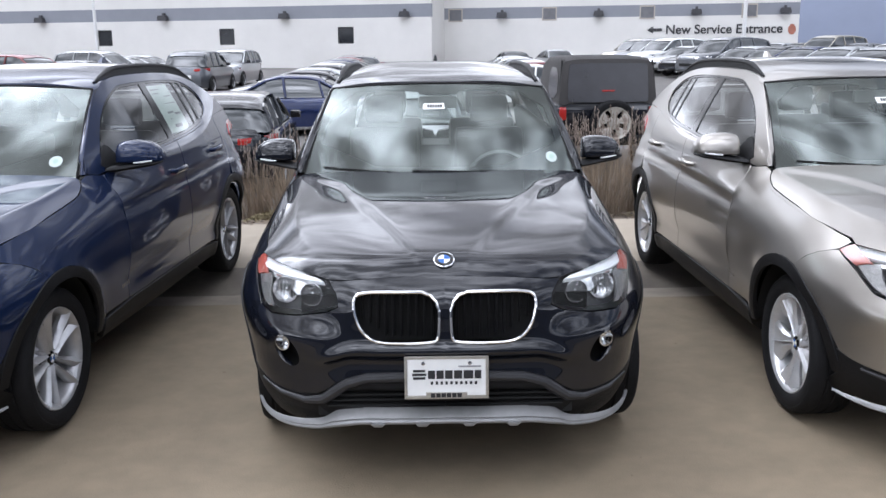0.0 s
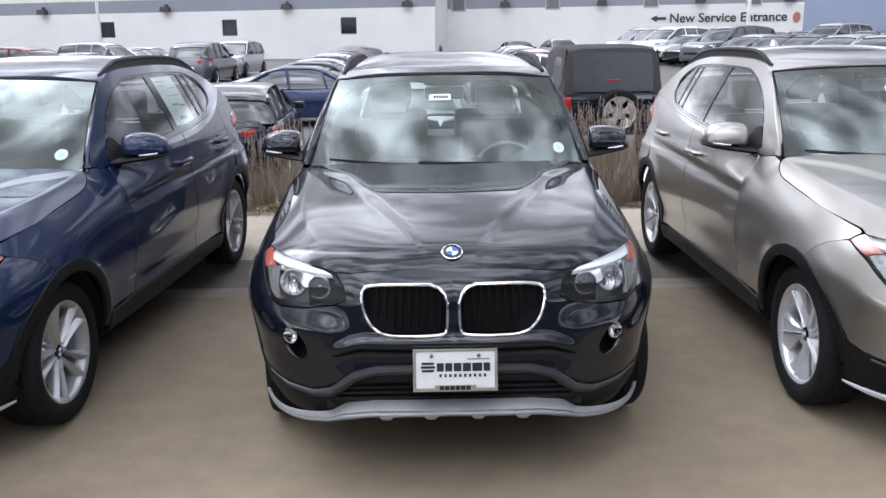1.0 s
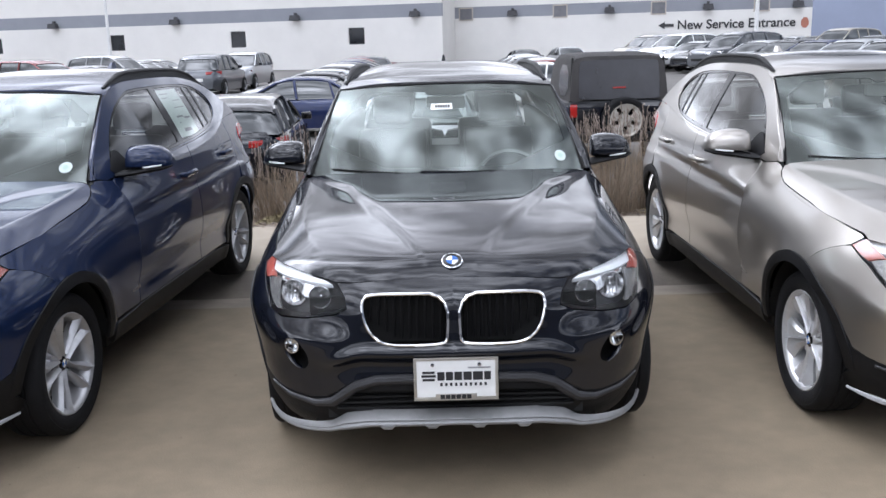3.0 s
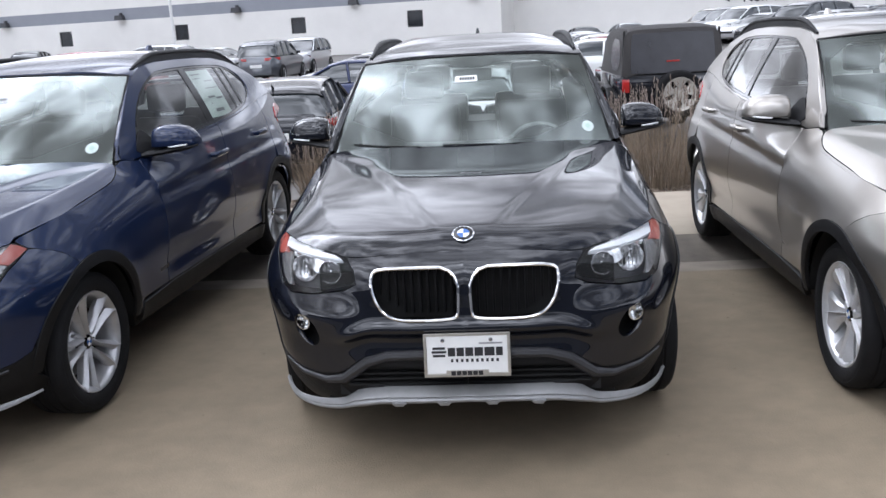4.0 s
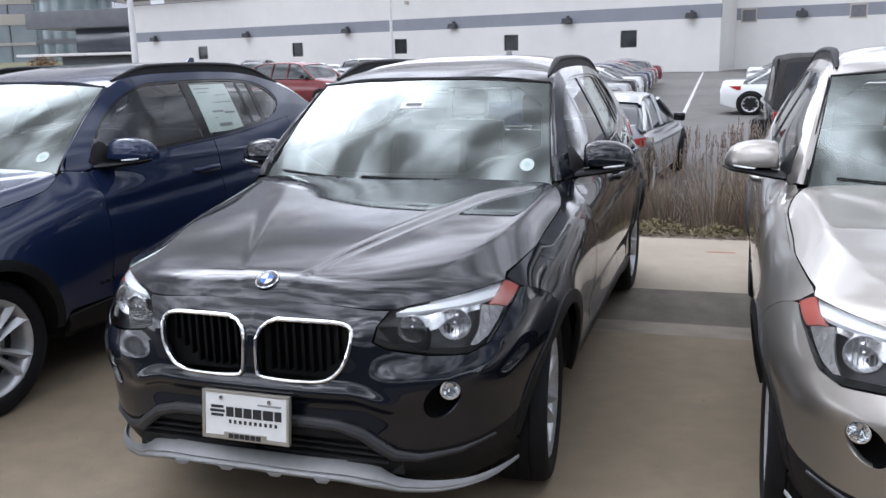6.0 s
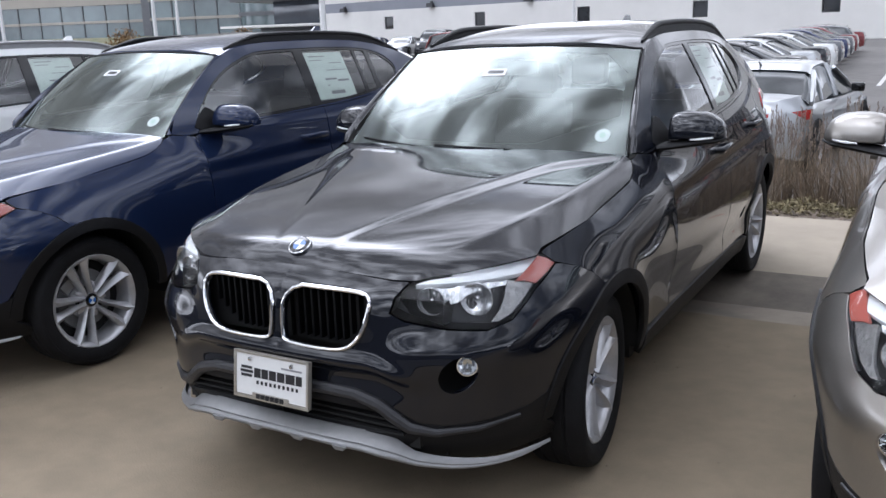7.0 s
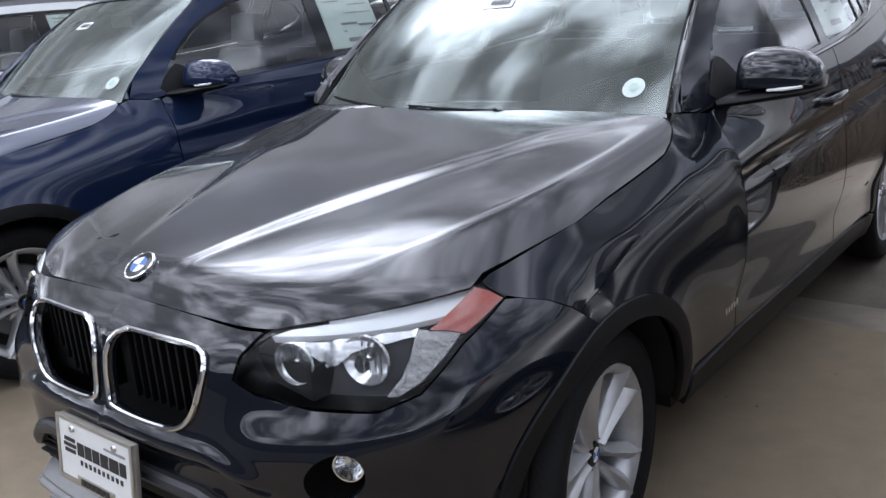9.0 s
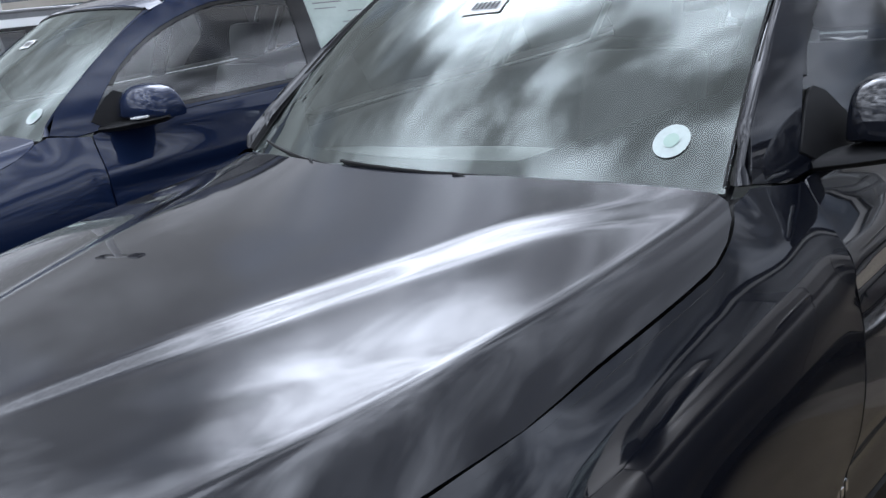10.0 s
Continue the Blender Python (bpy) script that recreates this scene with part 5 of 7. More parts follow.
    for k in range(3):
        box(bm, (-0.126 - 0.004 * (k == 1), -0.0100, -0.006 + 0.014 * k), (-0.080 + 0.004 * (k == 1), -0.0087, 0.003 + 0.014 * k), 0, tm)
    x = -0.060
    for k in range(10):
        box(bm, (x, -0.0100, -0.026), (x + 0.009, -0.0087, -0.014), 0, tm)
        x += 0.0185
    part("plate_print", bm, M_INK, pl, "black printed bars")
    bm = bmesh.new()
    for k in range(6):
        box(bm, (-0.060 + 0.020 * k, -0.0126, -0.075), (-0.043 + 0.020 * k, -0.0112 + 0.001, -0.059), 0, tm)
    part("frame_print", bm, M_INK, pl)
    bm = bmesh.new()
    box(bm, (0.045, -0.0100, 0.040), (0.130, -0.0087, 0.046), 0, tm)
    part("small_print", bm, M_GREYINK, pl)
    for x in (-0.088, 0.088):
        bm = bmesh.new()
        lathe(bm, [(0.0, 0.006), (0.007, 0.005), (0.009, 0.0)], 12, tm @ Matrix.Translation((x, -0.009, 0.056)) @ Matrix.Rotation(radians(-90), 4, "Z"))
        part("screw", bm, M_CHROME, pl)
    # stickers behind the windscreen
    bm = bmesh.new()
    offn = Vector((0, -0.55, 0.83))
    ring = [screen(0.852 + 0.043 * math.cos(k * math.pi / 12), 0.145 + 0.052 * math.sin(k * math.pi / 12)) + offn * 0.003 for k in range(24)]
    bm.faces.new([bm.verts.new(p) for p in ring])
    part("round_sticker", bm, M_STICKER, car, "round white sticker")
    bm = bmesh.new()
    ring = [screen(0.852 + 0.018 * math.cos(k * math.pi / 8), 0.145 + 0.022 * math.sin(k * math.pi / 8)) + offn * 0.005 for k in range(16)]
    bm.faces.new([bm.verts.new(p) for p in ring])
    part("sticker_print", bm, M_PALEGREEN, car)
    bm = bmesh.new()
    bm.faces.new([bm.verts.new(screen(a, b) + offn * 0.003) for a, b in ((-0.135, 0.66), (0.055, 0.665), (0.05, 0.735), (-0.13, 0.73))])
    part("stock_tag", bm, M_PAPER, car, "small white stock tag")
    bm = bmesh.new()
    for k in range(6):
        bm.faces.new([bm.verts.new(screen(a, b) + offn * 0.005) for a, b in ((-0.095 + 0.022 * k, 0.680), (-0.079 + 0.022 * k, 0.680), (-0.079 + 0.022 * k, 0.715), (-0.095 + 0.022 * k, 0.715))])
    part("tag_print", bm, M_INK, car)
    return car


def wheel_tyre(m):
    bm = bmesh.new()
    prof = [(0.238, -0.090), (0.255, -0.104), (0.285, -0.112), (0.310, -0.106), (0.324, -0.088), (0.3275, -0.054), (0.3225, -0.050), (0.3225, -0.044), (0.328, -0.040), (0.328, -0.008), (0.323, -0.005), (0.323, 0.005), (0.328, 0.008), (0.328, 0.040), (0.3225, 0.044), (0.3225, 0.050), (0.3275, 0.054), (0.324, 0.088), (0.310, 0.106), (0.300, 0.1095), (0.297, 0.1080), (0.285, 0.112), (0.262, 0.109), (0.246, 0.104), (0.238, 0.098), (0.232, 0.090), (0.222, 0.080)]
    lathe(bm, prof, 72, m)
    return bm


def rim_barrel(bm, m):
    lathe(bm, [(0.252, 0.092), (0.250, 0.098), (0.246, 0.099), (0.238, 0.094), (0.230, 0.088), (0.222, 0.072), (0.214, 0.030), (0.208, -0.06), (0.235, -0.09)], 72, m)


def spoke(bm, a, pts, ridge=0.0):
    """One spoke at the angle a; pts: (radius, offset across, half width, height) from the hub out."""
    c, s = math.cos(a), math.sin(a)
    secs = []
    for r, o, w, x in pts:
        row = []
        for q, d in ((-1.0, -0.012), (-0.72, -0.001), (-0.15, ridge), (0.45, 0.0), (1.0, -0.016), (0.85, -0.040), (-0.85, -0.040)):
            u, v = r, o + q * w
            row.append(bm.verts.new((x + d, u * c - v * s, u * s + v * c)))
        secs.append(row)
    for A, B in zip(secs, secs[1:]):
        for k in range(7):
            bm.faces.new((A[k], A[(k + 1) % 7], B[(k + 1) % 7], B[k]))
    bm.faces.new(secs[0])
    bm.faces.new(secs[-1][::-1])


def rim_mesh(style):
    bm = bmesh.new()
    rim_barrel(bm, Matrix())
    for k in range(5):
        a = 2 * math.pi * k / 5 + 0.3
        if style == "twin":
            for q in (-1, 1):
                lead = 0.006 * (q > 0)
                spoke(bm, a, [(0.040, q * 0.019, 0.015, 0.062), (0.090, q * 0.022, 0.0155, 0.066), (0.140, q * 0.028 + lead, 0.0185, 0.073), (0.185, q * 0.035 + lead, 0.0225, 0.080), (0.218, q * 0.044 + lead, 0.0275, 0.086), (0.244, q * 0.058 + lead, 0.038, 0.091)], 0.010)
        else:
            spoke(bm, a, [(0.035, 0, 0.026, 0.052), (0.09, 0, 0.034, 0.060), (0.130, 0, 0.052, 0.068), (0.165, 0, 0.082, 0.075), (0.200, 0, 0.112, 0.082), (0.240, 0, 0.142, 0.090)], -0.012)
            spoke(bm, a, [(0.030, 0, 0.005, 0.060), (0.09, 0, 0.005, 0.066), (0.16, 0, 0.004, 0.076), (0.225, 0, 0.003, 0.090)], 0.004)
    # hub with five bolt wells
    lathe(bm, [(0.0, 0.056), (0.036, 0.058), (0.046, 0.056)], 40)
    lathe(bm, [(0.046, 0.056), (0.052, 0.040), (0.088, 0.038)], 40)
    for k in range(5):
        a = 2 * math.pi * k / 5 + 0.3 + math.pi / 5
        spoke(bm, a, [(0.040, 0, 0.024, 0.058), (0.07, 0, 0.020, 0.058), (0.098, 0, 0.008, 0.046)], 0.003)
    lathe(bm, [(0.088, 0.038), (0.102, 0.020), (0.102, -0.02)], 40)
    for v in bm.verts:
        v.co.y *= 0.94
        v.co.z *= 0.94
    return bm


def add_wheels(car, style, steer=0.0):
    for ax, w in ((AXF, 0.738), (AXR, 0.750)):
        for s in (1, -1):
            wh = new("wheel")
            wh.parent = car
            wh.matrix_basis = Matrix.Translation((s * w, ax, WZ[ax])) @ (Matrix() if s > 0 else Matrix.Rotation(math.pi, 4, "Z")) @ Matrix.Rotation(radians(steer) if ax < 0 else 0.0, 4, "Z") @ Matrix.Rotation(0.5 * s + ax, 4, "X")
            for nm, key, mk, mt, lb in (("tyre", "tyre", lambda: wheel_tyre(Matrix()), M_TYRE, "black rubber tyre"), ("rim", style, lambda: rim_mesh(style), M_ALLOY if style == "twin" else M_BRIGHTALLOY, "silver alloy rim"), ("hub_cap", "cap", hub_cap, M_GLOSSB, ""), ("cap_blue", "capb", lambda: cap_quarters(0), M_BADGEBLUE, ""), ("cap_white", "capw", lambda: cap_quarters(1), M_PLATE, ""), *[("wheel_bolt", "bolt%d" % k, lambda k=k: bolt(k), M_MATTE, "") for k in range(5)], ("brake_disc", "disc", disc, M_SATIN, "grey brake disc"), ("brake_shield", "shade_ring", shade_ring, M_MATTE, "")):
                if key in MESHES:
                    ob = new(nm, MESHES[key])
                    ob.parent = wh
                    if lb:
                        ob["label"] = lb
                else:
                    ob = part(nm, mk(), mt, wh, lb)
                    MESHES[key] = ob.data


MESHES = {}


def hub_cap():
    bm = bmesh.new()
    lathe(bm, [(0.0, 0.0655), (0.026, 0.0645), (0.033, 0.061), (0.035, 0.054)], 28)
    return bm


def cap_quarters(q0):
    bm = bmesh.new()
    for q in (q0, q0 + 2):
        c = bm.verts.new((0.0668, 0, 0))
        arcv = [bm.verts.new((0.0662, 0.020 * math.cos(radians(90 * q + 15 * k)), 0.020 * math.sin(radians(90 * q + 15 * k)))) for k in range(7)]
        for k in range(6):
            bm.faces.new((c, arcv[k], arcv[k + 1]))
    return bm


def bolt(k):
    bm = bmesh.new()
    a = 2 * math.pi * k / 5 + 0.3
    lathe(bm, [(0.0, 0.0440), (0.009, 0.0440), (0.0105, 0.036)], 12, Matrix.Translation((0, 0.068 * math.cos(a), 0.068 * math.sin(a))))
    return bm


# dark ring added behind the spokes, standing for shade in the rim's gaps
def shade_ring():
    bm = bmesh.new()
    lathe(bm, [(0.150, -0.012), (0.207, -0.010), (0.207, -0.03)], 40)
    return bm


def disc():
    bm = bmesh.new()
    lathe(bm, [(0.0, 0.0), (0.09, 0.002), (0.150, 0.002), (0.155, -0.01), (0.155, -0.02)], 40)
    box(bm, (-0.03, -0.16, -0.06), (0.03, -0.10, 0.06), 0.01)
    return bm


def repaint(car, old, paint):
    """The same car in another paint: the shared meshes keep theirs, the objects carry the new one."""
    for o in car.children_recursive:
        if o.type == "MESH":
            for sl in o.material_slots:
                if sl.material == old:
                    sl.link = "OBJECT"
                    sl.material = paint
    return car



# ---- ground and planting ----
M_CONC = node_mat("brown_grey_concrete", (0.226, 0.180, 0.121), 0.85, vary=0.17, scale=6.0, stain=0.15, stain_scale=0.6, bump=0.3, bump_scale=120)
M_SLAB = node_mat("pale_concrete", (0.372, 0.318, 0.248), 0.85, vary=0.12, scale=4.0, stain=0.15, stain_scale=0.8, bump=0.2, bump_scale=90)
M_LIP = node_mat("worn_gutter_concrete", (0.275, 0.236, 0.190), 0.85, vary=0.25, scale=5.0, stain=0.25, stain_scale=1.2, bump=0.25, bump_scale=70)
# gutter stain and the cars' shadow are both put into this darker colour
M_PAN = node_mat("dirty_shaded_gutter_concrete", (0.180, 0.155, 0.126), 0.85, vary=0.3, scale=5.0, stain=0.25, stain_scale=1.5, bump=0.25, bump_scale=70)
M_ASPH = node_mat("worn_grey_asphalt", (0.165, 0.155, 0.145), 0.88, vary=0.25, scale=2.0, stain=0.3, stain_scale=0.12, bump=0.3, bump_scale=60)
M_MULCH = node_mat("bark_mulch", (0.105, 0.075, 0.055), 0.95, color2=(0.20, 0.165, 0.13), scale=35, bump=1.0, bump_scale=70)
M_CHIP = node_mat("mulch_chips", (0.15, 0.115, 0.085), 0.95, vary=0.4, scale=20, island=0.5)
M_STRAW = node_mat("dry_grass", (0.265, 0.205, 0.145), 0.8, vary=0.3, scale=6, island=0.45)
M_PLUME = node_mat("seed_heads", (0.27, 0.215, 0.18), 0.9, vary=0.3, scale=20, island=0.4)
M_COVER = node_mat("yellowed_ground_cover", (0.27, 0.225, 0.125), 0.9, vary=0.35, scale=9, island=0.4)
M_LINE = node_mat("white_road_paint", (0.62, 0.61, 0.58), 0.8, vary=0.25, scale=12)
M_RED = node_mat("faded_red_paint", (0.42, 0.17, 0.12), 0.85, vary=0.3, scale=30)


def ground_z(x, y):
    """The rear lot lies lower than the front row and rises gently away from it and to the right."""
    if y < 5.6:
        return lerp(-0.01, -0.31, smooth(3.1, 5.6, y))
    return -0.31 + 0.0103 * (min(y, 75) - 5.6) + 0.45 * smooth(4, 17, x) * smooth(9, 20, y)


def sheet(name, xs_, ys_, zf, mat, label, cat):
    V = [(x, y, zf(x, y)) for y in ys_ for x in xs_]
    n = len(xs_)
    F = [(j * n + i, j * n + i + 1, (j + 1) * n + i + 1, (j + 1) * n + i) for j in range(len(ys_) - 1) for i in range(n - 1)]
    return tagged(solid(name, (V, F), mat), label, cat, kind="structure")


far_x = [-2500, -900, -300, -120] + list(np.linspace(-80, 80, 33)) + [120, 300, 900, 2500]
sheet("ground", far_x, list(np.linspace(5.4, 11, 8)) + list(np.linspace(14, 80, 23)) + [150, 400, 1000, 2500], lambda x, y: ground_z(x, y), M_ASPH, "worn grey-brown asphalt of the rear parking lot", "ground")
near_x = sorted(far_x + [-1.9, -1.6, -1.45, -1.3, -1.15, -1.0, -0.85, 0.85, 1.0, 1.15, 1.3, 1.45, 1.6, 1.9])


def front_z(x, y):
    """A shallow dip in the concrete where the black car's nose stands."""
    return -0.042 + 0.020 * smooth(0.85, 1.6, abs(x)) * (1 - smooth(-0.9, 0.5, y)) * smooth(-5.0, -2.2, y)


sheet("pavement_front", near_x, [-2500, -400, -100, -40, -15, -8] + list(np.linspace(-5.2, 0.503, 20)), front_z, M_CONC, "stained brown-grey concrete of the front row", "pavement")


def gutter_z(x, y):
    return lerp(-0.044, -0.070, (y - 0.50) / 0.34) if y < 0.84 else lerp(-0.070, 0.020, (y - 0.84) / 0.48)


gy = [0.50, 0.58, 0.66, 0.74, 0.84]
sheet("gutter_near", far_x, gy, gutter_z, M_LIP, "pale concrete side of the drainage channel", "gutter")
sheet("gutter_far", far_x, [0.84, 0.92, 1.0, 1.08, 1.16, 1.24, 1.326], gutter_z, M_PAN, "dirty sloping side of the concrete drainage channel, darkened for car shade", "gutter")
bm = bmesh.new()
for k in range(-12, 13):
    box(bm, (k * 3.6 + 0.6, 1.322, -0.2), (k * 3.6 + 4.192, 3.10, 0.022), 0.006)
tagged(part("pavement_slab", bm, M_SLAB), "pale concrete strip behind the front row", "pavement", kind="structure")
sheet("planting_bed", list(np.linspace(-40, 40, 81)), list(np.linspace(3.06, 5.7, 12)), lambda x, y: ground_z(x, y) - 0.03 + 0.045 * noise.noise((x * 1.3, y * 1.3, 0)) + 0.03 * noise.noise((x * 5, y * 5, 3)), M_MULCH, "dark bark mulch of the planting strip", "planting bed")
bm = bmesh.new()
box(bm, (1.40, 2.57, 0.0222), (1.62, 2.60, 0.0245))
tagged(part("paint_mark", bm, M_RED), "small faded red paint mark on the concrete", "paint mark")

rnd = random.Random(5)
V, F = [], []
for k in range(5200):
    x, y = rnd.uniform(-7, 5), rnd.uniform(3.02, 5.4)
    if y < 3.15 and rnd.random() < 0.6:
        continue
    z = max(ground_z(x, y) - 0.01, -0.31) + 0.045 * noise.noise((x * 1.3, y * 1.3, 0)) + rnd.uniform(-0.02, 0.012)
    if y < 3.11:
        z = 0.026
    a, l, w = rnd.uniform(0, 6.28), rnd.uniform(0.012, 0.045), rnd.uniform(0.004, 0.012)
    d, s = Vector((math.cos(a), math.sin(a), rnd.uniform(-0.4, 0.4))) * l, Vector((-math.sin(a), math.cos(a), rnd.uniform(-0.5, 0.5))) * w
    c = Vector((x, y, z))
    i = len(V)
    V += [c - d - s, c + d - s, c + d + s, c - d + s, c + Vector((0, 0, w))]
    F += [(i, i + 1, i + 4), (i + 1, i + 2, i + 4), (i + 2, i + 3, i + 4), (i + 3, i, i + 4)]
tagged(solid("mulch_chips", (V, F), M_CHIP), "loose bark chips and pebbles on the planting strip", "mulch", kind="stuff")


V, F = [], []
for k in range(260):
    x, y = rnd.uniform(-4.5, 4.5), rnd.uniform(-4.6, 0.4)
    e = rnd.uniform(0.0015, 0.0055) * (1.8 if rnd.random() < 0.06 else 1.0)
    i, a = len(V), rnd.uniform(0, 6.28)
    ring = [Vector((x + e * math.cos(a + q * 1.257) * rnd.uniform(0.7, 1.3), y + e * math.sin(a + q * 1.257) * rnd.uniform(0.7, 1.3), front_z(x, y) - 0.0005)) for q in range(5)]
    V += ring + [Vector((x, y, front_z(x, y) + e * 0.7))]
    F += [(i + q, i + (q + 1) % 5, i + 5) for q in range(5)]
tagged(solid("grit", (V, F), M_CHIP), "scattered grit and bits of bark on the concrete", "grit", kind="stuff")


def grass_clump(x, y, h, spread, n, seed):
    """Tall dry reed grass: arching blades and upright stalks with seed heads."""
    r = random.Random(seed)
    z0 = ground_z(x, y) - 0.03
    g = new("reed_grass")
    g.location = (x, y, z0)

    def blade(V, F, base, a, lean, L, w, segs, twist):
        prev = None
        for k in range(segs + 1):
            t = k / segs
            c = base + Vector((math.cos(a) * lean * t**1.8 * L, math.sin(a) * lean * t**1.8 * L, L * (t - 0.22 * lean * t**3)))
            s = Vector((-math.sin(a + twist * t), math.cos(a + twist * t), 0)) * (w * (1 - t) ** 0.7 + 0.0006)
            i = len(V)
            V += [c - s, c + s]
            if prev is not None:
                F.append((prev, prev + 1, i + 1, i))
            prev = i
        return c

    V, F = [], []
    for _ in range(n):
        a = r.uniform(0, 6.28)
        q = r.random() ** 0.5 * spread * 0.45
        b = Vector((math.cos(a) * q, math.sin(a) * q, 0))
        blade(V, F, b, a + r.uniform(-0.7, 0.7), r.uniform(0.05, 0.75) ** 1.2, h * r.uniform(0.35, 0.8), r.uniform(0.0015, 0.0038), 5, r.uniform(-1.5, 1.5))
    tagged(solid("blades", (V, F), M_STRAW, g), kind="stuff")
    V, F, V2, F2 = [], [], [], []
    for _ in range(n // 9):
        a = r.uniform(0, 6.28)
        q = r.random() * spread * 0.4
        b = Vector((math.cos(a) * q, math.sin(a) * q, 0))
        L = h * r.uniform(0.75, 1.05)
        top = blade(V, F, b, a, r.uniform(0.0, 0.22), L, 0.0018, 5, 1.0)
        for k in range(r.randint(7, 13)):
            c = top - Vector((0, 0, 0.018 * k)) + Vector((r.uniform(-1, 1), r.uniform(-1, 1), 0)) * 0.008
            e = 0.005 + 0.006 * r.random()
            i = len(V2)
            V2 += [c + Vector((e, 0, 0)), c + Vector((-e * 0.5, e * 0.8, 0)), c + Vector((-e * 0.5, -e * 0.8, 0)), c + Vector((0, 0, 0.022)), c - Vector((0, 0, 0.008))]
            F2 += [(i, i + 1, i + 3), (i + 1, i + 2, i + 3), (i + 2, i, i + 3), (i + 1, i, i + 4), (i + 2, i + 1, i + 4), (i, i + 2, i + 4)]
    tagged(solid("stalks", (V, F), M_STRAW, g), kind="stuff")
    tagged(solid("seed_heads", (V2, F2), M_PLUME, g), kind="stuff")
    return tagged(g, "tall clump of dry brown reed grass with seed heads", "grass", "reed grass in the planting strip")


clumps = [(-6.4, 4.2, 0.95, 0.5), (-5.4, 4.5, 1.0, 0.5), (-4.3, 4.1, 1.0, 0.5), (-3.3, 4.7, 0.9, 0.5), (-1.45, 4.25, 1.15, 0.62), (-1.95, 4.9, 1.0, 0.55), (-0.9, 4.75, 1.0, 0.55), (-0.2, 4.5, 1.05, 0.6), (0.35, 4.05, 1.0, 0.6), (0.62, 4.75, 1.1, 0.6), (1.0, 4.4, 0.95, 0.55), (1.45, 4.1, 1.2, 0.65), (1.95, 3.95, 1.25, 0.7), (2.35, 4.45, 1.3, 0.7), (1.75, 4.85, 1.2, 0.6), (2.75, 4.05, 1.25, 0.65), (3.3, 4.5, 1.2, 0.6), (4.1, 4.3, 1.1, 0.6)]
for k, (x, y, h, s) in enumerate(clumps):
    grass_clump(x, y + 0.25, h * 0.93, s, 360 if x > -2.5 else 200, 40 + k)


def low_cover(x, y, w, h, seed):
    """A low mat of small dry leaves on short twigs."""
    r = random.Random(seed)
    V, F = [], []
    for _ in range(1500):
        a, q = r.uniform(0, 6.28), r.random() ** 0.5
        top = h * (1 - q * q) * r.uniform(0.3, 1.0) * (0.7 + 0.5 * noise.noise((x + q * math.cos(a) * 3, y + q * math.sin(a) * 3, seed)))
        c = Vector((math.cos(a) * q * w, math.sin(a) * q * w * 0.6, top))
        d = Vector((r.uniform(-1, 1), r.uniform(-1, 1), r.uniform(-0.3, 0.9))).normalized() * r.uniform(0.012, 0.03)
        s = d.cross(Vector((r.uniform(-1, 1), r.uniform(-1, 1), 1))).normalized() * r.uniform(0.005, 0.011)
        i = len(V)
        V += [c - d, c + s, c + d, c - s]
        F.append((i, i + 1, i + 2, i + 3))
    ob = solid("ground_cover_plant", (V, F), M_COVER)
    ob.location = (x, y, ground_z(x, y) - 0.02)
    return tagged(ob, "low mat of yellowed dry ground cover", "plant", "ground cover in the planting strip")


for k, (x, y, w, h) in enumerate([(0.25, 4.02, 0.45, 0.24), (0.95, 4.10, 0.42, 0.20), (-0.6, 4.1, 0.4, 0.20), (1.5, 4.0, 0.32, 0.15), (-1.6, 4.1, 0.35, 0.17), (2.6, 4.1, 0.35, 0.15), (0.6, 3.95, 0.25, 0.13)]):
    low_cover(x, y, w, h, 90 + k)


# dark sheet and closing wall, unseen, added behind the camera to darken bumper reflections
bm = bmesh.new()
box(bm, (-60, -18.6, -0.06), (60, -3.8, 0.004))
tagged(part("road_behind", bm, node_mat("dark_unseen_paving", (0.078, 0.075, 0.074), 0.85, vary=0.25, scale=3.0, bump=0.3, bump_scale=120)), "dark paving sheet added out of view to darken bumper reflections", "road", kind="structure")
bm = bmesh.new()
box(bm, (-60, -19.0, -0.05), (60, -18.6, 4.5))
tagged(part("wall_behind", bm, node_mat("plain_dark_wall", (0.085, 0.088, 0.100), 0.8, vary=0.08, scale=0.3)), "unseen plain dark wall added to close the lot and darken reflections", "wall", kind="structure")

# ---- the row of crossovers ----
black_car = build_crossover()
blue_car = repaint(copy_thing(black_car, pose(-2.462, -0.05, 0.012, -0.3, 0, -4.5)), M_BLACK, M_BLUE)
silver_car = repaint(copy_thing(black_car, pose(2.505, -0.125, 0.012, -0.3, 0, -1.2)), M_BLACK, M_SILVER)
white_car = repaint(copy_thing(black_car, pose(-5.13, -0.12, 0.012, -0.3, 0, -2)), M_BLACK, M_WHITE)
pale_car = repaint(copy_thing(black_car, pose(-7.78, -0.15, 0.012, -0.3, 0, 0)), M_BLACK, M_WHITE)
black_car.matrix_basis = pose(0.046, 0, 0, 0, 0, -1.2)
for c in (black_car, blue_car, white_car, pale_car):
    add_wheels(c, "twin", 5.0 if c is black_car else 0.0)
for c in (white_car, pale_car):
    for o in c.children:
        if o.name.startswith("roof_rail"):
            o.material_slots[0].link = "OBJECT"
            o.material_slots[0].material = M_SATIN
add_wheels(silver_car, "five")
tagged(black_car, "glossy black compact crossover parked nose out with dealer plate", "car", "crossovers in the front row")
tagged(blue_car, "deep metallic blue compact crossover with window stickers", "car", "crossovers in the front row")
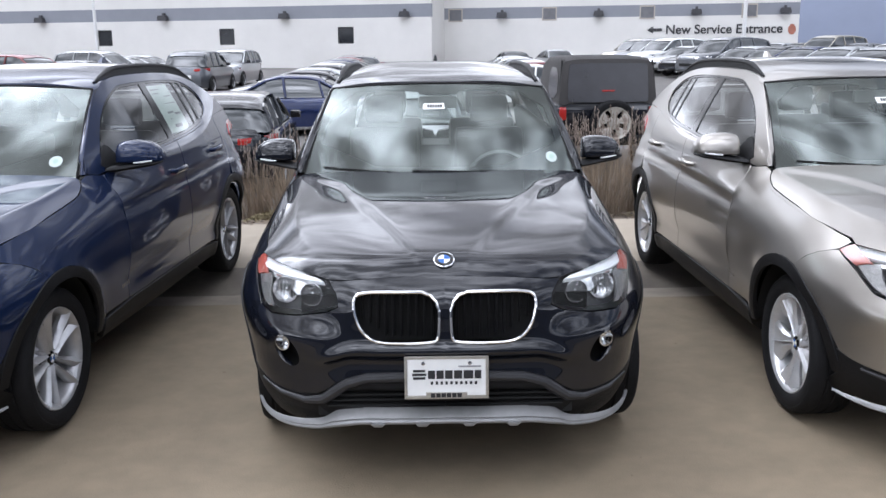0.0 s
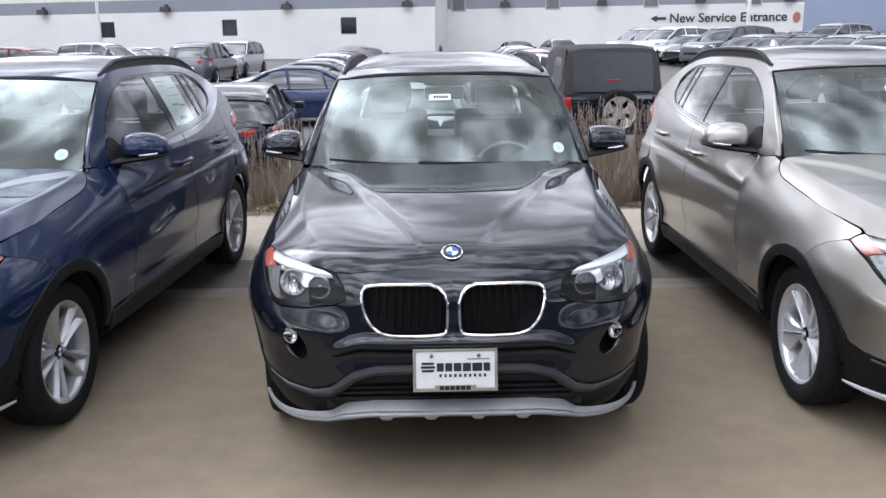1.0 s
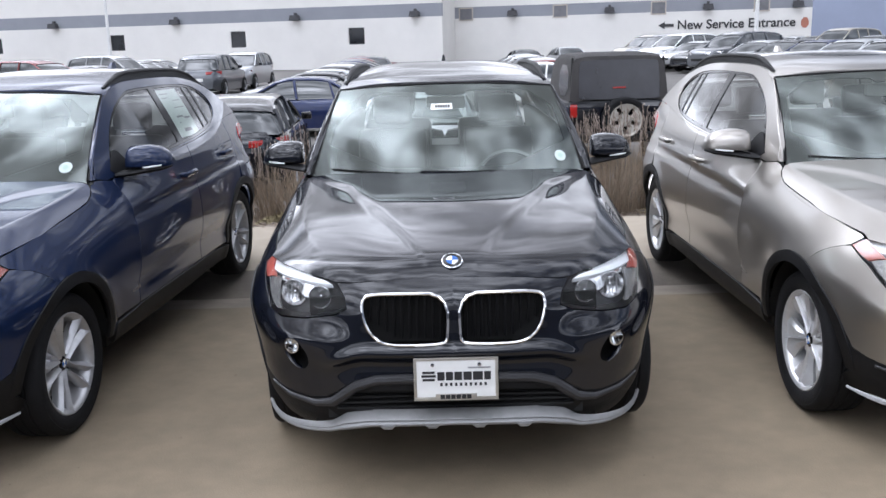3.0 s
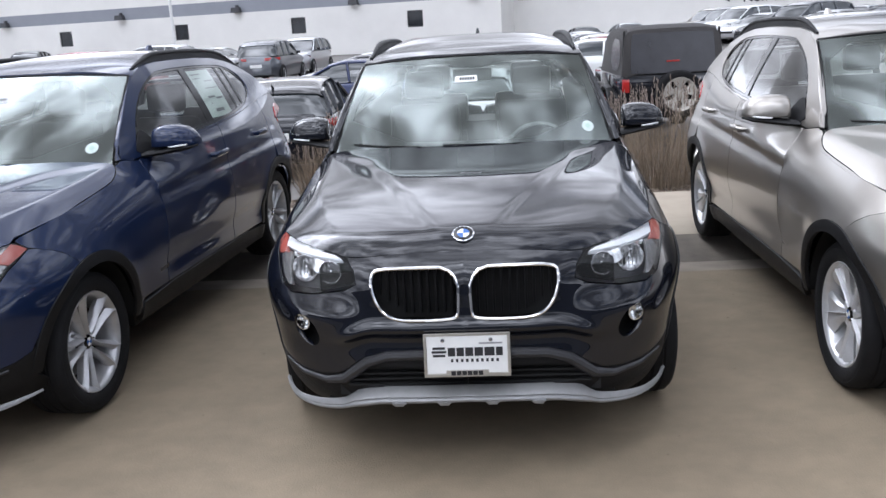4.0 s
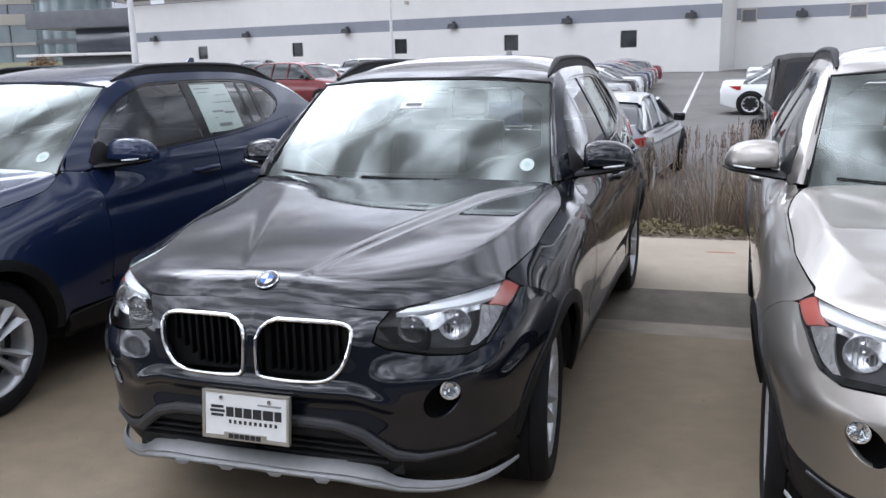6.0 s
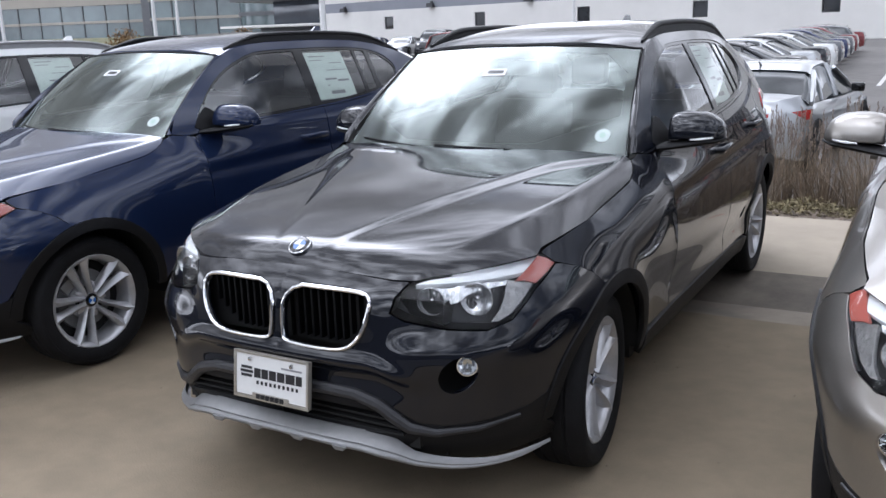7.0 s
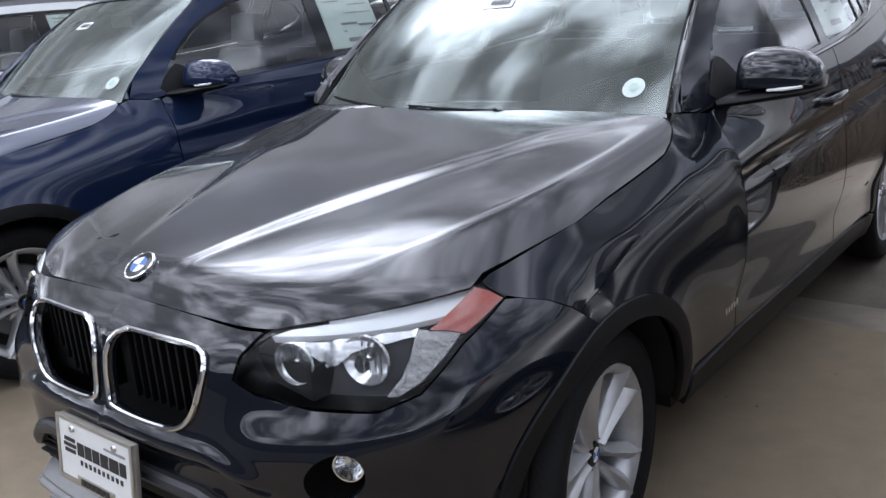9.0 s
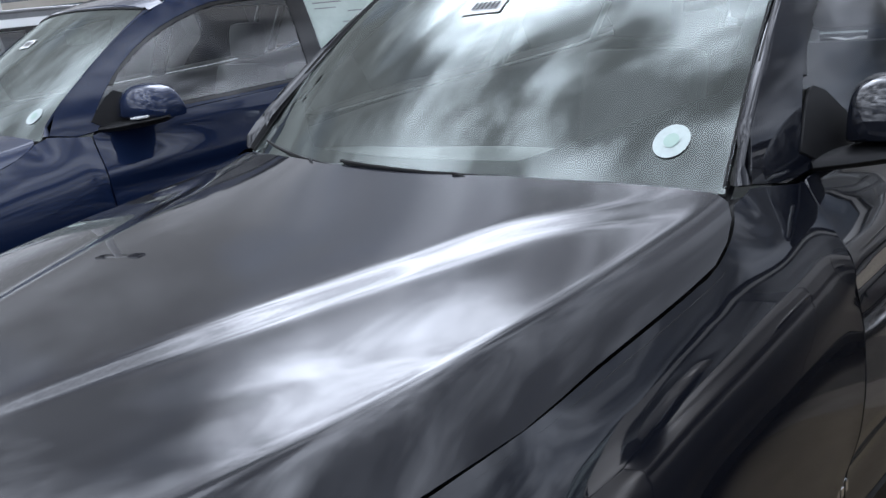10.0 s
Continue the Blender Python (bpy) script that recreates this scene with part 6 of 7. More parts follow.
tagged(silver_car, "warm silver metallic compact crossover with five-spoke wheels", "car", "crossovers in the front row")
tagged(pale_car, "white compact crossover at the end of the row", "car", "crossovers in the front row")
tagged(white_car, "white compact crossover parked beside the blue one", "car", "crossovers in the front row")


def window_sheet(car, y0, y1, z0, z1, lean):
    """A price sheet of pale paper with printed bars behind the rear side window."""
    def at(u, v, d):
        z = lerp(z0, z1, v)
        y = lerp(y0, y1, u) + lean * (z - z0)
        return Vector((glass_x(y, z) - d, y, z))
    bm = bmesh.new()
    g = [[bm.verts.new(at(i / 6, j / 6, 0.016)) for i in range(7)] for j in range(7)]
    for j in range(6):
        for i in range(6):
            bm.faces.new((g[j][i], g[j][i + 1], g[j + 1][i + 1], g[j + 1][i]))
    sh = part("price_sheet", bm, M_PALE, car, "pale printed price sheet")
    bm = bmesh.new()
    for u0, u1, v0, v1 in ((0.42, 0.95, 0.60, 0.615), (0.30, 0.60, 0.40, 0.44), (0.62, 0.92, 0.36, 0.40), (0.34, 0.70, 0.10, 0.17), (0.30, 0.36, 0.28, 0.30), (0.1, 0.5, 0.9, 0.92), (0.1, 0.4, 0.82, 0.835), (0.55, 0.9, 0.75, 0.765)):
        bm.faces.new([bm.verts.new(at(u, v, 0.0142)) for u, v in ((u0, v0), (u1, v0), (u1, v1), (u0, v1))])
    part("sheet_print", bm, M_GREYINK, car)
    return sh


M_PALE = node_mat("pale_green_paper", (0.74, 0.80, 0.76), 0.6, vary=0.08, scale=30)
for c in (black_car, blue_car, white_car):
    window_sheet(c, 0.41, 0.80, 1.150, 1.45, 0.10)


# ---- other cars ----
M_DGLASS = node_mat("dark_car_glass", (0.030, 0.036, 0.040), 0.04, vary=0.2, scale=2, spec=0.9)
PAINTS = {
    "white": M_WHITE,
    "black": M_BLACK,
    "silver": paint_mat("silver_paint", (0.42, 0.43, 0.44), 0.8, 0.35, 0.2, 0.05),
    "grey": paint_mat("dark_grey_paint", (0.075, 0.08, 0.09), 0.6, 0.35, 0.3, 0.05),
    "navy": paint_mat("navy_paint", (0.012, 0.020, 0.065), 0.3, 0.35, 0.4, 0.05),
    "maroon": paint_mat("maroon_paint", (0.13, 0.018, 0.020), 0.4, 0.35, 0.4, 0.05),
    "tan": paint_mat("tan_paint", (0.32, 0.29, 0.24), 0.7, 0.35, 0.2, 0.05),
}


def loft(rows, close=False):
    """Faces between rows of equally many points."""
    V = [p for r in rows for p in r]
    n = len(rows[0])
    F = [(j * n + i, j * n + i + 1, (j + 1) * n + i + 1, (j + 1) * n + i) for j in range(len(rows) - 1) for i in range(n - 1)]
    return V, F


def mirrored_row(half):
    return [Vector((-p[0], p[1], p[2])) for p in half[::-1]] + [Vector(p) for p in half[1:]]


def other_car(kind, paint):
    """A parked car some way off: body, cabin glass, roof, pillars, lamps, mirrors, wheels."""
    K = {
        "sedan": dict(L=4.65, W=0.90, belt=0.93, roof=1.43, hood=[(-2.32, 0.62), (-2.25, 0.74), (-1.9, 0.83), (-1.2, 0.93), (-0.95, 0.96)], deck=[(1.55, 1.04), (2.0, 1.03), (2.25, 1.0), (2.32, 0.8)], line=[(-1.0, 0.95), (-0.28, 1.36), (0.1, 1.43), (0.6, 1.42), (1.0, 1.34), (1.72, 1.04)], wr=0.60),
        "suv": dict(L=4.75, W=0.94, belt=1.10, roof=1.74, hood=[(-2.37, 0.75), (-2.3, 0.92), (-2.0, 1.02), (-1.4, 1.08), (-1.15, 1.11)], deck=[(2.1, 1.12), (2.28, 1.05), (2.37, 0.8)], line=[(-1.2, 1.10), (-0.5, 1.63), (-0.1, 1.73), (0.8, 1.74), (1.7, 1.68), (1.95, 1.60), (2.22, 1.12)], wr=0.68),
        "hatch": dict(L=4.35, W=0.90, belt=0.98, roof=1.50, hood=[(-2.17, 0.65), (-2.1, 0.80), (-1.8, 0.90), (-1.2, 0.98), (-1.0, 1.0)], deck=[(1.95, 1.02), (2.1, 0.98), (2.17, 0.8)], line=[(-1.05, 0.99), (-0.3, 1.42), (0.1, 1.50), (0.8, 1.49), (1.5, 1.42), (1.72, 1.36), (2.02, 1.0)], wr=0.62),
    }[kind]
    h, W, belt = K["L"] / 2, K["W"], K["belt"]
    car = new("parked_" + kind)
    top = curve1(K["hood"] + [(0.0, belt + 0.02)] + K["deck"])
    rows = []
    for k in range(33):
        t = k / 32
        y = -h * math.cos(math.pi * t)
        e = abs(y) / h
        w = W * (1 - 0.30 * max(0.0, (e - 0.62) / 0.38) ** 2.4)
        zt = top(y)
        sh = min(belt, zt)
        zb = 0.22 + 0.10 * max(0.0, (e - 0.85) / 0.15)
        rows.append(mirrored_row([(0, y, zt + 0.015), (w * 0.5, y, zt + 0.008), (w * 0.80, y, zt - 0.012), (w * 0.93, y, sh - 0.05), (w * 0.985, y, sh - 0.16), (w, y, 0.60 if sh > 0.8 else sh * 0.7), (w * 0.985, y, 0.42), (w * 0.96, y, zb), (0.0, y, zb)]))
    geo = loft(rows)
    n = len(rows[0])
    geo[1].append(tuple(range(n)))
    geo[1].append(tuple(range(32 * n, 33 * n))[::-1])
    part_geo("body", geo, paint, car)
    line = curve1(K["line"])
    y0, y1 = K["line"][0][0], K["line"][-1][0]
    wb, wr, R = W * 0.91, K["wr"], K["roof"]

    def wx(z):
        return wb - (wb - wr) * max(0.0, min(1.0, (z - belt) / (R - belt))) ** 1.15

    rows = []
    for k in range(29):
        y = lerp(y0, y1, k / 28)
        z = max(line(y), belt + 0.01)
        rows.append(mirrored_row([(0, y, z - 0.012), (wx(z) * 0.55, y, z - 0.020), (wx(z) * 0.93, y, z - 0.040), (wx(z - 0.1) if z - 0.1 > belt else wb, y, max(belt, z - 0.12)), (wb, y, belt - 0.02)]))
    part_geo("cabin_glass", loft(rows), M_DGLASS, car, "dark cabin glass")
    rows = []
    ya, yb = K["line"][1][0] - 0.05, K["line"][-2][0] + 0.06
    for k in range(17):
        y = lerp(ya, yb, k / 16)
        z = line(y)
        rows.append(mirrored_row([(0, y, z + 0.008), (wx(z) * 0.55, y, z), (wx(z) * 0.94, y, z - 0.022), (wx(z) + 0.012, y, z - 0.055), (wx(z) + 0.010, y, z - 0.085)]))
    part_geo("roof", loft(rows), paint, car)
    pill = [(K["line"][0][0], K["line"][1][0], 0.030), (0.18, 0.12, 0.032), (1.02, 0.92, 0.028), (y1 - 0.12, K["line"][-2][0] - 0.04, 0.038)]
    for a, b, r in pill:
        for s in (1, -1):
            bm = bmesh.new()
            zt = line(b) - 0.06
            tube(bm, [(s * (wb - 0.005), a, belt - 0.01), (s * (wx(lerp(belt, zt, 0.5)) + 0.004), lerp(a, b, 0.5), lerp(belt, zt, 0.5)), (s * (wx(zt) + 0.004), b, zt)], r, 6, False, 1.0)
            part("pillar", bm, paint, car)
    wy = h - 0.86
    for y in (-wy, wy + 0.05):
        for s in (1, -1):
            bm = bmesh.new()
            lathe(bm, [(0.385, -0.03), (0.385, 0.012), (0.33, 0.014), (0.0, 0.0)], 24, Matrix.Translation((s * (W - 0.008), y, 0.34)) @ (Matrix() if s > 0 else Matrix.Rotation(math.pi, 4, "Z")))
            part("wheel_arch", bm, M_MATTE, car)
            wh = new("wheel")
            wh.parent = car
            wh.matrix_basis = Matrix.Translation((s * (W - 0.075), y, 0.33)) @ (Matrix() if s > 0 else Matrix.Rotation(math.pi, 4, "Z"))
            for nm, mk, mt in (("tyre", "tyre", M_TYRE), ("rim", "five", M_ALLOY)):
                ob = new(nm, MESHES[mk])
                ob.parent = wh
    zl = belt - 0.13
    for s in (1, -1):
        for nm, y, mt, z in (("tail_lamp", 1, M_REDLENS, zl), ("headlamp", -1, M_CHROME, zl - 0.12)):
            rows = []
            for k in range(7):
                x = lerp(0.42 if y > 0 else 0.45, 0.99, k / 6)
                e = x
                yy = h * y * (0.995 - 0.24 * max(0.0, (x - 0.52) / 0.48) ** 1.8)
                ex = abs(yy) / h
                w = W * (1 - 0.30 * max(0.0, (ex - 0.62) / 0.38) ** 2.4)
                px = min(x * W, w + 0.006)
                rows.append([Vector((s * px, yy + 0.012 * y, z - 0.06)), Vector((s * px, yy + 0.015 * y, z)), Vector((s * px, yy + 0.004 * y, z + 0.07 * (0.5 + 0.5 * k / 6)))])
            part_geo(nm, loft(rows), mt, car)
        bm = bmesh.new()
        box(bm, (min(s * (W - 0.02), s * (W + 0.15)), y0 + 0.42, belt + 0.0), (max(s * (W - 0.02), s * (W + 0.15)), y0 + 0.54, belt + 0.13), 0.03)
        part("side_mirror", bm, M_GLOSSB, car)
    bm = bmesh.new()
    box(bm, (-0.26, h - 0.02, 0.62), (0.26, h + 0.012, 0.75), 0.005)
    part("rear_plate", bm, M_PLATE, car)
    bm = bmesh.new()
    box(bm, (-0.42, -h - 0.015, 0.50), (0.42, -h + 0.1, 0.62), 0.02)
    part("grille", bm, M_MATTE, car)
    bm = bmesh.new()
    tube(bm, [(0, K["line"][-2][0] - 0.12, line(K["line"][-2][0] - 0.12)), (0, K["line"][-2][0] - 0.02, line(K["line"][-2][0] - 0.12) + 0.06)], [0.022, 0.006], 6)
    part("antenna", bm, M_GLOSSB, car)
    return car


def part_geo(name, geo, mat, parent, label=""):
    bm = bmesh.new()
    vs = [bm.verts.new(p) for p in geo[0]]
    for f in geo[1]:
        try:
            bm.faces.new([vs[i] for i in f])
        except ValueError:
            pass
    bmesh.ops.remove_doubles(bm, verts=bm.verts, dist=1e-5)
    return part(name, bm, mat, parent, label)


MASTER = {k: other_car(k, M_WHITE) for k in ("sedan", "suv", "hatch")}
USED = set()
PAINTED = list(PAINTS.values())
WORDS = {"white": "white", "black": "black", "silver": "silver", "grey": "dark grey", "navy": "navy blue", "maroon": "maroon", "tan": "tan"}
KINDS = {"sedan": "sedan", "suv": "sport utility vehicle", "hatch": "hatchback"}


def park(kind, color, x, y, turn, group, height=1.0):
    """turn: degrees; 0 faces the camera's first place, 180 away from it."""
    m = pose(x, y, ground_z(x, y), 0, 0, turn) @ Matrix.Diagonal((1, 1, height, 1))
    if kind not in USED:
        USED.add(kind)
        ob = MASTER[kind]
        ob.matrix_basis = m
    else:
        ob = copy_thing(MASTER[kind], m)
    for o in ob.children_recursive:
        for sl in o.material_slots:
            if sl.material in PAINTED:
                sl.link = "OBJECT"
                sl.material = PAINTS[color]
    return tagged(ob, f"{WORDS[color]} {KINDS[kind]} parked on the rear lot", "car", group)


# nearest the planting strip
park("hatch", "black", -2.95, 8.75, 183, "cars by the planting strip", 0.90)
park("sedan", "silver", -0.10, 8.95, 174, "cars by the planting strip", 0.94)
# row with its tails to the aisle
for k, (kd, c) in enumerate([("sedan", "navy"), ("sedan", "black"), ("sedan", "silver"), ("sedan", "black"), ("sedan", "white"), ("sedan", "grey"), ("sedan", "navy"), ("sedan", "grey"), ("sedan", "maroon"), ("hatch", "grey"), ("sedan", "maroon")]):
    park(kd, c, -3.1 - 0.05 * k, 15.6 + 2.85 * k, -90, "cars with tails to the aisle")
# row on the aisle's other side
for k, (kd, c) in enumerate([("sedan", "white"), ("sedan", "maroon"), ("sedan", "white"), ("sedan", "grey"), ("sedan", "white"), ("sedan", "silver")]):
    park(kd, c, (3.9 if k == 0 else 4.55) + 0.1 * k, 22.8 + 2.9 * k, 90, "cars across the aisle")
# a sport utility pair crossing the lot
park("suv", "grey", -9.2, 34.2, 176, "sport utility pair")
park("suv", "silver", -8.9, 39.8, -6, "sport utility pair")
# left rows
for k, (kd, c) in enumerate([("suv", "maroon"), ("hatch", "silver"), ("sedan", "grey"), ("hatch", "grey"), ("suv", "silver"), ("sedan", "white"), ("hatch", "silver"), ("sedan", "black"), ("hatch", "white")]):
    park(kd, c, -14.0 - 0.25 * k, 27.5 + 2.8 * k, 74, "left row of cars")
for k, (kd, c) in enumerate([("sedan", "silver"), ("hatch", "white"), ("sedan", "grey"), ("suv", "black"), ("sedan", "silver"), ("sedan", "navy"), ("hatch", "tan"), ("sedan", "white"), ("suv", "grey"), ("sedan", "silver"), ("sedan", "black"), ("hatch", "silver")]):
    park(kd, c, -19.0 - 2.8 * k, 47.0 + 0.4 * k, 12, "far left row of cars")
# right rows
for k, (kd, c) in enumerate([("sedan", "black"), ("sedan", "silver"), ("suv", "tan"), ("suv", "grey"), ("suv", "white"), ("sedan", "silver"), ("sedan", "black"), ("suv", "grey"), ("hatch", "silver"), ("sedan", "black"), ("sedan", "navy"), ("hatch", "silver"), ("sedan", "silver"), ("sedan", "tan"), ("sedan", "silver")]):
    if k == 0:
        park(kd, c, 6.4, 50.5, 8, "cars along the far wall")
    elif k == 1:
        park(kd, c, 9.0, 50.0, 8, "cars along the far wall")
    else:
        park(kd, c, 13.2 + 0.18 * (k - 2), 46.5 - 2.35 * (k - 2), -62, "right row of cars")
for k in range(8):
    park(("sedan", "hatch", "suv")[k % 3], ("silver", "black", "tan", "grey", "white")[k % 5], 21.5 + 0.3 * k, 47 - 2.7 * k, -62, "far right row of cars")


# ---- the soft-top off-roader by the grass ----
M_CANVAS = node_mat("grey_black_canvas", (0.045, 0.042, 0.041), 0.85, vary=0.25, scale=6, bump=0.4, bump_scale=300)
M_VINYL = node_mat("smoked_vinyl_window", (0.022, 0.022, 0.028), 0.16, vary=0.3, scale=4, spec=0.6)
M_SPAREALLOY = node_mat("dusty_pale_alloy", (0.50, 0.47, 0.42), 0.4, 0.35, vary=0.2, scale=10)


def offroader():
    car = new("soft_top_offroader")
    P = PAINTS["black"]
    bm = bmesh.new()
    box(bm, (-0.78, -1.1, 0.45), (0.78, 1.95, 1.12), 0.05)
    box(bm, (-0.66, -1.95, 0.55), (0.66, -1.0, 1.10), 0.06)
    part("body", bm, P, car)
    bm = bmesh.new()
    rows = []
    for y, z, wt in ((-0.35, 1.76, 0.66), (0.2, 1.83, 0.69), (1.0, 1.84, 0.70), (1.75, 1.82, 0.70), (1.86, 1.78, 0.70), (1.93, 1.60, 0.72), (1.965, 1.12, 0.76)):
        rows.append(mirrored_row([(0, y, z), (wt * 0.7, y, z - 0.005), (wt * 0.93, y, z - 0.035), (wt, y, z - 0.10 if z > 1.3 else z), (0.765, y, 1.10)]))
    bm.free()
    part_geo("soft_top", loft(rows), M_CANVAS, car, "grey-black canvas soft top")
    bm = bmesh.new()
    o = rounded([(-0.63, 1.15), (-0.58, 1.13), (0.58, 1.13), (0.63, 1.15), (0.61, 1.68), (0.56, 1.72), (-0.56, 1.72), (-0.61, 1.68)], 1)
    vs = []
    for x, z in o:
        vs.append(bm.verts.new((x, 1.972 - 0.085 * max(0.0, (z - 1.12)) ** 1.1 * 1.35 + 0.012, z)))
    bm.faces.new(vs)
    part("rear_window", bm, M_VINYL, car, "dark smoked rear window")
    for s in (1, -1):
        bm = bmesh.new()
        vs = [bm.verts.new((s * (0.772 - 0.085 * max(0, z - 1.1)), y, z)) for y, z in rounded([(0.85, 1.17), (1.75, 1.17), (1.70, 1.64), (0.85, 1.66)], 1)]
        bm.faces.new(vs)
        part("side_window", bm, M_VINYL, car)
        bm = bmesh.new()
        tube(bm, [(s * 0.80, 0.60, 0.62), (s * 0.86, 0.75, 0.86), (s * 0.88, 1.15, 0.93), (s * 0.88, 1.5, 0.90), (s * 0.86, 1.75, 0.62)], 0.06, 8, False, 0.5)
        part("fender_flare", bm, M_PLASTIC, car)
        bm = bmesh.new()
        box(bm, (s * 0.70 - 0.055, 1.95, 0.86), (s * 0.70 + 0.055, 2.0, 1.06), 0.015)
        part("tail_lamp", bm, M_REDLENS, car)
        bm = bmesh.new()
        tube(bm, [(s * 0.74, 1.90, 1.12), (s * 0.70, 1.84, 1.76)], 0.018, 6)
        part("zip_seam", bm, M_MATTE, car)
    bm = bmesh.new()
    box(bm, (-0.80, 1.96, 0.48), (0.80, 2.12, 0.62), 0.03)
    part("rear_bumper", bm, M_PLASTIC, car)
    bm = bmesh.new()
    box(bm, (-0.10, 1.95, 1.29), (0.10, 1.99, 1.315), 0.01)
    part("brake_light", bm, M_REDLENS, car)
    for x, y, z, m in ((0.84, 1.2, 0.38, 0), (-0.84, 1.2, 0.38, 1), (0.84, -1.25, 0.38, 0), (-0.84, -1.25, 0.38, 1)):
        wh = new("wheel")
        wh.parent = car
        wh.matrix_basis = Matrix.Translation((x * 0.9, y, z)) @ (Matrix.Rotation(math.pi, 4, "Z") if m else Matrix()) @ Matrix.Scale(1.15, 4)
        for nm, mk in (("tyre", "tyre"), ("rim", "five")):
            ob = new(nm, MESHES[mk])
            ob.parent = wh
    sp = new("spare_wheel")
    sp.parent = car
    sp.matrix_basis = Matrix.Translation((-0.06, 2.12, 0.82)) @ Matrix.Rotation(math.pi / 2, 4, "Z") @ Matrix.Scale(1.06, 4)
    ob = new("tyre", MESHES["tyre"])
    ob.parent = sp
    ob = new("rim", MESHES["five"].copy())
    ob.data.materials[0] = M_SPAREALLOY
    ob.parent = sp
    ob["label"] = "dusty pale alloy rim"
    car.matrix_basis = pose(2.93, 10.2, ground_z(2.9, 9.8), 0, 0, 180)
    return tagged(car, "black soft-top off-roader with spare wheel on its back", "car", "cars by the planting strip")


offroader()

# ---- lot markings ----
bm = bmesh.new()
for k in range(12):
    y = 22.0 + 3.5 * k
    A = [bm.verts.new((x, yy, ground_z(x, yy) + 0.005)) for x, yy in ((0.50, y), (0.61, y), (0.61, y + 3.5), (0.50, y + 3.5))]
    bm.faces.new(A)
tagged(part("painted_line", bm, M_LINE), "long white painted line on the asphalt", "road marking")


# ---- the long building ----
M_WALL = node_mat("pale_grey_render", (0.68, 0.665, 0.635), 0.85, vary=0.05, scale=0.6, stain=0.06, stain_scale=0.1, bump=0.1, bump_scale=20)
M_BAND = node_mat("blue_grey_band", (0.235, 0.245, 0.275), 0.8, vary=0.08, scale=0.6)
M_WIN = node_mat("dark_window_glass", (0.020, 0.022, 0.026), 0.06, vary=0.3, scale=1, spec=0.6)
M_FRAME = node_mat("bronze_window_frame", (0.05, 0.048, 0.046), 0.5, vary=0.2)
M_TANFRAME = node_mat("tan_frame", (0.40, 0.36, 0.31), 0.6, vary=0.1)
M_FIX = node_mat("dark_light_fitting", (0.045, 0.045, 0.05), 0.5, vary=0.2)
M_METAL = node_mat("grey_sheet_metal", (0.16, 0.16, 0.17), 0.5, 0.4, vary=0.2, scale=2)
M_SIGN = node_mat("black_sign_letters", (0.028, 0.028, 0.03), 0.5, vary=0.15)
WALLM = Matrix.Translation((-5.242, 67.0, 0.0)) @ Matrix.Rotation(-math.atan2(5.0, 20.55), 4, "Z")


def wall_part(name, lo, hi, mat, parent=None, bevel=0.0, label="", cut=()):
    bm = bmesh.new()
    box(bm, lo, hi, bevel, WALLM)
    return part(name, bm, mat, parent, label)


def holed_wall(name, x0, x1, z0, z1, y, thick, holes, mat, label):
    """A wall sheet with window openings cut through; holes: (x0, x1, z0, z1)."""
    bm = bmesh.new()
    xs_ = sorted({x0, x1, *[h[0] for h in holes], *[h[1] for h in holes]})
    zs_ = sorted({z0, z1, *[h[2] for h in holes], *[h[3] for h in holes]})
    for xa, xb in zip(xs_, xs_[1:]):
        for za, zb in zip(zs_, zs_[1:]):
            c = ((xa + xb) / 2, (za + zb) / 2)
            if not any(h[0] < c[0] < h[1] and h[2] < c[1] < h[3] for h in holes):
                bm.faces.new([bm.verts.new((x, y, z)) for x, z in ((xa, za), (xb, za), (xb, zb), (xa, zb))])
    bmesh.ops.remove_doubles(bm, verts=bm.verts, dist=1e-4)
    r = bmesh.ops.extrude_face_region(bm, geom=bm.faces[:])
    bmesh.ops.translate(bm, verts=[v for v in r["geom"] if isinstance(v, bmesh.types.BMVert)], vec=(0, thick, 0))
    bmesh.ops.transform(bm, matrix=WALLM, verts=bm.verts)
    return tagged(part(name, bm, mat, flat=True), label, "wall", kind="structure")


wins = [(x - 0.66, x + 0.66, 2.22, 3.52) for x in (0.09, -10.07, -21.1, -33.0, -45.6)]
BB, BT = 4.20, 5.20
holed_wall("wall_left_lower", -55.9, 7.1, -0.6, BB, 0, 0.35, wins, M_WALL, "pale grey rendered wall with small dark windows")
holed_wall("wall_left_upper", -55.9, 7.1, BT, 8.0, 0, 0.35, [], M_WALL, "pale grey rendered upper wall")
holed_wall("wall_left_band", -55.9, 7.1, BB, BT, 0.003, 0.3, [], M_BAND, "blue-grey painted band along the wall")
holed_wall("wall_left_parapet", -51.0, 7.1, 8.06, 9.75, 0.25, 0.3, [], M_WALL, "pale set-back parapet wall")
holed_wall("wall_left_side", -55.9, 7.1, 8.0, 8.06, -0.06, 0.6, [], M_BAND, "thin grey coping along the wall")
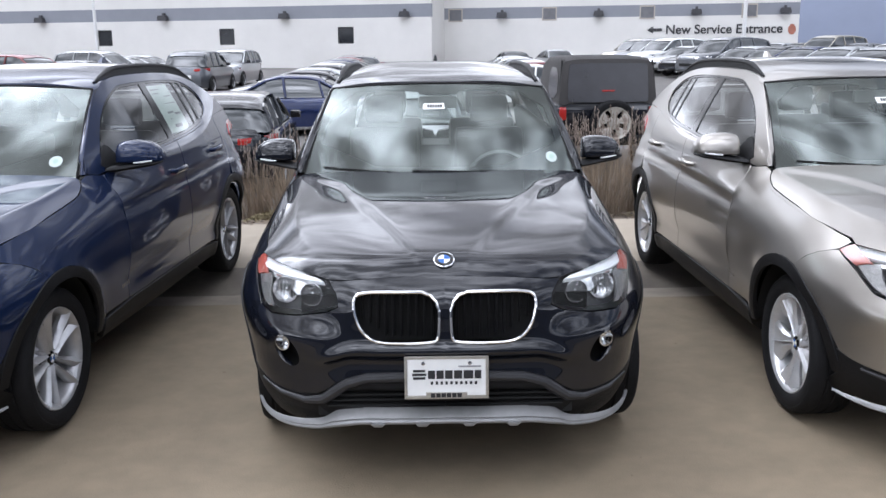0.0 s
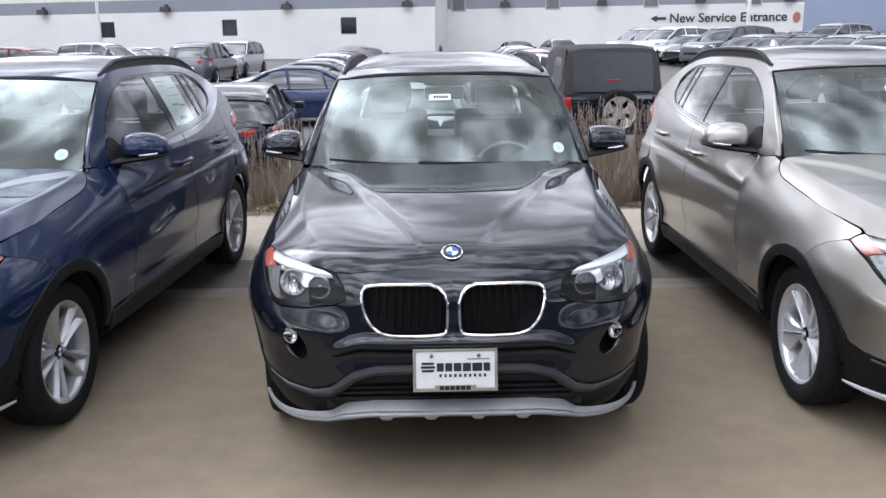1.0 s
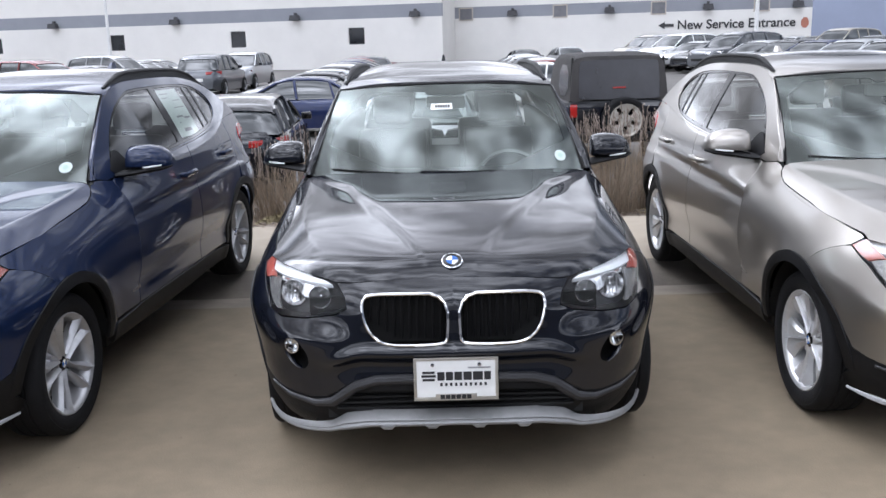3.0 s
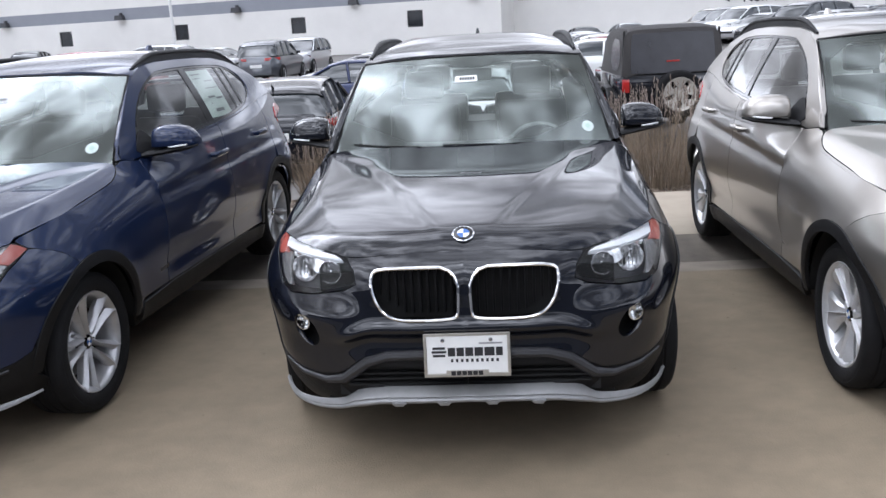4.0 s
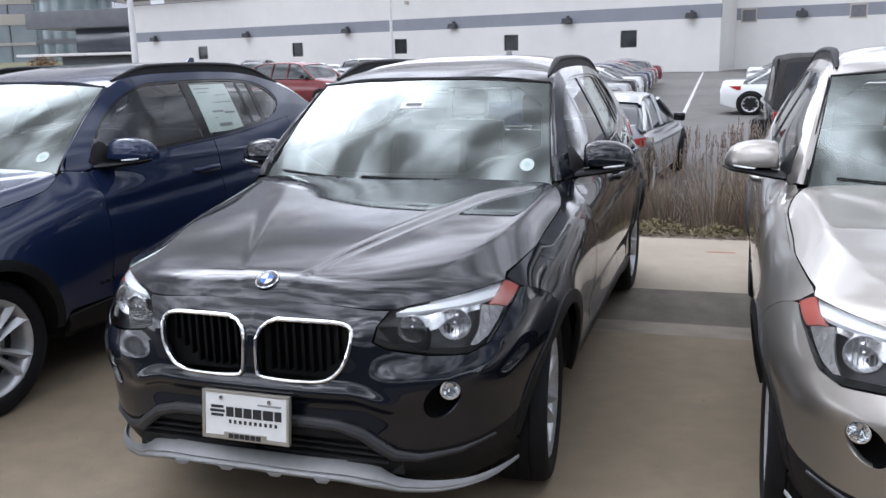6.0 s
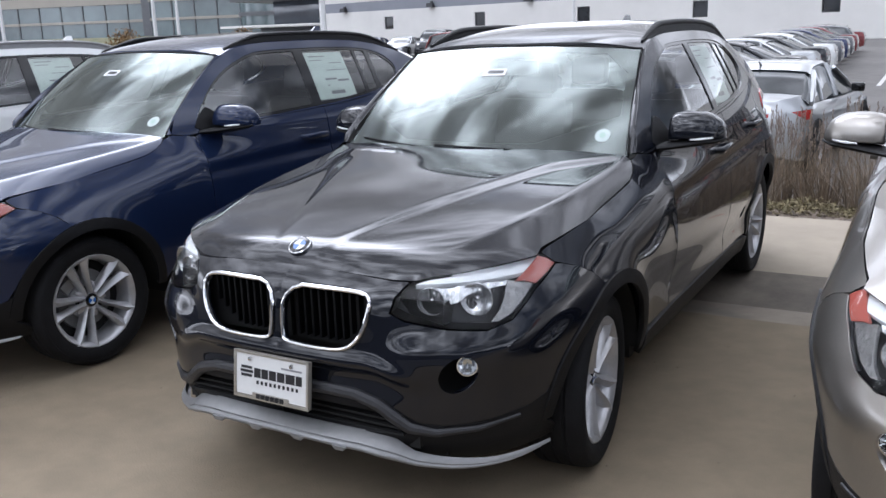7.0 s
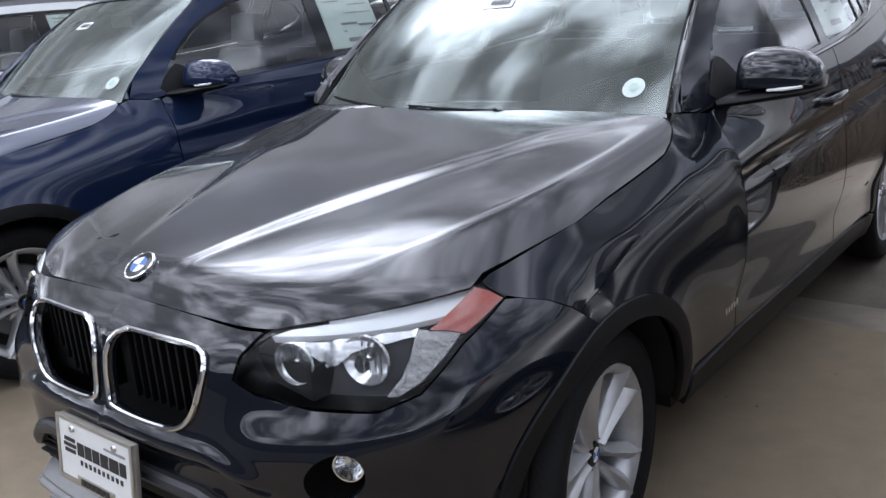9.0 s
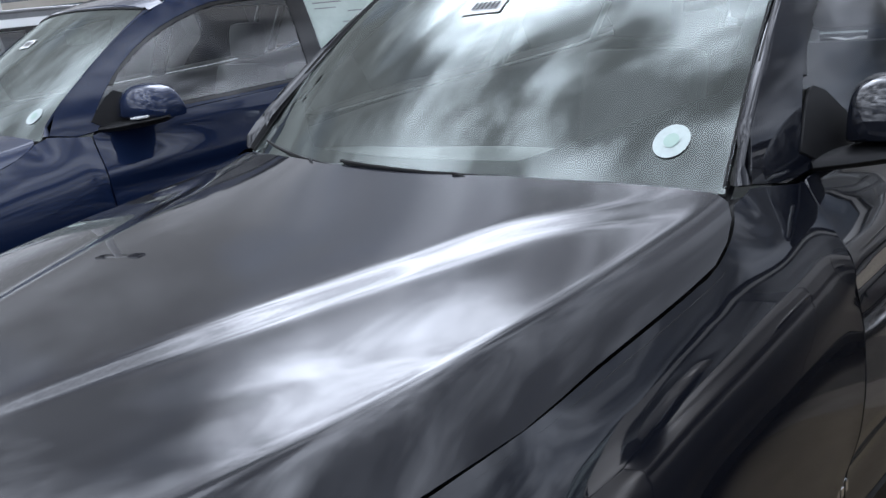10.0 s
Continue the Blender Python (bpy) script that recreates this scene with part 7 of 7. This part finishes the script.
for k, w in enumerate(wins):
    win = new(f"window_{k + 1}")
    wall_part("pane", (w[0] + 0.06, 0.14, w[2] + 0.06), (w[1] - 0.06, 0.16, w[3] - 0.06), M_WIN, win)
    for nm, lo, hi in (("frame_side", (w[0], 0.08, w[2]), (w[0] + 0.07, 0.2, w[3])), ("frame_side", (w[1] - 0.07, 0.08, w[2]), (w[1], 0.2, w[3])), ("frame_head", (w[0] + 0.07, 0.08, w[3] - 0.07), (w[1] - 0.07, 0.2, w[3])), ("sill", (w[0] + 0.07, 0.05, w[2]), (w[1] - 0.07, 0.2, w[2] + 0.07))):
        wall_part(nm, lo, hi, M_FRAME, win)
    tagged(win, "small dark square window in the long wall", "window", "windows of the long wall", "structure")


def wall_light(x, y):
    g = new("wall_light")
    wall_part("bracket", (x - 0.10, y - 0.25, 4.62), (x + 0.10, y, 4.82), M_FIX, g, 0.02)
    bm = bmesh.new()
    vs = prism(bm, [(-0.42, 4.22), (0.42, 4.22), (0.34, 4.62), (-0.34, 4.62)], y - 0.55, y - 0.12, Matrix.Translation((x, 0, 0)))
    bmesh.ops.transform(bm, matrix=WALLM, verts=bm.verts)
    part("lamp_box", bm, M_FIX, g)
    tagged(g, "dark box-shaped wall light on the grey band", "wall light", "wall lights")


for x in (4.98, -4.94, -15.5, -26.9, -39.2, -52.4):
    wall_light(x, 0)
# louvre, camera and duct on the upper wall
g = new("wall_louvre")
wall_part("frame", (-23.2, -0.05, 8.10), (-14.2, 0.22, 8.18), M_BAND, g)
for k in range(5):
    wall_part("slat", (-23.1, -0.02, 8.24 + 0.13 * k), (-14.3, 0.22, 8.30 + 0.13 * k), M_WALL, g)
tagged(g, "long pale louvre on the parapet", "louvre")
g = new("roof_duct")
bm = bmesh.new()
lathe(bm, [(0.0, 0.0), (0.75, 0.0), (0.85, 0.1), (0.85, 16.5), (0.6, 17.0), (0.0, 17.2)], 24, WALLM @ Matrix.Translation((-56, -0.3, 9.3)))
part("duct_shell", bm, M_METAL, g)
tagged(g, "grey sheet metal duct along the roof edge", "duct")
g = new("wall_camera")
wall_part("housing", (-20.4, -0.3, 6.5), (-20.1, 0, 6.75), M_TANFRAME, g, 0.02)
tagged(g, "small pale security camera box", "camera")

# right wing, set back behind the corner
RY = 5.0
holes_r = [(15.2 + 7.75 * k - 7.75, 16.4 + 7.75 * k - 7.75, 3.92, 4.98) for k in range(4)]
holed_wall("wall_right_lower", 6.8, 35.0, -0.6, 4.12, RY, 0.3, [], M_WALL, "pale grey rendered wall of the recessed wing")
holed_wall("wall_right_band", 6.8, 35.0, 4.12, 5.02, RY + 0.003, 0.3, [], M_BAND, "blue-grey painted band on the recessed wing")
holed_wall("wall_right_upper", 6.8, 35.0, 5.02, 10.2, RY, 0.3, [], M_WALL, "pale grey upper wall of the recessed wing")
bm = bmesh.new()
box(bm, (6.8, 0.36, -0.6), (7.1, RY, 9.75), 0, WALLM)
tagged(part("wall_return", bm, M_WALL), "pale return wall at the building corner", "wall", kind="structure")
bm = bmesh.new()
box(bm, (34.7, RY + 0.31, -0.6), (35.0, RY + 30, 10.2), 0, WALLM)
tagged(part("wall_end", bm, M_WALL), "pale end wall of the recessed wing", "wall", kind="structure")
for k, h in enumerate(holes_r):
    g = new(f"vent_panel_{k + 1}")
    for lo, hi in (((h[0], RY - 0.06, h[2]), (h[0] + 0.10, RY, h[3])), ((h[1] - 0.10, RY - 0.06, h[2]), (h[1], RY, h[3])), ((h[0] + 0.1, RY - 0.06, h[3] - 0.1), (h[1] - 0.1, RY, h[3])), ((h[0] + 0.1, RY - 0.06, h[2]), (h[1] - 0.1, RY, h[2] + 0.1))):
        wall_part("frame", lo, hi, M_TANFRAME, g)
    wall_part("panel", (h[0] + 0.1, RY - 0.03, h[2] + 0.1), (h[1] - 0.1, RY - 0.001, h[3] - 0.1), M_METAL, g)
    tagged(g, "square tan-framed grey panel on the band", "wall panel", "panels on the band")
for x in (11.94, 19.74, 27.3, 33.9):
    wall_light(x, RY)
# the sign
sign = new("entrance_sign")


def letters(text, x, z, size, mat, parent, y):
    cu = bpy.data.curves.new("letters", "FONT")
    cu.body, cu.size, cu.extrude = text, size, 0.02
    cu.offset = 0.018
    ob = new("letters", cu)
    dg = bpy.context.evaluated_depsgraph_get()
    me = bpy.data.meshes.new_from_object(ob.evaluated_get(dg))
    bpy.data.objects.remove(ob)
    wid = max(v.co.x for v in me.vertices)
    me.transform(WALLM @ Matrix.Translation((x, y, z)) @ Matrix.Rotation(radians(90), 4, "X"))
    me.materials.clear()
    me.materials.append(mat)
    o2 = new("letters", me)
    o2.parent = parent
    return wid


letters("New Service Entrance", 25.0, 2.76, 0.98, M_SIGN, sign, RY - 0.03)
bm = bmesh.new()
prism(bm, [(23.55, 3.08), (24.05, 3.36), (24.05, 3.19), (24.75, 3.19), (24.75, 2.97), (24.05, 2.97), (24.05, 2.80)], RY - 0.05, RY - 0.01)
bmesh.ops.transform(bm, matrix=WALLM, verts=bm.verts)
part("arrow", bm, M_SIGN, sign, "black arrow pointing along the wall")
tagged(sign, "black lettered entrance sign with an arrow", "sign")
g = new("stop_sign")
bm = bmesh.new()
prism(bm, [(34.5 + 0.3 * math.cos(radians(22.5 + 45 * k)), 3.0 + 0.42 * math.sin(radians(22.5 + 45 * k))) for k in range(8)], RY - 0.06, RY - 0.02)
bmesh.ops.transform(bm, matrix=WALLM, verts=bm.verts)
part("face", bm, M_RED, g)
tagged(g, "small red octagonal sign on the wall", "sign")

# ---- light poles ----
M_POLE = node_mat("white_painted_steel", (0.66, 0.66, 0.65), 0.5, vary=0.08, scale=3)


def light_pole(x, y, h=11.0, r=0.11, heads=2):
    z = ground_z(x, y)
    p = new("light_pole")
    bm = bmesh.new()
    lathe(bm, [(r, 0.0), (r * 0.7, h)], 14, Matrix.Rotation(-math.pi / 2, 4, "Y"))
    part("shaft", bm, M_POLE, p)
    bm = bmesh.new()
    lathe(bm, [(0.0, 0.75), (0.25, 0.75), (0.27, 0.70), (0.27, -0.3)], 18, Matrix.Rotation(-math.pi / 2, 4, "Y"))
    part("base", bm, M_SLAB, p)
    for s in ((1, -1) if heads == 2 else (1,)):
        bm = bmesh.new()
        box(bm, (min(0, s * 0.9), -0.05, h - 0.12), (max(0, s * 0.9), 0.05, h - 0.02), 0.01)
        part("arm", bm, M_POLE, p)
        bm = bmesh.new()
        box(bm, (s * 1.0 - 0.28, -0.12, h - 0.12), (s * 1.0 + 0.28, 0.12, h), 0.03)
        part("lamp_head", bm, M_FIX, p)
    p.location = (x, y, z)
    tagged(p, "tall white painted steel parking lot light pole", "light pole", "light poles")


for x, y, h, r in ((-24.6, 66.5, 13, 0.13), (23.6, 58.0, 13, 0.15), (-37.5, 49.5, 12, 0.24), (-63.5, 40.0, 12, 0.26), (-62.5, 41.5, 11, 0.15), (-57.0, 52.0, 11, 0.17), (-55.5, 53.2, 11, 0.14), (-18.5, 5.4, 7.6, 0.13)):
    light_pole(x, y, h, r)

# ---- office block on its grass bank, far left ----
M_OFFICE = node_mat("beige_office_spandrel", (0.40, 0.37, 0.32), 0.8, vary=0.08, scale=0.3)
M_OFFTEAL = node_mat("pale_teal_office_glass", (0.14, 0.19, 0.20), 0.15, vary=0.4, scale=0.12, spec=0.8)
M_OFFGLASS = node_mat("blue_green_office_glass", (0.075, 0.09, 0.115), 0.12, vary=0.35, scale=0.15, spec=0.8)
M_BANK = node_mat("spring_grass_bank", (0.085, 0.105, 0.045), 0.95, vary=0.4, scale=0.7, color2=(0.16, 0.14, 0.08))
M_STEELGREY = node_mat("dark_steel_cladding", (0.13, 0.135, 0.145), 0.55, vary=0.2, scale=0.8)
V, F = [], []
bank = []
for k in range(25):
    t = k / 24
    px, py = lerp(-225, -48, t), lerp(39, 112, t)
    rows_ = [(px + 10, py - 14, ground_z(px, py) - 0.2), (px + 4, py - 5, 1.4 + 0.3 * noise.noise((px * 0.1, 0, 0))), (px, py, 2.5), (px - 14, py + 16, 2.7)]
    bank.append([Vector(p) for p in rows_])
tagged(solid("grass_bank", loft(bank), M_BANK), "low green and straw grass bank before the offices", "bank", kind="structure")


def office(name, p0, p1, storeys, z0, storey_h, depth, bays, label):
    """A block of ribbon windows and spandrels between two plan points."""
    p0, p1 = Vector((*p0, 0)), Vector((*p1, 0))
    L = (p1 - p0).length
    m = Matrix.Translation(p0) @ (p1 - p0).to_track_quat("X", "Z").to_matrix().to_4x4()
    b = new(name)
    for s in range(storeys):
        z = z0 + s * storey_h
        cut = 0.14 if s < 2 else 0.52
        bm = bmesh.new()
        box(bm, (0, 0, z), (L, depth, z + storey_h * cut), 0, m)
        part("spandrel", bm, M_OFFICE, b)
        for k in range(bays):
            w = L / bays
            bm = bmesh.new()
            box(bm, (k * w + 0.12, 0.35, z + storey_h * cut), ((k + 1) * w - 0.12, depth - 0.3, z + storey_h), 0, m)
            part("window", bm, M_OFFTEAL if s < 2 else M_OFFGLASS, b)
            bm = bmesh.new()
            box(bm, (k * w - 0.12, 0.2, z + storey_h * cut), (k * w + 0.12, 0.6, z + storey_h), 0, m)
            part("mullion", bm, M_STEELGREY, b)
    bm = bmesh.new()
    box(bm, (-0.5, -0.5, z0 + storeys * storey_h), (L + 0.5, depth, z0 + storeys * storey_h + 1.2), 0, m)
    part("roof", bm, M_OFFICE, b)
    return tagged(b, label, "building")


office("office_building", (-190, 108), (-131, 122), 6, 2.2, 3.4, 18, 12, "beige office block with ribbon windows")
office("office_building", (-127, 118), (-96, 126), 6, 2.2, 3.4, 18, 7, "beige office block with ribbon windows")
office("office_building", (-252, 74), (-194, 106), 6, 2.2, 3.4, 18, 12, "beige office block with ribbon windows")
g = new("glass_stair_tower")
bm = bmesh.new()
box(bm, (-131, 120, 2.0), (-127, 130, 24))
part("tower_wall", bm, M_STEELGREY, g)
tagged(g, "dark grey tower between the office blocks", "building")
g = new("round_glass_bay")
for k in range(6):
    z = 2.2 + 3.4 * k
    for nm, z0, z1, r, mt in (("ring", z, z + 0.7, 6.6, M_STEELGREY), ("glazing", z + 0.7, z + 3.4, 6.4, M_OFFTEAL)):
        bm = bmesh.new()
        bmesh.ops.create_cone(bm, cap_ends=True, segments=28, radius1=r, radius2=r, depth=z1 - z0, matrix=Matrix.Translation((-101.5, 123.5, (z0 + z1) / 2)))
        part(nm, bm, mt, g)
tagged(g, "round blue-green glass stair bay of the offices", "building")
g = new("glass_front_hall")
for nm, lo, hi, mt in (("wall", (-74, 86, 0.2), (-53.5, 100, 3.0), M_STEELGREY), ("canopy", (-78, 83, 3.0), (-53.5, 100, 3.3), M_WALL), ("glass_front", (-72.5, 87, 3.3), (-54, 100, 6.2), M_OFFGLASS), ("roof_edge", (-77, 84, 6.2), (-53, 100, 8.2), M_STEELGREY)):
    bm = bmesh.new()
    box(bm, lo, hi, 0.05)
    part(nm, bm, mt, g)
tagged(g, "dark glass-fronted hall with a pale canopy", "building")


def bush(x, y, z, r, seed):
    q = random.Random(seed)
    V, F = [], []
    for _ in range(900):
        d = Vector((q.gauss(0, 1), q.gauss(0, 1), abs(q.gauss(0, 1)))).normalized() * r * q.uniform(0.45, 1.05)
        e, s = Vector((q.gauss(0, 1), q.gauss(0, 1), q.gauss(0, 1))).normalized() * 0.12, Vector((q.gauss(0, 1), q.gauss(0, 1), q.gauss(0, 1))).normalized() * 0.08
        i = len(V)
        V += [d - e, d + s, d + e, d - s]
        F.append((i, i + 1, i + 2, i + 3))
    b = new("bush")
    b.location = (x, y, z)
    solid("foliage", (V, F), M_RUST, b)
    bm = bmesh.new()
    tube(bm, [(0, 0, -0.5), (0.05, 0, r * 0.6)], [0.06, 0.03], 6)
    part("stem", bm, M_MULCH, b)
    tagged(b, "rounded bush with rusty spring leaves", "bush", "bushes on the bank")


M_RUST = node_mat("rusty_leaves", (0.20, 0.115, 0.045), 0.9, vary=0.4, scale=3, island=0.4)
bush(-72, 62, 1.2, 1.9, 1)
bush(-63, 70, 1.2, 1.7, 2)

# ---- distant hills ----
M_HILL = node_mat("hazy_blue_hills", (0.150, 0.170, 0.225), 1.0, vary=0.15, scale=0.004)
rows = []
for k in range(61):
    a = radians(lerp(-75, 75, k / 60))
    h = 95 + 55 * noise.noise((k * 0.16, 2.0, 0)) + 22 * noise.noise((k * 0.6, 5.0, 0)) + 60 * smooth(15, 45, math.degrees(a))
    d = 2300
    rows.append([Vector((math.sin(a) * d, math.cos(a) * d, -5)), Vector((math.sin(a) * d * 1.02, math.cos(a) * d * 1.02, h * 0.55)), Vector((math.sin(a) * d * 1.05, math.cos(a) * d * 1.05, h))])
tagged(solid("backdrop_hills", loft(rows), M_HILL), "hazy blue hills on the horizon", "hills", kind="structure")
